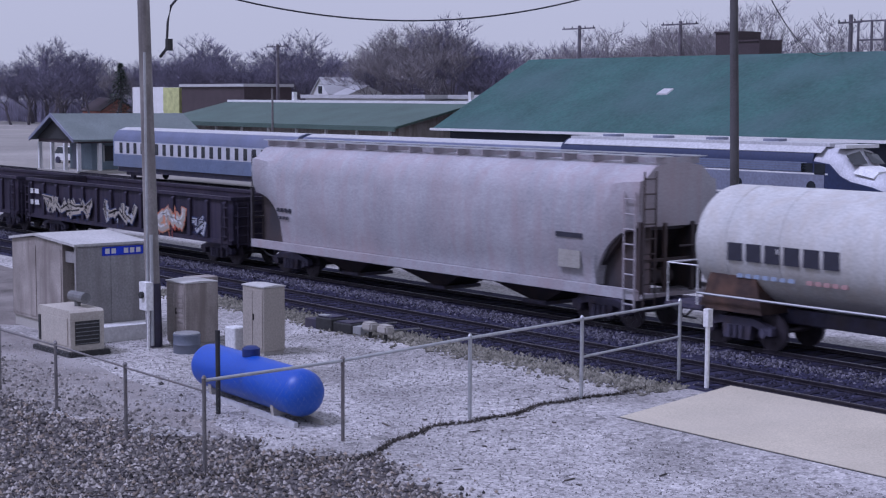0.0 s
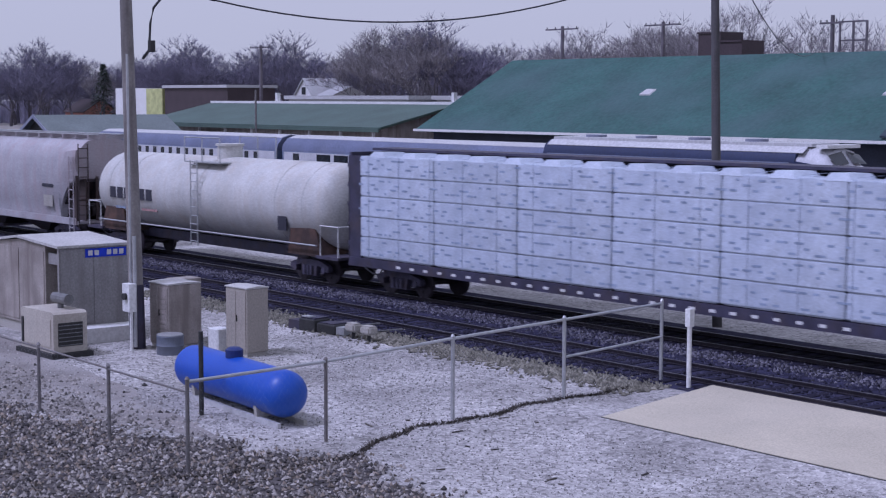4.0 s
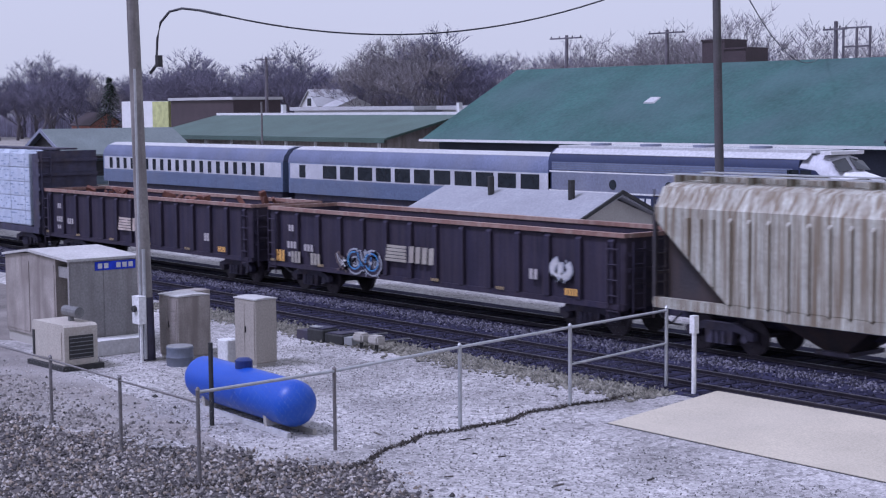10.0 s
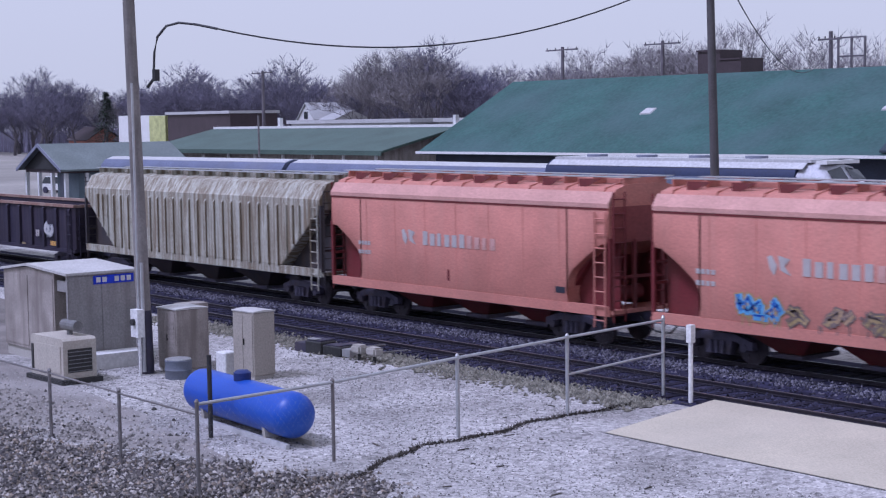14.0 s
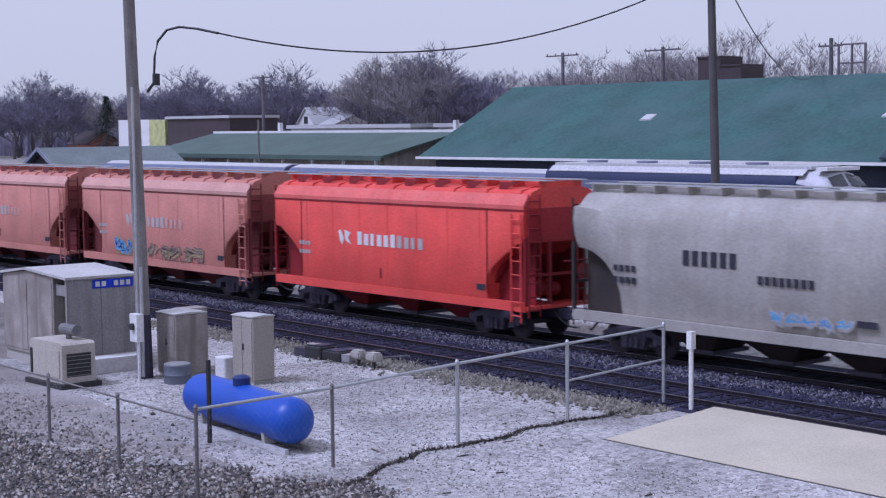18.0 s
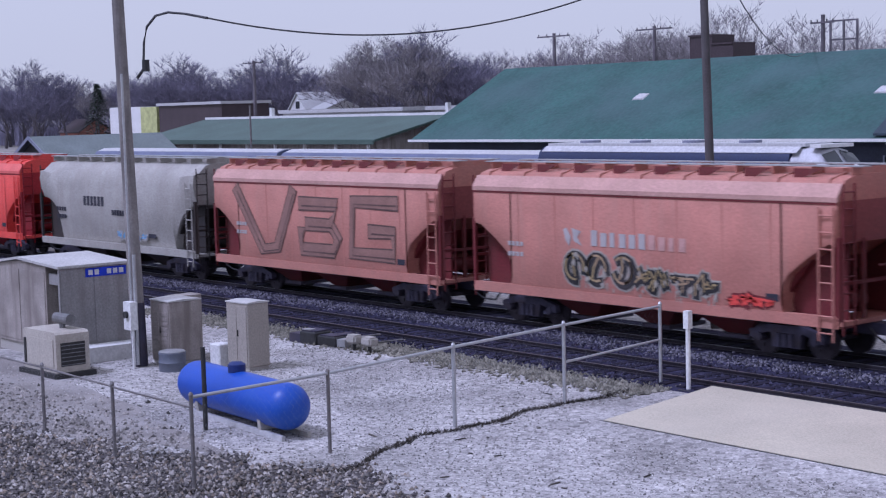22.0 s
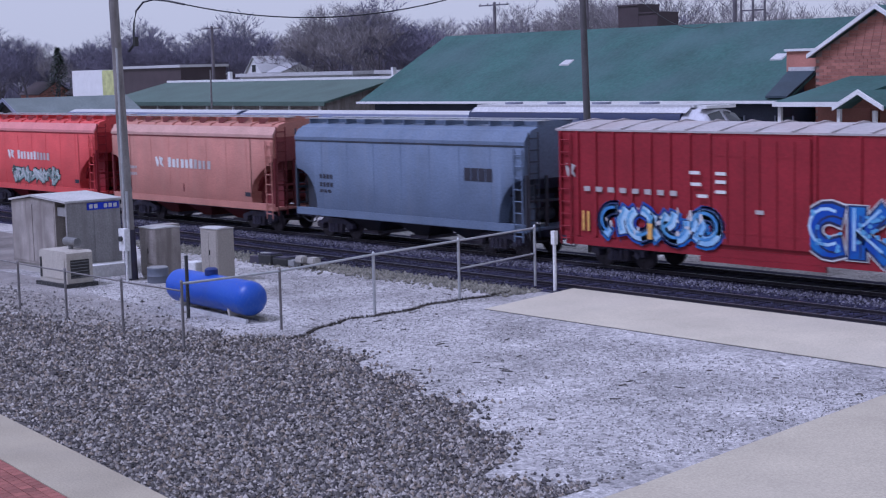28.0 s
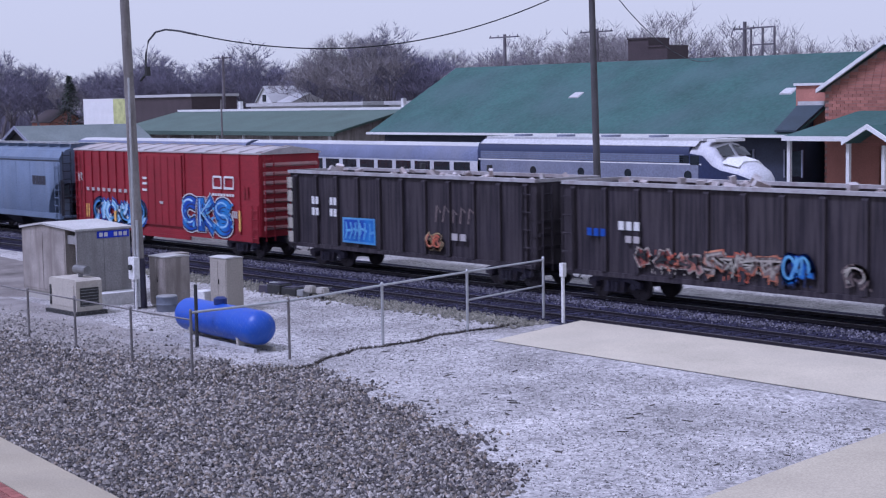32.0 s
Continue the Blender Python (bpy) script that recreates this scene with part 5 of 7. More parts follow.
# ---- rolling stock: x runs along the car from its far end, y = 0 on the track's centre line, z = 0 on the rail head ----
WHEEL_R = 0.457
WHEELSETS = []


def wheelset_mesh():
    bm = bmesh.new()
    rod(bm, (0, -0.95, 0), (0, 0.95, 0), 0.075, 8)
    for s in (-1, 1):
        y = 0.75 * s
        loft(bm, [ring((0, y - 0.02, 0), (0, 1, 0), WHEEL_R - 0.02, 20), ring((0, y + 0.06, 0), (0, 1, 0), WHEEL_R, 20)])
        rod(bm, (0, y - 0.09 * s, 0), (0, y, 0), WHEEL_R + 0.025, 20)
        rod(bm, (0, y, 0), (0, y + 0.11 * s, 0), 0.13, 10)
        for k in range(5):
            a = 2 * math.pi * k / 5
            rod(bm, (0.27 * math.cos(a), y + 0.05, 0.27 * math.sin(a)), (0.27 * math.cos(a), y + 0.075 * s + 0.03, 0.27 * math.sin(a)), 0.05, 6)
    return mesh_of("wheelset", bm, M_WHEEL)


def sideframe_mesh():
    bm = bmesh.new()
    prism_y(bm, [(-1.15, 0.42), (-1.15, 0.62), (-0.55, 0.80), (0.55, 0.80), (1.15, 0.62), (1.15, 0.42), (0.9, 0.40), (0.75, 0.55), (0.48, 0.62), (0.42, 0.24),
                 (-0.42, 0.24), (-0.48, 0.62), (-0.75, 0.55), (-0.9, 0.40)], -0.09, 0.09)
    for s in (-1, 1):
        rod(bm, (0.875 * s, -0.12, 0.457), (0.875 * s, 0.12, 0.457), 0.12, 10)
    for x in (-0.2, 0, 0.2):
        rod(bm, (x, -0.13, 0.28), (x, -0.13, 0.60), 0.07, 8)
    return mesh_of("sideframe", bm, M_TRUCK)


WHEELSET_MESH, SIDEFRAME_MESH = wheelset_mesh(), sideframe_mesh()


def bogie(car, x):
    bm = bmesh.new()
    box(bm, -0.22, 0.22, -1.05, 1.05, 0.38, 0.70)
    rod(bm, (0, 0, 0.68), (0, 0, 0.86), 0.28, 12)
    ob = part("truck", bm, M_TRUCK, car)
    ob.location = (x, 0, 0)
    for s in (-1, 1):
        piece("sideframe", SIDEFRAME_MESH, ob, (0, 1.02 * s, 0))
    for s in (-1, 1):
        WHEELSETS.append(piece("wheelset", WHEELSET_MESH, ob, (0.875 * s, 0, WHEEL_R)))


def running_gear(car, length, inset=1.9, sill=0.95):
    bogie(car, inset)
    bogie(car, length - inset)
    boxes("center_sill", [(-0.55, length + 0.55, -0.22, 0.22, 0.66, sill)], M_BLACK, car)
    for s, x in ((-1, -0.05), (1, length + 0.05)):
        bm = bmesh.new()
        box(bm, min(x, x + 0.75 * s), max(x, x + 0.75 * s), -0.11, 0.11, 0.70, 0.92)
        box(bm, min(x + 0.5 * s, x + 0.82 * s), max(x + 0.5 * s, x + 0.82 * s), -0.19, 0.17, 0.66, 0.98)
        part("coupler", bm, M_TRUCK, car)
        bm = bmesh.new()
        pipe(bm, [(x, -0.35, 0.82), (x + 0.25 * s, -0.36, 0.62), (x + 0.5 * s, -0.25, 0.45), (x + 0.75 * s, -0.1, 0.42)], 0.03)
        part("brake_hose", bm, M_CABLE, car)


def ladder(car, x, y, z0, z1, across, mat, rungs=7, width=0.45):
    """Stiles and rungs; across: 'x' for a ladder on the side, 'y' for one on the end."""
    bm = bmesh.new()
    dx, dy = (width, 0) if across == "x" else (0, width)
    for k in (0, 1):
        rod(bm, (x + dx * k, y + dy * k, z0), (x + dx * k, y + dy * k, z1), 0.028, 6)
    for i in range(rungs):
        z = z0 + (z1 - z0) * (i + 0.5) / rungs
        rod(bm, (x, y, z), (x + dx, y + dy, z), 0.022, 6)
    part("ladder", bm, mat, car)


def letters(car, x, z, w, h, n, mat, y=-1.56, name="lettering", gap=0.3, lift=0.006):
    """Plain bars in place of a word, one to a letter."""
    step = w / n
    me = bmesh.new()
    box(me, 0, step * (1 - gap if n > 1 else 1), -lift, 0.002, 0, h)
    bar = mesh_of(name, me, mat)
    if n > 8:
        bm = bmesh.new()
        for i in range(n):
            box(bm, x + i * step, x + (i + 1 - gap) * step, y - lift, y + 0.002, z, z + h)
        return tagged(part(name, bm, mat, car), kind="stuff")
    for i in range(n):
        ob = piece(name, bar, car, (x + i * step, y, z))
    return ob


def blobs(car, name, mat, strokes, y, r, lift, label=""):
    """Sprayed strokes: flat rounded ribbons along (x, z) lines."""
    bm = bmesh.new()
    for st in strokes:
        pts = [Vector((p[0], 0, p[1])) for p in st]
        left, right = [], []
        for i, p in enumerate(pts):
            d = (pts[min(i + 1, len(pts) - 1)] - pts[max(i - 1, 0)]).normalized()
            nrm = Vector((-d.z, 0, d.x))
            ext = d * r * 0.6 if i == len(pts) - 1 else (-d * r * 0.6 if i == 0 else Vector())
            left.append(p + nrm * r + ext)
            right.append(p - nrm * r + ext)
        for i in range(len(pts) - 1):
            quad = [left[i], left[i + 1], right[i + 1], right[i]]
            bm.faces.new([bm.verts.new((q.x, y - lift, q.z)) for q in quad])
    return part(name, bm, mat, car, label)


def glyph_strokes(kind, x, z, w, h):
    """Rounded letter-like shapes as polylines."""
    def arc(cx, cz, rx, rz, a0, a1, n=9):
        return [(cx + rx * math.cos(radians(a0 + (a1 - a0) * i / n)), cz + rz * math.sin(radians(a0 + (a1 - a0) * i / n))) for i in range(n + 1)]
    forms = {
        "O": [arc(.5, .5, .42, .45, 0, 360, 14)],
        "B": [[(.12, .05), (.12, .95)], arc(.15, .72, .55, .23, 90, -90), arc(.15, .27, .7, .24, 90, -90)],
        "K": [[(.15, .02), (.15, .98)], [(.85, .98), (.25, .48), (.9, .02)]],
        "S": [arc(.5, .73, .38, .24, 30, 270) + arc(.5, .27, .38, .24, 90, -150)],
        "E": [[(.85, .95), (.15, .95), (.15, .05), (.85, .05)], [(.15, .5), (.7, .5)]],
        "V": [[(.0, 1.), (.45, 0.), (.7, .05), (.98, 1.)]],
        "3": [[(.05, .95), (.9, .95), (.75, .55), (.2, .55)], [(.75, .55), (.92, .3), (.8, .05), (.05, .05), (.05, .4)]],
        "G": [[(.95, .95), (.1, .95), (.05, .05), (.9, .05), (.9, .45), (.45, .45)]],
        "C": [arc(.55, .5, .45, .45, 60, 300, 10)],
        "N": [[(.1, .02), (.1, .95), (.85, .05), (.85, .98)]],
        "W": [[(.02, .95), (.25, .05), (.5, .7), (.75, .05), (.98, .95)]],
        "Z": [[(.05, .95), (.9, .85), (.1, .15), (.95, .05)]],
        "A": [[(.05, .02), (.5, .98), (.95, .02)], [(.2, .4), (.8, .4)]],
    }
    return [[(x + px * w, z + pz * h) for px, pz in st] for st in forms[kind]]


def flat_shapes(parent, name, mat, polys, y, label=""):
    bm = bmesh.new()
    for i, poly in enumerate(polys):
        c = (sum(p[0] for p in poly) / len(poly), sum(p[1] for p in poly) / len(poly))
        yy = y - 0.0006 * i
        cv = bm.verts.new((c[0], yy, c[1]))
        vs = [bm.verts.new((p[0], yy, p[1])) for p in poly]
        for k in range(len(vs)):
            bm.faces.new((cv, vs[k], vs[(k + 1) % len(vs)]))
    return part(name, bm, mat, parent, label)


def graffiti(car, n, x0, x1, z0, z1, fill, edge, line, y=-1.56, seed=1, spiky=False, halo=None, label="sprayed graffiti letter shapes", thin=0.035, patch=None):
    """A row of interlocking sprayed strokes: halo, dark edge, coloured fill, drips and inner lines; no readable letters."""
    rnd = random.Random(seed)
    w, h = (x1 - x0) / n, z1 - z0
    r = 0.13 * h
    strokes, inner, drips = [], [], []
    for i in range(n):
        cx = x0 + (i + 0.5) * w
        lean = rnd.uniform(-0.18, 0.18) * w
        for k in range(4 if spiky else 3):
            a = rnd.uniform(-0.5, 0.5) * w
            b = a + rnd.uniform(-0.45, 0.45) * w
            lo, hi = z0 + r + rnd.uniform(0, 0.25) * h, z1 - r - rnd.uniform(0, 0.22) * h
            if k == 0:
                st = [(cx + a, lo), (cx + (a + b) / 2 + lean, (lo + hi) / 2), (cx + b, hi)]
            elif spiky:
                st = [(cx + a, rnd.uniform(lo, hi)), (cx + b, rnd.uniform(lo, hi)), (cx + rnd.uniform(-0.5, 0.5) * w, rnd.uniform(lo, hi))]
            else:
                c0, sp = rnd.uniform(0, 6.28), rnd.uniform(2.2, 4.4)
                st = [(cx + lean + 0.42 * w * math.cos(c0 + sp * q / 8), (z0 + z1) / 2 + 0.36 * h * math.sin(c0 + sp * q / 8)) for q in range(9)]
            strokes.append(st)
            inner.append([(px - r * 0.35, pz + r * 0.3) for px, pz in st])
        for k in range(2):
            px = cx + rnd.uniform(-0.5, 0.5) * w
            drips.append([(px, z0 + rnd.uniform(0.0, 0.3) * h), (px + rnd.uniform(-0.02, 0.02), z0 - rnd.uniform(0.02, 0.10) * h)])
    root = tagged(blobs(car, "graffiti", halo or edge, strokes, y, r + (0.12 if halo else 0.055), 0.006, label), kind="stuff")
    if halo:
        blobs(root, "graffiti_edge", edge, strokes, y, r + 0.05, 0.011)
    tagged(blobs(root, "graffiti_fill", fill, strokes, y, r, 0.016), kind="stuff")
    tagged(blobs(root, "graffiti_line", line, inner, y, thin * 0.8, 0.021), kind="stuff")
    tagged(blobs(root, "graffiti_drip", edge, drips, y, 0.02, 0.004), kind="stuff")
    patches = []
    for i in range(n * 4):
        cx, cz = x0 + rnd.uniform(0.02, 0.98) * (x1 - x0), z0 + rnd.uniform(0.08, 0.92) * h
        a, b = rnd.uniform(0.03, 0.10) * w, rnd.uniform(0.05, 0.16) * h
        patches.append([(cx + a * math.cos(k * 1.05) * rnd.uniform(0.4, 1.4), cz + b * math.sin(k * 1.05) * rnd.uniform(0.4, 1.4)) for k in range(6)])
    tagged(flat_shapes(root, "graffiti_patch", patch or edge, patches, y - 0.022), kind="stuff")
    return root


def spray(name, c, c2):
    return material(name, c, 0.6, var=0.15, scale=1.2, dirt=c2, dirt_amount=0.9, bump=0)


S_BLUE = spray("blue_spray", (0.008, 0.06, 0.38), (0.04, 0.26, 0.56))
S_CYAN = spray("pale_blue_spray", (0.13, 0.36, 0.62), (0.02, 0.12, 0.42))
S_NAVY = spray("navy_spray", (0.015, 0.02, 0.07), (0.02, 0.05, 0.15))
S_WHITE = spray("white_spray", (0.62, 0.62, 0.62), (0.45, 0.43, 0.42))
S_BLACK = spray("black_spray", (0.02, 0.02, 0.022), (0.06, 0.05, 0.05))
S_GREEN = spray("green_spray", (0.05, 0.13, 0.11), (0.32, 0.36, 0.25))
S_GOLD = spray("ochre_spray", (0.37, 0.28, 0.13), (0.40, 0.26, 0.18))
S_RED = spray("red_spray", (0.45, 0.10, 0.05), (0.60, 0.35, 0.20))
S_GREY = spray("grey_brown_spray", (0.17, 0.13, 0.12), (0.22, 0.16, 0.14))
S_MAROON = spray("dull_red_spray", (0.24, 0.06, 0.05), (0.40, 0.30, 0.26))
S_TAUPE = spray("faint_taupe_spray", (0.30, 0.165, 0.13), (0.22, 0.13, 0.11))
S_UMBER = spray("umber_spray", (0.12, 0.07, 0.06), (0.20, 0.11, 0.09))
S_PALEGREEN = spray("pale_green_spray", (0.36, 0.44, 0.40), (0.06, 0.14, 0.14))
S_ICE = spray("ice_blue_spray", (0.42, 0.62, 0.80), (0.10, 0.34, 0.66))
S_DKGREEN = spray("dark_green_spray", (0.025, 0.07, 0.065), (0.10, 0.15, 0.12))


def hopper_car(x0, length, mat, dark, label, top=4.45, sill=1.10, cut=1.7, ribs=0, round_side=False, letter=M_WHITE, smooth=True, roof_mat=None, tall_cut=2.7, hatch="trough", straight=False, diag=False, group="covered hopper cars of the train"):
    """Covered hopper: lofted body whose lower corners are cut away over the trucks, discharge bays, end cages, roof walk."""
    car = thing("covered_hopper_car", label, "hopper car", (x0, TRACK_Y, RAIL_Z), group=group)
    half = 1.55

    def section(x, zb):
        if round_side:
            pts = [(1.36, zb), (1.50, zb + 0.25 * (top - zb)), (half, zb + 0.5 * (top - zb)), (1.50, zb + 0.72 * (top - zb)), (1.32, top - 0.42), (0.95, top - 0.10), (0.45, top)]
        else:
            pts = [(half - 0.02, zb), (half, zb + 0.05), (half, max(zb + 0.1, top - 0.66)), (half - 0.05, max(zb + 0.12, top - 0.60)), (1.22, top - 0.14), (0.9, top - 0.04), (0.45, top)]
        return [(x, -y, z) for y, z in pts] + [(x, y, z) for y, z in reversed(pts)]

    stations = []
    steps = 9
    for i in range(steps + 1):
        a = math.radians(90 * i / steps)
        if diag:
            stations = [(0.02, tall_cut), (0.30, tall_cut - 0.03), (0.95, tall_cut - 0.42), (cut - 0.12, tall_cut - 0.82), (cut + 0.02, tall_cut - 1.05), (cut + 0.10, sill + 0.30), (cut + 0.04, sill + 0.08)]
        elif straight:
            stations.append((0.02 + cut * i / steps, sill + 0.08 + (tall_cut - sill - 0.08) * (1 - i / steps)))
        else:
            stations.append((0.02 + cut * math.sin(a), sill + 0.08 + (tall_cut - sill - 0.08) * math.cos(a)))
    stations = [(s, z) for s, z in stations]
    full = stations + [(length - s, z) for s, z in reversed(stations)]
    bm = bmesh.new()
    loft(bm, [section(x, z) for x, z in full])
    part("body", bm, mat, car, smooth=smooth)
    # sloped inner end sheets and cross bulkheads, seen through the cut corners; shade in their colour
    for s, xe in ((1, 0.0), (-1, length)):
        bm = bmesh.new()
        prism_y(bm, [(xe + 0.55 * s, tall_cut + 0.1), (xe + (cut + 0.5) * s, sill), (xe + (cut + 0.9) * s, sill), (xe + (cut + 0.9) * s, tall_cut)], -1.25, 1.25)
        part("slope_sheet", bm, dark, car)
    # dark sheets added behind the cut corners, painted as the shade there
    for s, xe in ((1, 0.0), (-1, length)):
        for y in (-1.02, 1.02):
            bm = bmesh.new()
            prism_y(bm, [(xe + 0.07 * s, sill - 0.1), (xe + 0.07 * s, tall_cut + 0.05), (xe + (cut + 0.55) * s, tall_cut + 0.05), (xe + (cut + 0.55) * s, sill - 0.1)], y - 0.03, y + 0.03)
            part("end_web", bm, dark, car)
    # side sills
    for s in (-1, 1):
        boxes("side_sill", [(0, length, min(1.40 * s, 1.56 * s), max(1.40 * s, 1.56 * s), sill - 0.18, sill + 0.10)], mat, car)
    boxes("underframe", [(cut + 0.6, length - cut - 0.6, -1.2, 1.2, sill - 0.26, sill - 0.19)], M_BLACK, car)
    # discharge bays, in the same shade-dark colour
    bays = 3
    for i in range(bays):
        c = cut + 0.9 + (length - 2 * cut - 1.8) * (i + 0.5) / bays
        w = (length - 2 * cut - 1.2) / bays * 0.46
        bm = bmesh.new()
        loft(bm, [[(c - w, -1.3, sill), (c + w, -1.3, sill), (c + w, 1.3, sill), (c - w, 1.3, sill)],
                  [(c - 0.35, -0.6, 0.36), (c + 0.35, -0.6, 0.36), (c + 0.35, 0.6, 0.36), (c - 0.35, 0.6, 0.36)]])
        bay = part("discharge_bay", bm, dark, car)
        boxes("outlet_gate", [(c - 0.5, c + 0.5, -0.75, 0.75, 0.26, 0.37)], M_TRUCK, bay)
    # end cages: corner posts, ladders, platform
    for s, xe in ((1, 0.0), (-1, length)):
        bm = bmesh.new()
        for y in (-1.50, 1.50):
            box(bm, xe - 0.05, xe + 0.05, y - 0.05, y + 0.05, sill, tall_cut + 0.15)
        for y in (-0.55, 0.55):
            box(bm, xe - 0.05, xe + 0.05, y - 0.05, y + 0.05, sill, tall_cut + 0.1)
        box(bm, xe - 0.05, xe + 0.05, -1.5, 1.5, 1.95, 2.03)
        part("end_cage", bm, dark, car)
        boxes("end_platform", [(min(xe - 0.1 * s, xe + 0.9 * s), max(xe - 0.1 * s, xe + 0.9 * s), -1.5, 1.5, sill - 0.12, sill - 0.02)], mat, car)
        # end sheets coloured darker for dirt and for shade between the cars
        if diag:
            boxes("end_sheet", [(min(xe - 0.03 * s, xe + 0.015 * s), max(xe - 0.03 * s, xe + 0.015 * s), -1.42, 1.42, tall_cut + 0.02, top - 0.62)], P_REDEND if dark is P_REDDK else P_ORANGEEND, car, "end sheet darkened for dirt and gap shade")
        ladder(car, xe - 0.09 * s, -1.45, 0.75, top - 0.2, "y", dark, 9)
        if s < 0:
            ladder(car, xe - 0.50, -1.62, 0.6, top - 0.75, "x", mat, 8, 0.42)
        rodm = bmesh.new()
        pipe(rodm, [(xe - 0.12 * s, -0.1, 2.35), (xe - 0.12 * s, 1.4, 2.35)], 0.03)
        part("handrail", rodm, dark, car)
    bm = bmesh.new()
    rod(bm, (length + 0.12, 0.7, 2.0), (length + 0.17, 0.7, 2.0), 0.28, 14)
    part("brake_wheel", bm, dark, car)
    bm = bmesh.new()
    rod(bm, (length - 0.75, -0.5, 1.45), (length - 0.75, 0.4, 1.45), 0.22, 12)
    part("air_tank", bm, dark, car, "rusty brake air reservoir", True)
    # roof: hatches and walkway
    rm = roof_mat or mat
    if hatch in ("trough", "plain"):
        bm = bmesh.new()
        box(bm, 0.7, length - 0.7, -0.36, 0.36, top - 0.02, top + 0.12)
        part("roof_hatch", bm, rm, car)
        n = max(8, int(length / 1.35)) if hatch == "trough" else 0
        me = bmesh.new()
        prism_x(me, [(-1.555, -0.62), (-1.56, -0.57), (-1.255, -0.09), (-0.55, 0.05), (-0.55, 0.0), (-1.20, -0.16)], -0.035, 0.035)
        rib = mesh_of("roof_rib", me, mat)
        for i in range(n):
            piece("roof_rib", rib, car, (0.45 + (length - 0.9) * i / (n - 1), 0, top))
        # dark wedges standing in for the shadows between the hatch supports
        me = bmesh.new()
        prism_y(me, [(-0.44, -0.17), (-0.34, -0.17), (0.40, 0.13), (-0.44, 0.13)], -1.06, -1.03)
        shadow_wedge = mesh_of("hatch_flap", me, dark)
        for i in range(n - 1):
            piece("hatch_flap", shadow_wedge, car, (0.45 + (length - 0.9) * (i + 0.5) / (n - 1), 0, top))
    else:
        me = bmesh.new()
        rod(me, (0, 0, top - 0.02), (0, 0, top + 0.13), 0.38, 14)
        lid = mesh_of("roof_hatch", me, rm)
        for i in range(8):
            piece("roof_hatch", lid, car, (1.1 + (length - 2.2) * i / 7, 0, 0))
    for s in (-1, 1):
        board = boxes("running_board", [(-0.2, length + 0.2, s * 0.68 - 0.045, s * 0.68 + 0.045, top + 0.17, top + 0.20)], M_GALV, car, "galvanised roof walkway")
        for k in (-0.13, 0.13):
            boxes("plank", [(-0.2, length + 0.2, s * 0.68 + k - 0.045, s * 0.68 + k + 0.045, top + 0.17, top + 0.20)], M_GALV, board)
    me = bmesh.new()
    box(me, -0.02, 0.02, -0.87, 0.87, -0.03, 0.168)
    stay = mesh_of("walkway_support", me, rm)
    for i in range(int(length / 1.2) + 1):
        piece("walkway_support", stay, car, (0.1 + i * (length - 0.2) / int(length / 1.2), 0, top))
    if ribs:
        me = bmesh.new()
        prism_x(me, [(-1.55, sill + 0.05), (-1.62, sill + 0.12), (-1.62, top - 0.95), (-1.55, top - 0.85)], -0.045, 0.045)
        rib = mesh_of("side_rib", me, mat)
        for i in range(ribs):
            piece("side_rib", rib, car, (cut + 0.15 + (length - 2 * cut - 0.3) * i / (ribs - 1), 0, 0))
        for k in (1, 2, 3):
            for s in (1, -1):
                xx = cut - 0.42 * k
                z0 = sill + 0.08 + (tall_cut - sill) * (1 - xx / cut)
                bmr = bmesh.new()
                xr = xx if s > 0 else length - xx
                box(bmr, xr - 0.045, xr + 0.045, -1.62, -1.55, z0 + 0.1, top - 0.9)
                part("side_rib", bmr, mat, car)
    if not ribs and not round_side:
        me = bmesh.new()
        prism_x(me, [(-1.549, sill + 0.1), (-1.556, sill + 0.1), (-1.556, top - 0.68), (-1.549, top - 0.68)], -0.018, 0.018)
        seam = mesh_of("weld_seam", me, mat)
        for i in range(7):
            piece("weld_seam", seam, car, (cut + 0.4 + (length - 2 * cut - 0.8) * i / 6, 0, 0))
        me = bmesh.new()
        box(me, 0.03, length - 0.03, -1.565, -1.549, top - 0.70, top - 0.655)
        part("belt_rail", me, dark, car, "dark seam under the roof edge")
        me = bmesh.new()
        prism_x(me, [(-1.548, top - 0.652), (-1.572, top - 0.64), (-1.572, top - 0.52), (-1.36, top - 0.20), (-1.33, top - 0.25)], 0.0, length)
        part("top_chord", me, P_CHORD.get(mat.name, mat), car, "dusty paler top chord")
    running_gear(car, length)
    return car


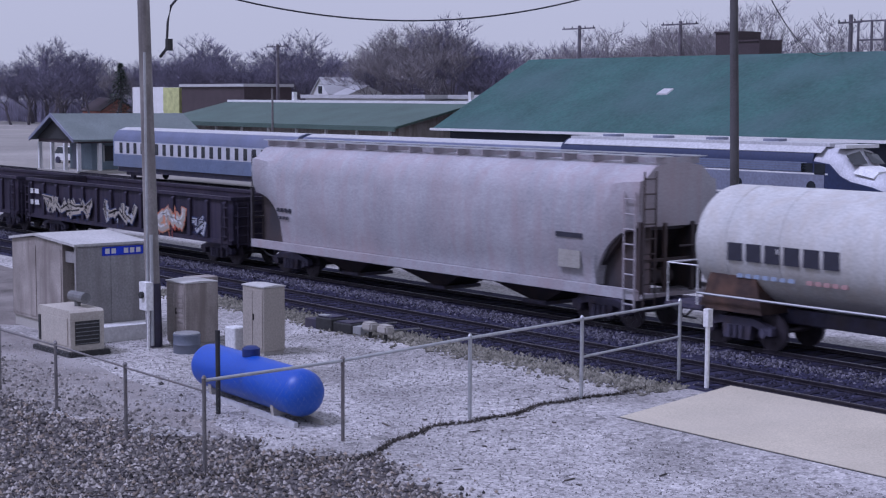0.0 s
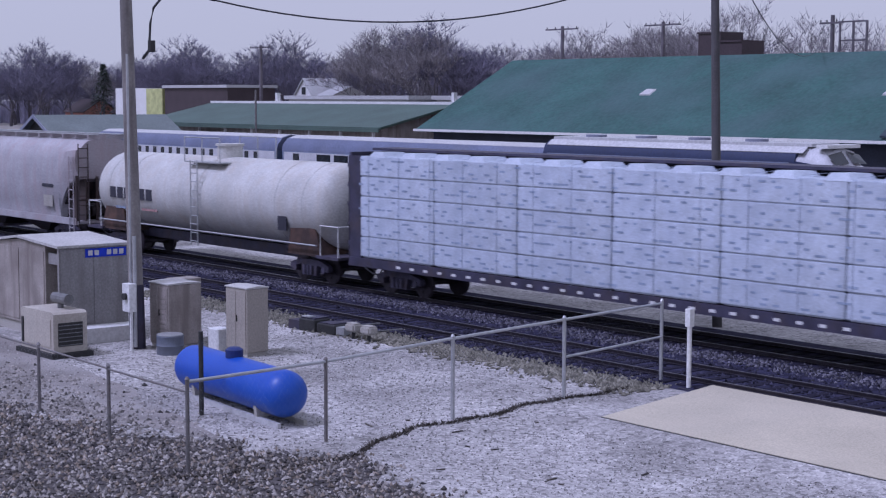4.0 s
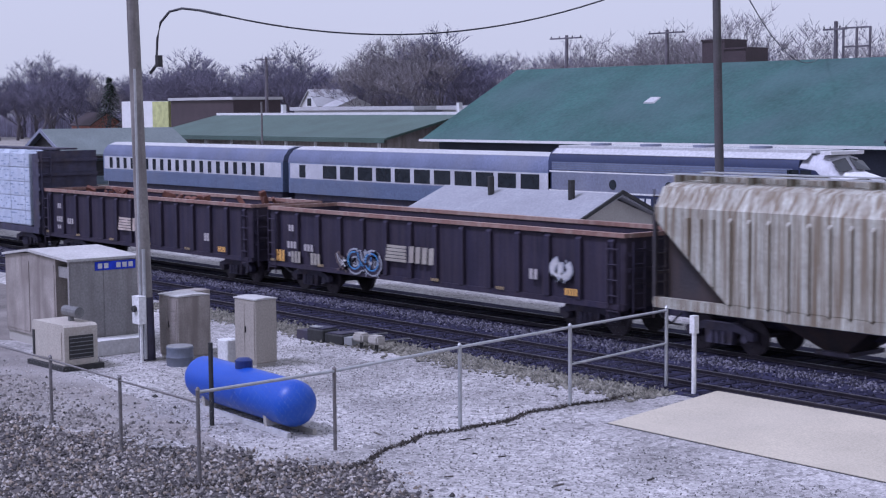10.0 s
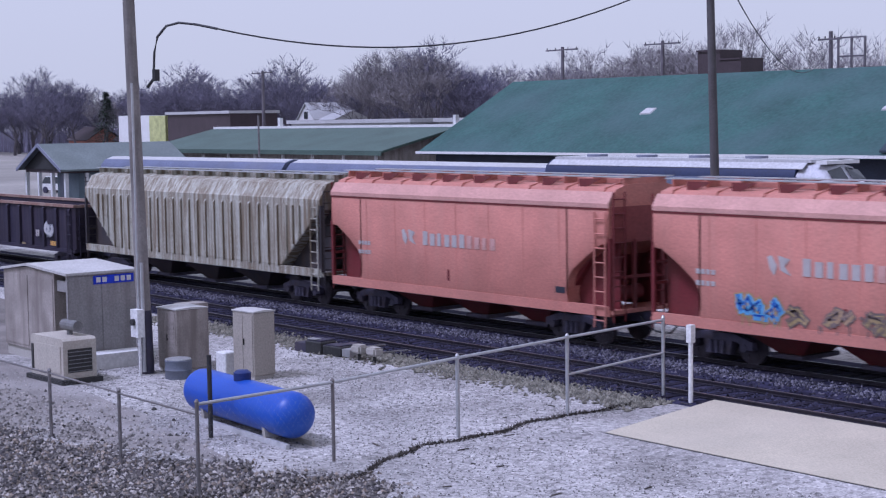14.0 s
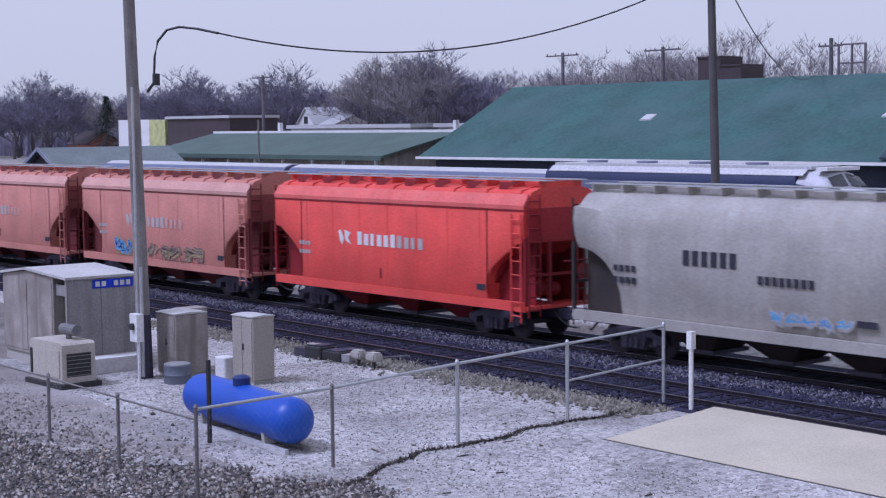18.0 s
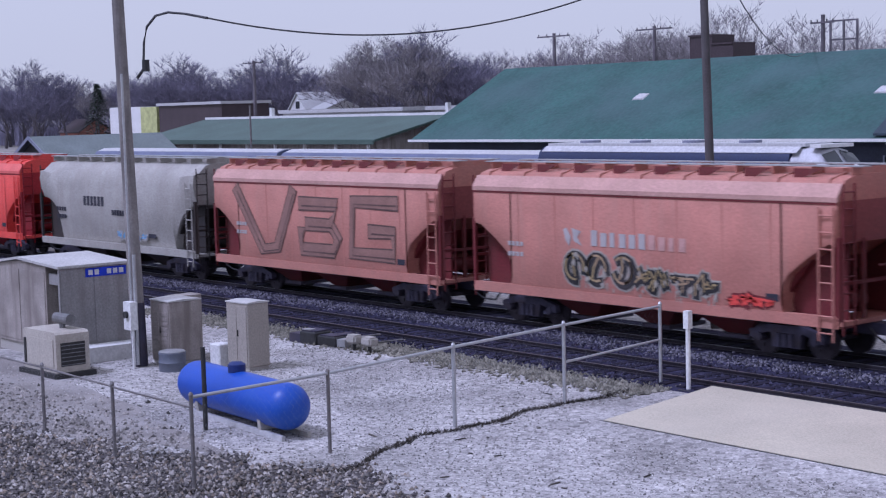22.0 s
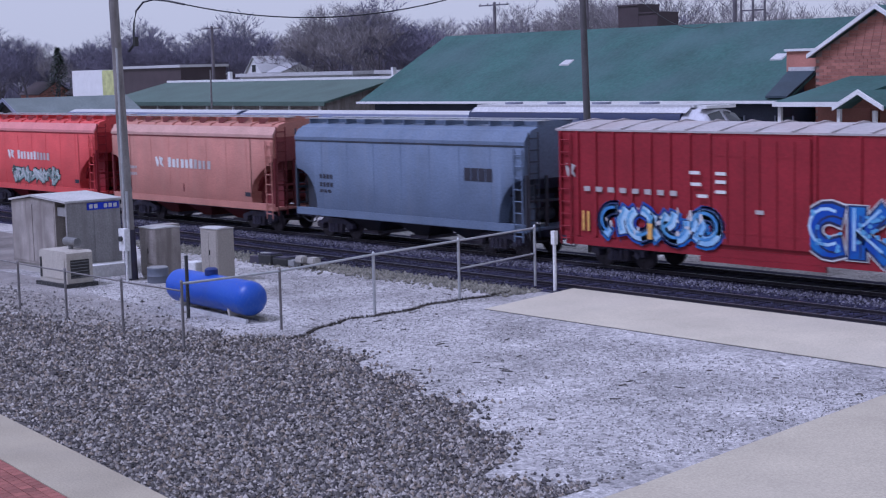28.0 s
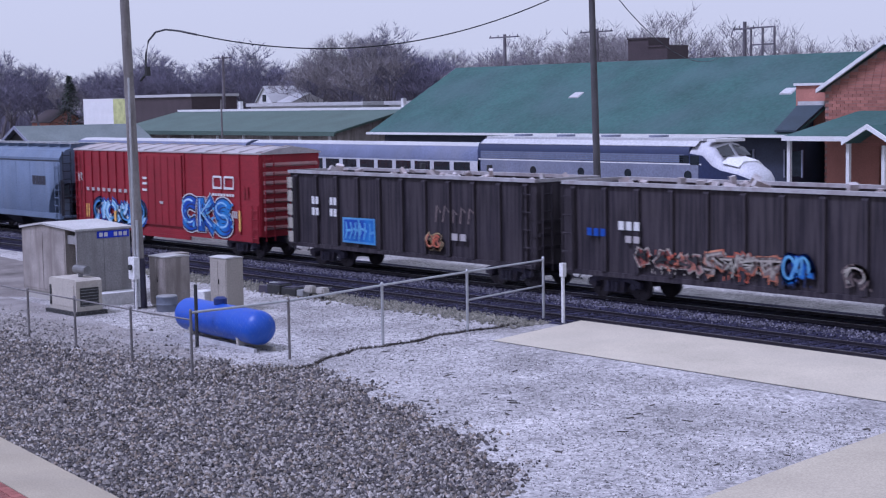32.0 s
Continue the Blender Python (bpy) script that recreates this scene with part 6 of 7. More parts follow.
def gondola_car(x0, length, mat, inner, label, top=2.75, floor_z=1.1, bottom=0.85, ribs=14, rim=None, load=None):
    car = thing("gondola_car", label, "gondola car", (x0, TRACK_Y, RAIL_Z), group="gondola cars of the train")
    for s in (-1, 1):
        boxes("side_wall", [(0, length, min(1.42 * s, 1.48 * s), max(1.42 * s, 1.48 * s), bottom, top)], mat, car)
    for x in (0, length - 0.08):
        bm = bmesh.new()
        box(bm, x, x + 0.08, -1.415, 1.415, floor_z - 0.2, top)
        wall = part("end_wall", bm, mat, car)
        a, b = (-0.07, -0.002) if x == 0 else (length + 0.002, length + 0.07)
        for z in (1.5, 1.95, 2.4):
            boxes("end_rib", [(a, b, -1.40, 1.40, z - 0.06, z + 0.06)], mat, wall)
    boxes("floor", [(0.08, length - 0.08, -1.415, 1.415, floor_z - 0.1, floor_z)], inner, car)
    bm = bmesh.new()
    for s in (-1, 1):
        box(bm, -0.02, length + 0.02, min(1.38 * s, 1.58 * s), max(1.38 * s, 1.58 * s), top, top + 0.12)
    for x in (-0.05, length - 0.09):
        box(bm, x, x + 0.14, -1.375, 1.375, top, top + 0.12)
    part("top_chord", bm, rim or mat, car, "worn rusty top chord" if rim else "")
    for s in (-1, 1):
        boxes("side_sill", [(0, length, min(1.485 * s, 1.57 * s), max(1.485 * s, 1.57 * s), bottom, bottom + 0.16)], mat, car)
        me = bmesh.new()
        ya, yb = (-1.60, -1.483) if s < 0 else (1.483, 1.60)
        prism_x(me, [(ya, bottom + 0.17), (yb, bottom + 0.17), (yb, top - 0.005), (ya, top - 0.12)] if s < 0 else [(ya, bottom + 0.17), (yb, bottom + 0.17), (yb, top - 0.12), (ya, top - 0.005)], -0.10, 0.10)
        rib = mesh_of("side_post", me, mat)
        for i in range(ribs):
            piece("side_post", rib, car, (0.5 + (length - 1.0) * i / (ribs - 1), 0, 0))
    ladder(car, 0.1, -1.66, 0.6, top - 0.1, "x", mat, 5)
    ladder(car, length - 0.55, -1.66, 0.6, top - 0.1, "x", mat, 5)
    ladder(car, length + 0.2, -1.4, 0.7, top - 0.1, "y", mat, 5)
    bm = bmesh.new()
    rod(bm, (length + 0.16, 0.6, top - 0.5), (length + 0.2, 0.6, top - 0.5), 0.27, 12)
    part("brake_wheel", bm, M_TRUCK, car)
    if load:
        rnd = random.Random(int(x0 * 7) + 3)
        bm = bmesh.new()
        for i in range(70):
            x, y = rnd.uniform(0.5, length - 0.5), rnd.uniform(-1.2, 1.2)
            r = rnd.uniform(0.12, 0.38)
            h = rnd.uniform(top - 0.5, top + 0.12)
            m = pose(x, y, h, rnd.uniform(0, 90), rnd.uniform(0, 90), rnd.uniform(0, 180))
            v = bmesh.ops.create_cube(bm, size=r, matrix=m @ Matrix.Diagonal((rnd.uniform(.5, 2.5), rnd.uniform(.4, 1), rnd.uniform(.3, 1), 1)))
        tagged(part("scrap_load", bm, load, car, "scrap lying in the car"), kind="stuff")
        boxes("load_heap", [(0.3, length - 0.3, -1.38, 1.38, floor_z + 0.004, top - 0.35)], inner, car)
    running_gear(car, length)
    return car


def tank_car(x0, length, mat, label):
    car = thing("tank_car", label, "tank car", (x0, TRACK_Y, RAIL_Z))
    r, zc = 1.52, 2.62
    bm = bmesh.new()
    full = [(0.35 + 0.75 * (1 - math.cos(math.pi / 2 * k / 7)), max(0.04, r * math.sin(math.pi / 2 * k / 7))) for k in range(8)]
    full = full + [(length - x, rr) for x, rr in reversed(full)]
    loft(bm, [ring((x, 0, zc), (1, 0, 0), rr, 40) for x, rr in full])
    part("tank", bm, mat, car, smooth=True)
    for x in (1.9, 3.6, length / 2, length - 3.6, length - 1.9):
        bm = bmesh.new()
        loft(bm, [ring((x - 0.03, 0, zc), (1, 0, 0), r + 0.012, 40), ring((x + 0.03, 0, zc), (1, 0, 0), r + 0.012, 40)])
        part("weld_band", bm, mat, car, smooth=True)
    bm = bmesh.new()
    rod(bm, (length / 2, 0, zc + r - 0.1), (length / 2, 0, zc + r + 0.42), 0.5, 18)
    rod(bm, (length / 2, 0, zc + r + 0.42), (length / 2, 0, zc + r + 0.50), 0.56, 18)
    part("dome", bm, mat, car)
    bm = bmesh.new()
    x = length / 2
    for s in (-1, 1):
        box(bm, x - 1.3, x + 1.3, min(0.75 * s, 1.25 * s), max(0.75 * s, 1.25 * s), zc + r - 0.22, zc + r - 0.17)
        for k in (-1.3, 0, 1.3):
            rod(bm, (x + k, 1.25 * s, zc + r - 0.2), (x + k, 1.25 * s, zc + r + 0.75), 0.025, 6)
        rod(bm, (x - 1.3, 1.25 * s, zc + r + 0.75), (x + 1.3, 1.25 * s, zc + r + 0.75), 0.025, 6)
    part("dome_platform", bm, M_GALV, car)
    ladder(car, x - 0.25, -1.62, 0.8, zc + r - 0.1, "x", M_GALV, 10, 0.5)
    for s, xe in ((1, 0.0), (-1, length)):
        # saddle made large and dark: rust plus painted shading under the tank
        bm = bmesh.new()
        prism_y(bm, [(xe + 0.9 * s, 0.95), (xe + 3.0 * s, 0.95), (xe + 2.8 * s, 1.85), (xe + 1.3 * s, 1.95)], -1.34, 1.34)
        part("saddle", bm, M_RUSTSADDLE, car, "rusty tank saddle darkened for its shading")
        bm = bmesh.new()
        box(bm, min(xe - 0.2 * s, xe + 1.1 * s), max(xe - 0.2 * s, xe + 1.1 * s), -1.45, 1.45, 0.92, 1.02)
        part("end_platform", bm, M_TRUCK, car)
        bm = bmesh.new()
        for y in (-1.4, 1.4):
            pipe(bm, [(xe + 0.9 * s, y, 1.0), (xe + 0.9 * s, y, 2.05), (xe - 0.15 * s, y, 2.05), (xe - 0.15 * s, y, 1.0)], 0.028)
        pipe(bm, [(xe - 0.15 * s, -1.4, 2.05), (xe - 0.15 * s, 1.4, 2.05)], 0.028)
        part("handrail", bm, M_WHITEPAINT, car)
    boxes("center_sill", [(0.9, length - 0.9, -0.3, 0.3, 0.70, 1.05)], M_BLACK, car)
    bm = bmesh.new()
    pipe(bm, [(1.0, -1.5, 1.35), (length - 1.0, -1.5, 1.35)], 0.035)
    part("side_rail", bm, M_GALV, car)
    running_gear(car, length, 2.0)
    bm = bmesh.new()
    rod(bm, (length - 4.6, -0.2, 1.02), (length - 3.4, -0.2, 1.02), 0.2, 12)
    part("air_tank", bm, M_TRUCK, car)
    return car


def lumber_car(x0, length, label):
    car = thing("centerbeam_flatcar", label, "flatcar", (x0, TRACK_Y, RAIL_Z))
    z0 = 1.15
    boxes("deck", [(-0.6, length + 0.9, -1.5, 1.5, 0.86, z0)], M_BLACK, car)
    for xe, s in ((-0.6, 1), (length + 0.9, -1)):
        bm = bmesh.new()
        box(bm, min(xe, xe + 0.12 * s), max(xe, xe + 0.12 * s), -1.45, 1.45, z0, 4.62)
        bh = part("bulkhead", bm, M_BLACK, car)
        for z in (1.6, 2.25, 2.9, 3.55, 4.2):
            boxes("bulkhead_rib", [(min(xe - 0.12 * s, xe - 0.002 * s), max(xe - 0.12 * s, xe - 0.002 * s), -1.45, 1.45, z - 0.07, z + 0.07)], M_BLACK, bh)
        for y in (-1.38, 0, 1.38):
            boxes("bulkhead_brace", [(min(xe + 0.122 * s, xe + 0.62 * s), max(xe + 0.122 * s, xe + 0.62 * s), y - 0.07, y + 0.07, z0, 4.5)], M_BLACK, bh)
        ladder(car, xe - 0.16 * s, -1.35, 0.8, 4.5, "y", M_BLACK, 10)
    bm = bmesh.new()
    box(bm, 0, length, -0.08, 0.08, 4.35, 4.66)
    box(bm, -0.6, length + 0.9, -0.5, 0.5, 4.66, 4.74)
    for i in range(14):
        x = 0.4 + (length - 0.8) * i / 13
        box(bm, x - 0.08, x + 0.08, -0.07, 0.07, z0, 4.35)
    part("center_beam", bm, M_BLACK, car)
    # wrapped lumber packs: two sides, five tiers, six along
    tiers, along = 5, 6
    h = (4.52 - z0 - 0.05) / tiers
    w = length / along
    bm = bmesh.new()
    box(bm, 0.01, w - 0.01, -0.66, 0.66, 0.012, h - 0.006)
    bmesh.ops.bevel(bm, geom=bm.edges[:], offset=0.025, segments=2, affect="EDGES")
    pack = mesh_of("lumber_pack", bm, M_WRAP, True)
    bm = bmesh.new()
    box(bm, 0.15, w - 0.15, -0.63, 0.63, -0.012, 0.013)
    dunnage = mesh_of("dunnage", bm, M_DUNNAGE)
    rnd = random.Random(11)
    for s in (-1, 1):
        for i in range(along):
            for j in range(tiers):
                p = piece("lumber_pack", pack, car, (i * w, s * (0.80 + rnd.uniform(0, 0.02)), z0 + 0.04 + j * h))
                piece("dunnage", dunnage, p, (0, 0, 0))
                if s < 0:
                    lm = bmesh.new()
                    for k in range(16):
                        a = w * (k + 0.5) / 16 + rnd.uniform(-0.1, 0.1)
                        b = h * rnd.choice((0.2, 0.4, 0.6, 0.8))
                        c = rnd.uniform(0.05, 0.15)
                        box(lm, a - c, a + c, -0.667, -0.655, b - 0.03, b + 0.03)
                    tagged(part("printed_mark", lm, M_PRINT, p), kind="stuff")
    me = bmesh.new()
    pipe(me, [(0, -1.49, z0 - 0.1), (0, -1.495, 4.50), (0, -1.40, 4.56), (0, -0.1, 4.60)], 0.007, 5)
    strap = mesh_of("cable_strap", me, M_STRAP)
    for i in range(15):
        piece("cable_strap", strap, car, (0.5 + (length - 1.0) * i / 14, 0, 0))
    me = bmesh.new()
    loft(me, [[(-0.42, -1.47, 4.47), (0.42, -1.47, 4.47), (0.42, -0.5, 4.52), (-0.42, -0.5, 4.52)], [(-0.25, -1.38, 4.66), (0.25, -1.38, 4.66), (0.25, -0.5, 4.64), (-0.25, -0.5, 4.64)]])
    tuft = mesh_of("wrap_fold", me, M_WRAP)
    for i in range(14):
        piece("wrap_fold", tuft, car, (0.9 + (length - 1.8) * i / 13, 0, 0))
    running_gear(car, length + 0.3, 1.6)
    return car


def box_car(x0, length, mat, label):
    car = thing("boxcar", label, "boxcar", (x0, TRACK_Y, RAIL_Z))
    top = 4.45
    boxes("side_wall", [(0, length, -1.52, -1.44, 0.98, top), (0, length, 1.44, 1.52, 0.98, top)], mat, car)
    for x, nm in ((0, 0), (length - 0.08, 1)):
        bm = bmesh.new()
        box(bm, x, x + 0.08, -1.438, 1.438, 0.98, top + 0.1)
        part("end_wall", bm, mat, car)
    me = bmesh.new()
    prism_y(me, [(0, -0.09), (0.11, -0.03), (0.11, 0.03), (0, 0.09)], -1.38, 1.38)
    rib = mesh_of("end_rib", me, M_ENDRIB)
    for k in range(8):
        piece("end_rib", rib, car, (length, 0, 1.35 + 0.38 * k))
    bm = bmesh.new()
    prism_x(bm, [(-1.56, top), (-1.56, top + 0.06), (-0.7, top + 0.24), (0, top + 0.30), (0.7, top + 0.24), (1.56, top + 0.06), (1.56, top)], -0.1, length + 0.1)
    part("roof", bm, M_BOXROOF, car, "pale weathered metal roof")
    me = bmesh.new()
    prism_x(me, [(-1.57, top + 0.07), (-0.7, top + 0.25), (0, top + 0.31), (0.7, top + 0.25), (1.57, top + 0.07), (1.57, top + 0.11), (0, top + 0.36), (-1.57, top + 0.11)], -0.04, 0.04)
    seam = mesh_of("roof_seam", me, M_BOXROOF)
    for i in range(13):
        piece("roof_seam", seam, car, (0.2 + (length - 0.4) * i / 12, 0, 0))
    me = bmesh.new()
    prism_x(me, [(-1.52, 1.0), (-1.575, 1.04), (-1.575, top - 0.04), (-1.52, top)], -0.05, 0.05)
    post = mesh_of("side_post", me, mat)
    dl, dr = length * 0.40, length * 0.62
    for i in range(9):
        piece("side_post", post, car, (0.1 + (dl - 0.2) * i / 8, 0, 0))
    for i in range(5):
        piece("side_post", post, car, (dr + 0.15 + (length - dr - 0.25) * i / 4, 0, 0))
    for a, b in ((dl, (dl + dr) / 2), ((dl + dr) / 2 + 0.02, dr)):
        bm = bmesh.new()
        box(bm, a + 0.02, b, -1.60, -1.525, 1.12, top - 0.12)
        door = part("door", bm, mat, car)
        for z in (1.5, 3.8):
            boxes("door_rib", [(a + 0.08, b - 0.06, -1.61, -1.602, z - 0.03, z + 0.03)], mat, door)
        bm = bmesh.new()
        for k in (0.35, 0.7):
            rod(bm, (a + (b - a) * k, -1.625, 1.15), (a + (b - a) * k, -1.625, top - 0.2), 0.014, 6)
        part("lock_rod", bm, mat, door)
    boxes("side_sill", [(0.3, length - 0.3, -1.54, -1.46, 0.72, 0.975), (dl - 0.5, dr + 0.5, -1.545, -1.465, 0.55, 0.715)], mat, car)
    ladder(car, length - 0.6, -1.6, 0.7, 2.3, "x", mat, 4)
    ladder(car, 0.15, -1.6, 0.7, top - 0.1, "x", mat, 9)
    ladder(car, length + 0.16, -1.4, 0.8, top, "y", mat, 9)
    running_gear(car, length, 2.2)
    return car


TRACK_Y, RAIL_Z = 32.5, 0.2
M_WRAP = material("pale_lumber_wrap", (0.52, 0.57, 0.66), 0.5, var=0.14, scale=2.0, dirt=(0.34, 0.39, 0.50), dirt_amount=0.5, bump=0.25, bump_scale=5, per_object=0.06)
M_PRINT = material("faint_wrap_print", (0.30, 0.36, 0.48), 0.6, scale=4, bump=0)
M_DUNNAGE = material("pale_dunnage", (0.42, 0.45, 0.53), 0.8, scale=3)
M_STRAP = material("grey_strap", (0.36, 0.40, 0.50), 0.6, scale=3, bump=0)
M_ENDRIB = material("chalky_red_rib", (0.42, 0.27, 0.26), 0.7, var=0.2, scale=2, dirt=(0.35, 0.07, 0.06), dirt_amount=0.6)
M_BOXROOF = material("weathered_roof_sheet", (0.44, 0.41, 0.41), 0.55, 0.2, var=0.1, scale=0.8, dirt=(0.42, 0.30, 0.27), dirt_amount=0.5)
P_GREY = car_paint("grey_hopper_paint", (0.40, 0.392, 0.415), 0.42, dirt=(0.34, 0.25, 0.245))
# each DK paint is a darkened copy holding the shade of the car's recesses
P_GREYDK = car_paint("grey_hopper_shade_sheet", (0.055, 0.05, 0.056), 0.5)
P_WHITE = car_paint("white_tank_paint", (0.54, 0.54, 0.52), 0.36, dirt=(0.38, 0.32, 0.25))
P_GON = material("black_gondola_paint", (0.028, 0.024, 0.045), rough=0.7, var=0.25, scale=0.8, dirt=(0.070, 0.052, 0.062), dirt_amount=0.2, streak=0.3, streak_fine=2.0, bump=0.06, fine=18, spec=0.25)
P_GONRIM = car_paint("rusty_rim_paint", (0.26, 0.15, 0.12), 0.5, dirt=(0.40, 0.33, 0.28))
P_RUSTIN = material("rusty_interior", (0.12, 0.05, 0.035), 0.9, var=0.4, scale=3, dirt=(0.28, 0.13, 0.09), dirt_amount=0.5)
P_RIB = material("pale_grey_ribbed_paint", (0.50, 0.50, 0.43), rough=0.6, var=0.15, scale=1.1, dirt=(0.155, 0.115, 0.07), dirt_amount=0.4, streak=0.9, streak_fine=4.5, bump=0.06, fine=12, spec=0.25)
P_ORANGE = car_paint("salmon_orange_paint", (0.55, 0.225, 0.175), 0.2, dirt=(0.42, 0.23, 0.18))
P_ORANGEDK = car_paint("orange_shade_sheet", (0.17, 0.030, 0.034), 0.3)
P_ORANGE2 = car_paint("dusty_orange_paint", (0.50, 0.215, 0.165), 0.28, dirt=(0.38, 0.22, 0.17))
P_RED = car_paint("bright_red_paint", (0.74, 0.085, 0.065), 0.14, dirt=(0.58, 0.15, 0.12))
P_REDDK = car_paint("red_shade_sheet", (0.26, 0.018, 0.026), 0.2)
P_REDEND = car_paint("crimson_shaded_end", (0.40, 0.03, 0.035), 0.2, dirt=(0.25, 0.04, 0.04))
P_ORANGEEND = car_paint("dull_maroon_shaded_end", (0.27, 0.075, 0.07), 0.25, dirt=(0.18, 0.06, 0.05))
P_PINKRED = car_paint("faded_red_paint", (0.64, 0.085, 0.08), 0.16, dirt=(0.56, 0.13, 0.11))
P_CREAM = car_paint("cream_grey_paint", (0.40, 0.385, 0.35), 0.3, dirt=(0.24, 0.205, 0.17))
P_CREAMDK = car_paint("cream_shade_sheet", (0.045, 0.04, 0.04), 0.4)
P_BLUEGREY = car_paint("blue_grey_paint", (0.145, 0.19, 0.275), 0.2, dirt=(0.19, 0.21, 0.24))
P_BLUEGREYDK = car_paint("blue_grey_shade_sheet", (0.04, 0.05, 0.07), 0.3)
P_BOX = car_paint("oxide_red_paint", (0.27, 0.02, 0.03), 0.22, dirt=(0.18, 0.02, 0.025))
P_GON2 = material("dark_brown_gondola_paint", (0.021, 0.017, 0.024), rough=0.75, var=0.3, scale=0.9, dirt=(0.095, 0.080, 0.086), dirt_amount=0.10, streak=0.42, streak_fine=3.0, bump=0.08, fine=14, spec=0.25)

P_CHORD = {"grey_hopper_paint": car_paint("rust_pink_chord", (0.47, 0.31, 0.30), 0.3, dirt=(0.38, 0.22, 0.2)), "salmon_orange_paint": car_paint("dusty_salmon_chord", (0.60, 0.33, 0.28), 0.3, dirt=(0.45, 0.25, 0.2)), "dusty_orange_paint": car_paint("dusty_orange_chord", (0.56, 0.33, 0.28), 0.35, dirt=(0.42, 0.26, 0.2)),
           "bright_red_paint": car_paint("dusty_red_chord", (0.72, 0.14, 0.12), 0.2, dirt=(0.6, 0.25, 0.2)), "faded_red_paint": car_paint("chalky_red_chord", (0.64, 0.24, 0.23), 0.3, dirt=(0.56, 0.2, 0.17))}
M_DEBRIS = material("pale_debris", (0.50, 0.47, 0.47), 0.9, var=0.3, scale=3, dirt=(0.3, 0.2, 0.16), dirt_amount=0.5, island=0.4)
P_PALERIM = car_paint("chalky_rim_paint", (0.42, 0.41, 0.42), 0.5, dirt=(0.16, 0.12, 0.11))

S_CREAM = spray("cream_spray", (0.40, 0.37, 0.31), (0.28, 0.24, 0.21))
S_PALEGREY = spray("pale_grey_spray", (0.42, 0.43, 0.47), (0.30, 0.32, 0.36))
M_FADED = material("faded_white_marking", (0.46, 0.43, 0.42), 0.7, var=0.1, scale=3, dirt=(0.30, 0.24, 0.22), dirt_amount=0.6, bump=0)
M_EMBLEM = material("tan_white_emblem", (0.52, 0.44, 0.38), 0.7, scale=3, dirt=(0.30, 0.22, 0.18), dirt_amount=0.5, bump=0)
M_PALEPINK = material("pinkish_marking", (0.55, 0.32, 0.28), 0.7, scale=3, bump=0)
M_YELLOWDIM = material("dull_reflector", (0.34, 0.26, 0.14), 0.6, scale=5, bump=0)

M_RUSTSADDLE = material("shaded_rusty_saddle_steel", (0.055, 0.035, 0.03), 0.8, var=0.3, scale=3, dirt=(0.20, 0.11, 0.07), dirt_amount=0.5)
CARS = []

# ---- the train, from its leading car to the last one in view (far ends as they stand at the start) ----
def emblem(car, x, z, w, h, mat, y=-1.56):
    """A plain two-leaf device."""
    flat_shapes(car, "emblem", mat, [[(x, z + h * .9), (x + w * .18, z + h), (x + w * .42, z + h * .5), (x + w * .3, z), (x + w * .12, z + h * .3)],
                                     [(x + w * .45, z + h), (x + w * .95, z + h * .85), (x + w * .7, z + h * .45), (x + w, z + h * .05), (x + w * .55, z + h * .3)]], y - 0.006)


def stripes(car, x, z, w, h, mat, y=-1.61):
    """A block of level stripes beside two hollow blocks."""
    bm = bmesh.new()
    for k in range(5):
        box(bm, x + 0.03 * k, x + w * 0.45, y - 0.006, y + 0.002, z + h * k / 5, z + h * (k + 0.78) / 5)
    part("emblem", bm, mat, car)
    for k in range(4):
        a = x + w * (0.50 + 0.135 * k)
        flat_shapes(car, "emblem", mat, [[(a, z), (a + w * 0.10, z + h * 0.04), (a + w * 0.115, z + h), (a + w * 0.015, z + h * 0.96)]], y - 0.006)


def hopper_rows():
    """Covered hoppers seven to fifteen: far end, paint, label, what is sprayed or lettered on them."""
    return [
        (71.0, P_ORANGE, "salmon orange covered hopper car with faint white lettering", ""),
        (85.9, P_ORANGE, "salmon orange covered hopper car with olive and blue graffiti", "olive"),
        (101.0, P_RED, "bright red covered hopper car with white lettering", ""),
        (116.3, P_CREAM, "cream grey smooth-sided covered hopper car with dark lettering", "cream"),
        (131.1, P_ORANGE2, "dusty orange covered hopper car with huge grey graffiti letters", "letters"),
        (146.0, P_ORANGE2, "dusty orange covered hopper car with black and tan graffiti", "black"),
        (160.9, P_PINKRED, "faded red covered hopper car with dark green graffiti", "green"),
        (175.8, P_ORANGE2, "salmon orange covered hopper car with a white emblem", ""),
        (190.6, P_BLUEGREY, "blue grey flat-sided covered hopper car with dark lettering", "blue"),
    ]


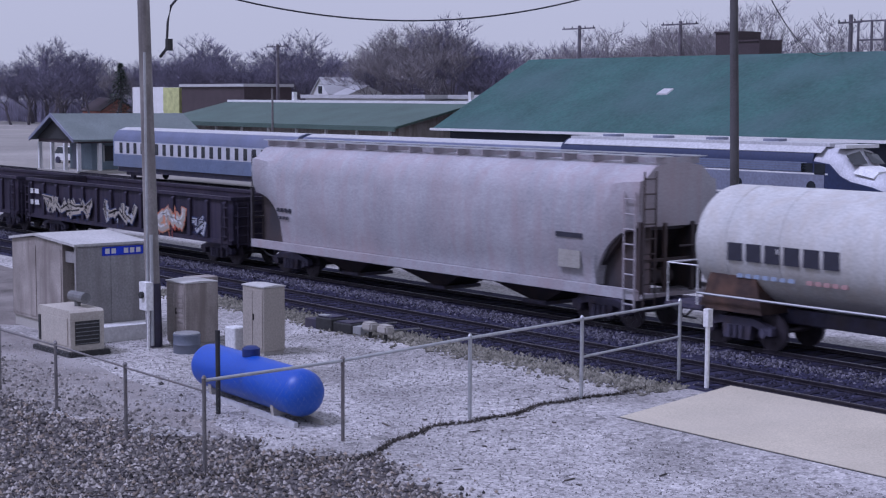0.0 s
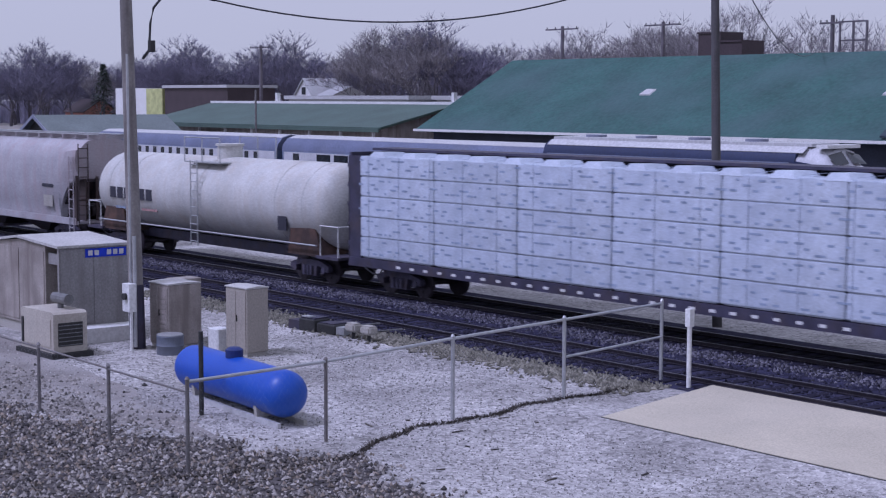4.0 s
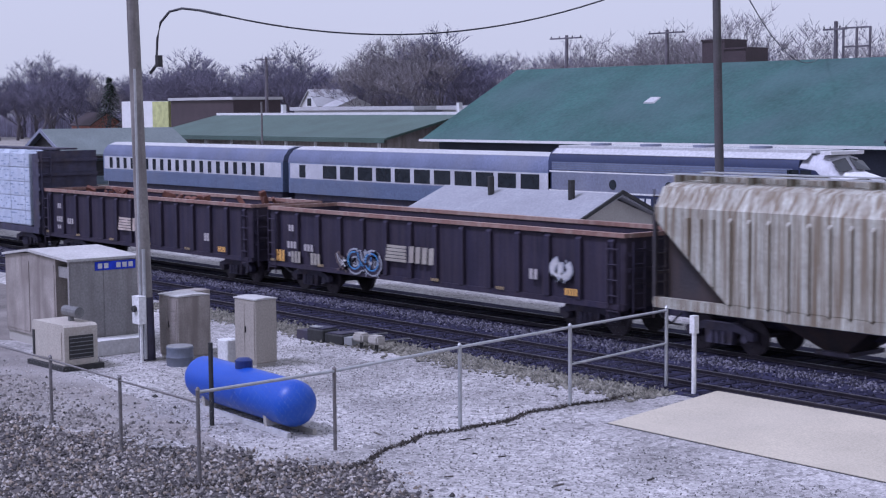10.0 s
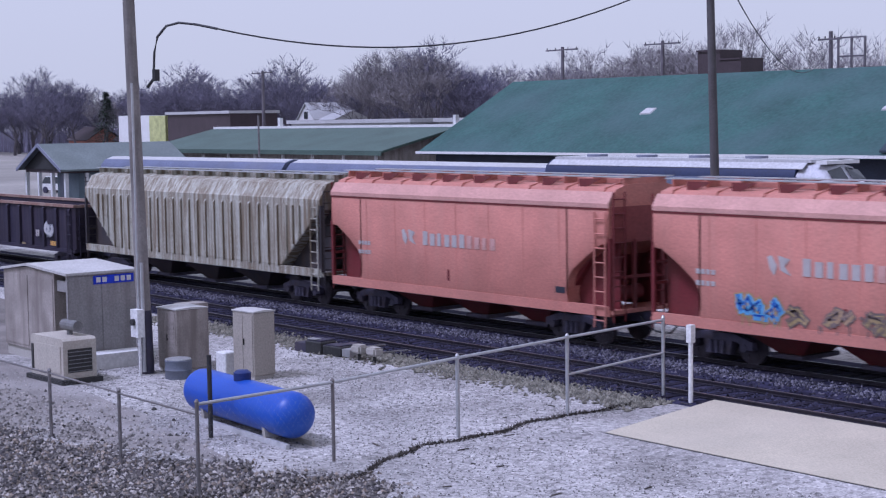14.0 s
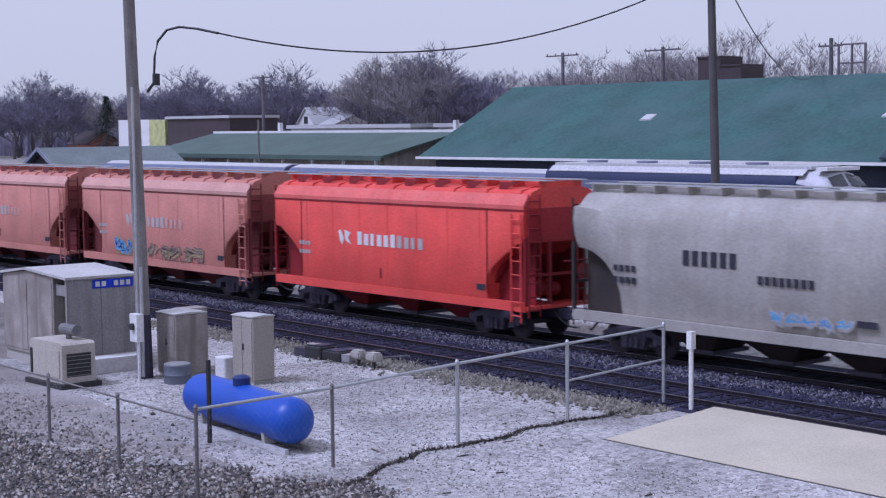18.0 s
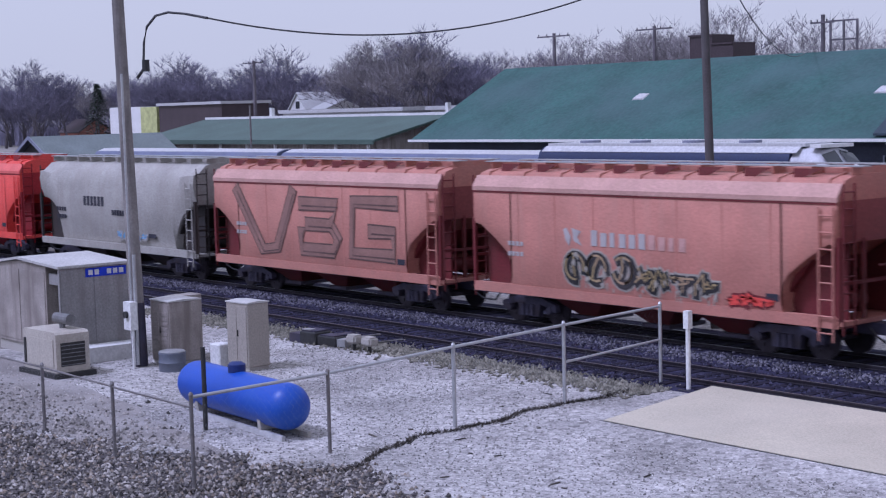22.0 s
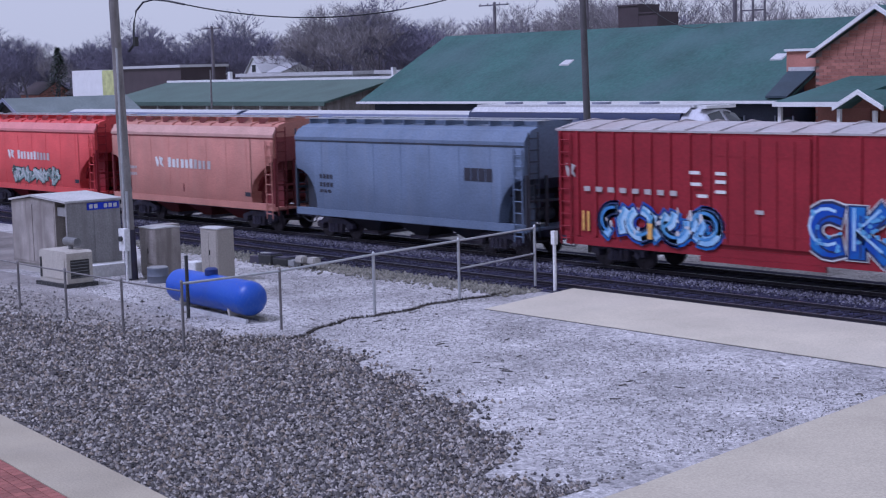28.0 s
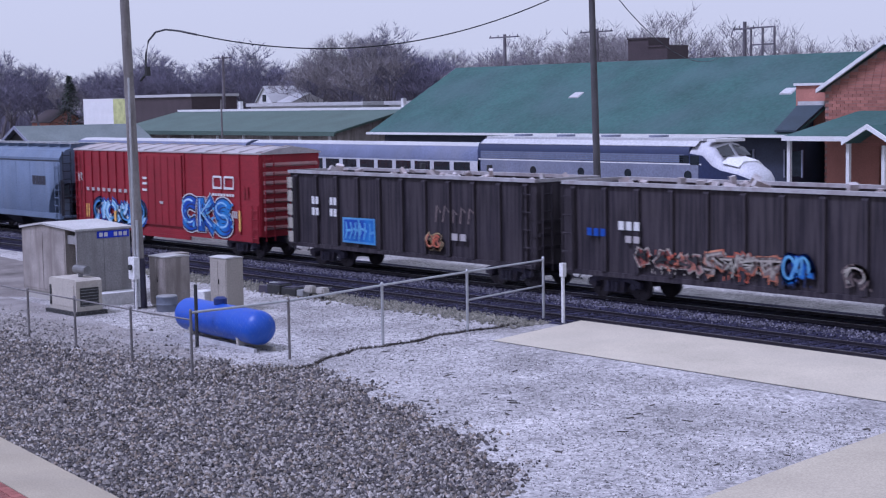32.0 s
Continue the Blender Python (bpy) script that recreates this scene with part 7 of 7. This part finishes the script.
def consist():
    g = gondola_car(-87.6, 16.9, P_GON, P_RUSTIN, "black gondola car leading the visible train", 2.52)
    CARS.append((g, -87.6))
    g = gondola_car(-69.6, 18.2, P_GON, P_RUSTIN, "black gondola car with cream and red graffiti", 2.52)
    graffiti(g, 4, 2.3, 6.9, 1.0, 2.05, S_CREAM, S_NAVY, S_BLACK, -1.605, 3, True, thin=0.05, patch=S_CREAM)
    graffiti(g, 2, 8.1, 10.5, 1.0, 2.1, S_CREAM, S_NAVY, S_BLACK, -1.605, 4, True, thin=0.05, patch=S_PALEGREY)
    graffiti(g, 2, 12.5, 14.6, 0.95, 2.2, S_CREAM, S_RED, S_WHITE, -1.605, 5, True, thin=0.05, patch=S_RED)
    graffiti(g, 1, 15.1, 16.4, 1.0, 1.85, S_PALEGREY, S_NAVY, S_BLACK, -1.605, 6, True)
    letters(g, 0.4, 1.95, 1.2, 0.22, 2, M_WHITE, -1.605)
    letters(g, 0.4, 1.45, 1.2, 0.22, 2, M_WHITE, -1.605)
    CARS.append((g, -69.6))
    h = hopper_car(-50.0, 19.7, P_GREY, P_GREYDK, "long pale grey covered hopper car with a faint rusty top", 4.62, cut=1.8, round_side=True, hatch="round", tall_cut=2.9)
    letters(h, 1.7, 2.3, 1.0, 0.14, 4, M_BLACKMARK, -1.545)
    letters(h, 1.7, 2.05, 0.8, 0.10, 4, M_BLACKMARK, -1.545)
    letters(h, 16.4, 2.46, 1.1, 0.14, 1, M_BLACKMARK, -1.55)
    letters(h, 16.5, 1.6, 0.9, 0.5, 1, P_CREAM, -1.53, "patch_panel")
    CARS.append((h, -50.0))
    k = tank_car(-29.2, 17.9, P_WHITE, "long white tank car with dark lettering")
    letters(k, 2.0, 2.30, 3.6, 0.45, 6, M_BLACKMARK, -1.515, lift=0.012, gap=0.2)
    letters(k, 2.2, 1.86, 1.9, 0.16, 7, M_PRINT, -1.34, lift=0.03)
    letters(k, 4.4, 1.86, 1.3, 0.2, 5, M_ENDRIB, -1.34, lift=0.03)
    boxes("placard", [(14.5, 15.05, -1.49, -1.44, 1.75, 2.25)], M_BLACKMARK, k)
    CARS.append((k, -29.2))
    f = lumber_car(-9.8, 23.2, "black centerbeam flatcar loaded with pale wrapped lumber")
    letters(f, 2, 0.95, 18, 0.08, 26, M_WHITE, -1.5, gap=0.7)
    CARS.append((f, -9.8))
    for x0, ln, extra in ((15.2, 17.3, 0), (33.7, 17.8, 1)):
        g = gondola_car(x0, ln, P_GON, P_RUSTIN, "black gondola car with graffiti and a worn emblem" if extra else "black gondola car heaped with scrap, rusty rim and pale emblem", 2.85, rim=P_GONRIM, load=None if extra else P_RUSTIN)
        stripes(g, 7.0, 1.5, 2.5, 0.55, S_CREAM if extra else M_EMBLEM)
        letters(g, 1.35, 2.15, 0.35, 0.22, 2, M_FADED, -1.61)
        letters(g, 1.25, 1.55, 0.6, 0.24, 3, M_FADED, -1.61)
        letters(g, 2.3, 1.50, 0.6, 0.24, 3, M_FADED, -1.61)
        letters(g, 1.3, 1.25, 0.4, 0.16, 2, M_FADED, -1.61)
        for x in (0.15, 3.1, 6.2, 9.4, 12.5):
            letters(g, x, 1.02, 0.4, 0.09, 3, M_YELLOWDIM, -1.61, "reflector")
        letters(g, 14.0, 1.45, 0.4, 0.3, 2, M_FADED, -1.61)
        letters(g, ln - 2.3, 1.1, 0.55, 0.2, 4, M_YELLOW, -1.61, "reflector")
        if extra:
            graffiti(g, 2, 5.0, 6.7, 0.95, 1.75, P_GON, S_PALEGREY, S_CYAN, -1.61, 8, False, thin=0.03)
            graffiti(g, 1, 4.3, 4.9, 1.0, 1.6, P_GON, S_GREY, S_WHITE, -1.61, 9, True, thin=0.03)
            graffiti(g, 1, 14.9, 15.75, 1.5, 2.15, S_WHITE, S_PALEGREY, S_WHITE, -1.61, 10, False, thin=0.06)
            for x, m in ((0.5, M_YELLOW), (1.5, S_CREAM), (2.7, S_CREAM)):
                letters(g, x, 1.05, 0.6, 0.4, 3, m, -1.61)
        CARS.append((g, x0))
    h = hopper_car(52.6, 17.7, P_RIB, P_GREYDK, "ribbed pale grey covered hopper car streaked with rust", 4.42, cut=2.5, ribs=21, tall_cut=3.4, smooth=False, straight=True, sill=1.25, hatch="plain")
    CARS.append((h, 52.6))
    for x0, mat, label, kind in hopper_rows():
        if kind in ("cream", "blue"):
            dk = P_CREAMDK if kind == "cream" else P_BLUEGREYDK
            h = hopper_car(x0, 13.3, mat, dk, label, 4.55, cut=1.75 if kind == "cream" else 1.35, round_side=kind == "cream", hatch="plain" if kind == "cream" else "round", tall_cut=2.95 if kind == "cream" else 2.75)
            yl = -1.545 if kind == "cream" else -1.56
            letters(h, 1.6, 2.40, 0.9, 0.17, 4, M_BLACKMARK, yl)
            letters(h, 1.6, 2.08, 0.9, 0.17, 4, M_BLACKMARK, yl)
            if kind == "cream":
                letters(h, 4.15, 2.70, 1.9, 0.40, 6, M_BLACKMARK, -1.552)
                letters(h, 6.65, 2.36, 1.8, 0.22, 8, M_BLACKMARK, -1.55)
                graffiti(h, 5, 7.0, 9.4, 1.35, 1.75, S_PALEGREY, P_CREAM, S_CYAN, -1.50, 12, True, thin=0.03)
                letters(h, 9.6, 1.55, 0.6, 0.16, 1, M_BLACKMARK, -1.50)
            else:
                letters(h, 10.2, 2.62, 1.5, 0.46, 4, M_BLACKMARK, -1.56, gap=0.12)
                letters(h, 1.6, 1.85, 0.8, 0.12, 3, M_BLACKMARK, -1.56)
        else:
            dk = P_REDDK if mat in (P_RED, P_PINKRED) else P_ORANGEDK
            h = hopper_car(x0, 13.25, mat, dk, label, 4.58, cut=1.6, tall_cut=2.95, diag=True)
            letters(h, 1.55, 2.35, 0.7, 0.13, 4, M_FADED)
            letters(h, 1.55, 2.05, 0.7, 0.13, 4, M_FADED)
            letters(h, 11.1, 1.45, 0.4, 0.18, 1, M_BLACKMARK)
            letters(h, 6.2, 1.45, 0.10, 0.35, 1, dk, -1.555, "stain_patch")
            if kind != "letters":
                bold = mat in (P_RED, P_PINKRED) or (kind == "" and mat is P_ORANGE2)
                emblem(h, 3.9, 2.45, 0.75, 0.52, M_WHITE if bold else M_FADED)
                for i, k in enumerate((0.44, 0.38, 0.40, 0.38, 0.38, 0.42, 0.40, 0.36, 0.36, 0.36)):
                    late = i > 5
                    letters(h, 5.0 + 0.36 * i, 2.50, 0.18 if i in (2, 8) else 0.24, k, 1, (M_FADED if bold else M_PALEPINK) if late else (M_WHITE if bold else M_FADED))
            if kind == "olive":
                graffiti(h, 3, 2.9, 4.5, 1.2, 2.0, S_CYAN, S_GOLD, S_BLUE, -1.56, 14, True)
                graffiti(h, 6, 4.6, 10.4, 1.2, 1.85, S_GOLD, S_GREY, S_GREY, -1.56, 15, True)
            elif kind == "black":
                graffiti(h, 3, 4.0, 6.6, 1.35, 2.35, S_BLACK, S_CREAM, S_GOLD, -1.56, 16, False, thin=0.04)
                graffiti(h, 4, 6.6, 9.6, 1.25, 2.15, S_BLACK, S_CREAM, S_GOLD, -1.56, 17, True)
                graffiti(h, 2, 9.8, 11.2, 1.2, 1.6, P_RED, P_ORANGEDK, P_RED, -1.56, 19, True)
            elif kind == "green":
                graffiti(h, 6, 4.1, 9.6, 1.2, 2.25, S_PALEGREEN, S_BLACK, S_WHITE, -1.56, 18, True, None, thin=0.05, patch=S_DKGREEN)
            elif kind == "letters":
                big = glyph_strokes("V", 1.6, 1.55, 3.7, 2.1) + glyph_strokes("3", 5.6, 1.6, 2.5, 1.75) + glyph_strokes("G", 8.5, 1.6, 2.7, 1.9)
                root = blobs(h, "graffiti", S_UMBER, big, -1.56, 0.26, 0.006, "huge faded grey-brown outlined graffiti letters")
                blobs(root, "graffiti_fill", S_TAUPE, big, -1.56, 0.205, 0.012)
                tagged(blobs(root, "graffiti_line", S_UMBER, [[(p[0] + 0.07, p[1] - 0.08) for p in st] for st in big], -1.56, 0.03, 0.018), kind="stuff")
        CARS.append((h, x0))
    b = box_car(205.5, 16.3, P_BOX, "oxide red boxcar with blue graffiti and a pale roof")
    graffiti(b, 4, 2.1, 6.7, 1.0, 2.15, S_ICE, S_NAVY, S_CYAN, -1.60, 21, False, S_BLUE, "pale blue graffiti shapes with dark edges", thin=0.06, patch=S_WHITE)
    letters(b, 4.0, 1.1, 0.2, 0.5, 1, M_YELLOW, -1.665)
    big = glyph_strokes("C", 10.05, 1.2, 1.3, 1.15) + glyph_strokes("K", 11.5, 1.15, 1.2, 1.2) + glyph_strokes("S", 12.85, 1.12, 1.2, 1.15)
    root = blobs(b, "graffiti", S_WHITE, big, -1.58, 0.38, 0.006, "large blue bubble graffiti with a pale outline")
    blobs(root, "graffiti_edge", S_NAVY, big, -1.58, 0.33, 0.012)
    blobs(root, "graffiti_fill", S_BLUE, big, -1.58, 0.25, 0.018)
    rnd = random.Random(40)
    tagged(blobs(root, "graffiti_line", S_ICE, [[(p[0] - 0.10, p[1] + 0.10) for p in st] for st in big], -1.58, 0.045, 0.024), kind="stuff")
    tagged(blobs(root, "graffiti_shade", S_NAVY, [[(p[0] + 0.12, p[1] - 0.10) for p in st] for st in big], -1.58, 0.03, 0.023), kind="stuff")
    flecks = [[(10.0 + 4.2 * rnd.random() + 0.09 * math.cos(q * 1.25), 1.15 + 1.2 * rnd.random() + 0.07 * math.sin(q * 1.25)) for q in range(5)] for _ in range(40)]
    tagged(flat_shapes(root, "graffiti_fleck", S_CYAN, [[(f[0][0] + 0.10 * math.cos(q * 1.25) * rnd.uniform(0.4, 1.3), f[0][1] + 0.08 * math.sin(q * 1.25) * rnd.uniform(0.4, 1.3)) for q in range(5)] for f in flecks], -1.606), kind="stuff")
    blobs(b, "emblem", M_WHITE, [[(12.7, 2.97), (12.7, 3.45), (13.35, 3.45), (13.35, 2.97), (12.7, 2.97)], [(13.6, 2.97), (13.6, 3.45), (14.3, 3.45), (14.3, 2.97), (13.6, 2.97)]], -1.58, 0.055, 0.006, "plain white outlined emblem")
    letters(b, 12.6, 2.62, 1.8, 0.11, 8, M_WHITE, -1.58)
    letters(b, 1.2, 2.5, 4.2, 0.16, 8, M_FADED, -1.58, gap=0.5)
    emblem(b, 0.35, 2.9, 0.5, 0.5, M_FADED, -1.58)
    for x, z in ((5.7, 3.2), (6.7, 3.2), (5.75, 2.85), (6.7, 2.95), (6.7, 2.65), (6.0, 2.5)):
        letters(b, x, z, 0.4, 0.1, 1, M_WHITE, -1.632)
    letters(b, 8.2, 2.1, 0.3, 0.12, 1, M_FADED, -1.632)
    for x in (1.1, 1.32):
        letters(b, x, 1.2, 0.1, 0.65, 1, M_YELLOW, -1.58, "reflector")
    letters(b, 14.65, 1.15, 0.14, 0.9, 1, M_YELLOW, -1.58, "reflector")
    letters(b, 14.15, 1.7, 0.45, 0.3, 3, M_FADED, -1.58)
    letters(b, 15.0, 2.6, 0.5, 0.5, 2, P_REDDK, -1.58)
    CARS.append((b, 205.5))
    for x0, ln, k in ((223.9, 14.5, 0), (239.7, 15.2, 1), (256.4, 15.0, 2)):
        g = gondola_car(x0, ln, P_GON2, P_RUSTIN, "dark brown high-sided gondola car with a pale blue graffiti block" if k == 0 else "dark brown high-sided gondola car with rusty red graffiti letters", 3.75, bottom=0.78, ribs=11, rim=P_PALERIM, load=M_DEBRIS)
        if k == 0:
            root = flat_shapes(g, "graffiti", S_CYAN, [[(3.65, 1.12), (5.75, 1.10), (5.72, 2.12), (3.68, 2.10)]], -1.616, "bright blue rectangular graffiti block")
            flat_shapes(root, "graffiti_fill", S_BLUE, [[(3.75, 1.2), (4.68, 1.19), (4.66, 2.04), (3.78, 2.02)], [(4.76, 1.19), (5.66, 1.18), (5.63, 2.05), (4.76, 2.04)]], -1.622)
            rnd = random.Random(24)
            tagged(blobs(root, "graffiti_line", S_CYAN, [[(3.85 + 0.3 * i + rnd.uniform(-.05, .05), 1.3), (3.85 + 0.3 * i + rnd.uniform(-.1, .15), 1.6), (3.9 + 0.3 * i, 1.9)] for i in range(6)] + [[(3.9 + 0.5 * i, 1.6 + rnd.uniform(-.1, .1)), (4.2 + 0.5 * i, 1.62)] for i in range(4)], -1.616, 0.05, 0.012), kind="stuff")
            graffiti(g, 2, 8.8, 9.7, 1.15, 1.75, P_GON2, S_GOLD, S_RED, -1.61, 25, False, thin=0.04)
            letters(g, 10.2, 1.55, 0.9, 0.25, 2, M_FADED, -1.61)
            for x in (1.65, 2.85):
                for z in (2.55, 2.10):
                    letters(g, x, z, 0.5, 0.30, 2, M_WHITE, -1.61)
            rnd = random.Random(33)
            tagged(blobs(g, "chalk_scribble", S_GREY, [[(9.3 + 0.45 * i + rnd.uniform(-.1, .1), 2.2), (9.4 + 0.45 * i, 2.6 + rnd.uniform(0, .3)), (9.6 + 0.45 * i, 2.3 + rnd.uniform(0, .3))] for i in range(5)], -1.61, 0.035, 0.006, "faint chalk scribbles"), kind="stuff")
            for z in (0.95, 1.5, 2.05, 2.6, 3.15):
                letters(g, 0.05, z, 0.34, 0.44, 1, S_CREAM, -1.675, "rust_panel")
        else:
            graffiti(g, 4, 3.5, 6.1, 1.1, 1.85, S_MAROON, S_CREAM, S_BLACK, -1.61, 31, True, None, "rusty red and cream graffiti shapes", thin=0.05, patch=S_RED)
            graffiti(g, 4, 6.3, 8.9, 1.1, 1.95, S_GREY, S_RED, S_CREAM, -1.61, 32, True, None, "rusty red and cream graffiti shapes", thin=0.04, patch=S_CREAM)
            graffiti(g, 2, 9.1, 10.1, 1.1, 2.0, S_BLUE, S_NAVY, S_CYAN, -1.62, 27, False, thin=0.05)
            letters(g, 2.6, 2.35, 1.0, 0.28, 3, M_WHITE, -1.61)
            letters(g, 2.9, 1.95, 0.7, 0.22, 2, M_FADED, -1.61)
            letters(g, 1.2, 2.1, 0.9, 0.25, 3, S_BLUE, -1.61)
            graffiti(g, 1, 11.3, 12.1, 1.15, 1.8, P_GON2, S_GREY, S_CREAM, -1.61, 28, False)
        CARS.append((g, x0))


consist()


def travelled(t):
    """Metres that the train has gone by t seconds; it gathers a little speed."""
    return 8.1 * t + 0.0085 * t * t


def motions():
    for car, x0 in CARS:
        walk(car, [(2.0 * i, pose(x0 - travelled(2.0 * i), TRACK_Y, RAIL_Z)) for i in range(17)])
    for w in WHEELSETS:
        x, y, z = w.location
        walk(w, [(i / 15, pose(x, y, z, 0, -math.degrees(travelled(i / 15) / WHEEL_R), 0)) for i in range(int(CLIP * 15) + 1)])


motions()
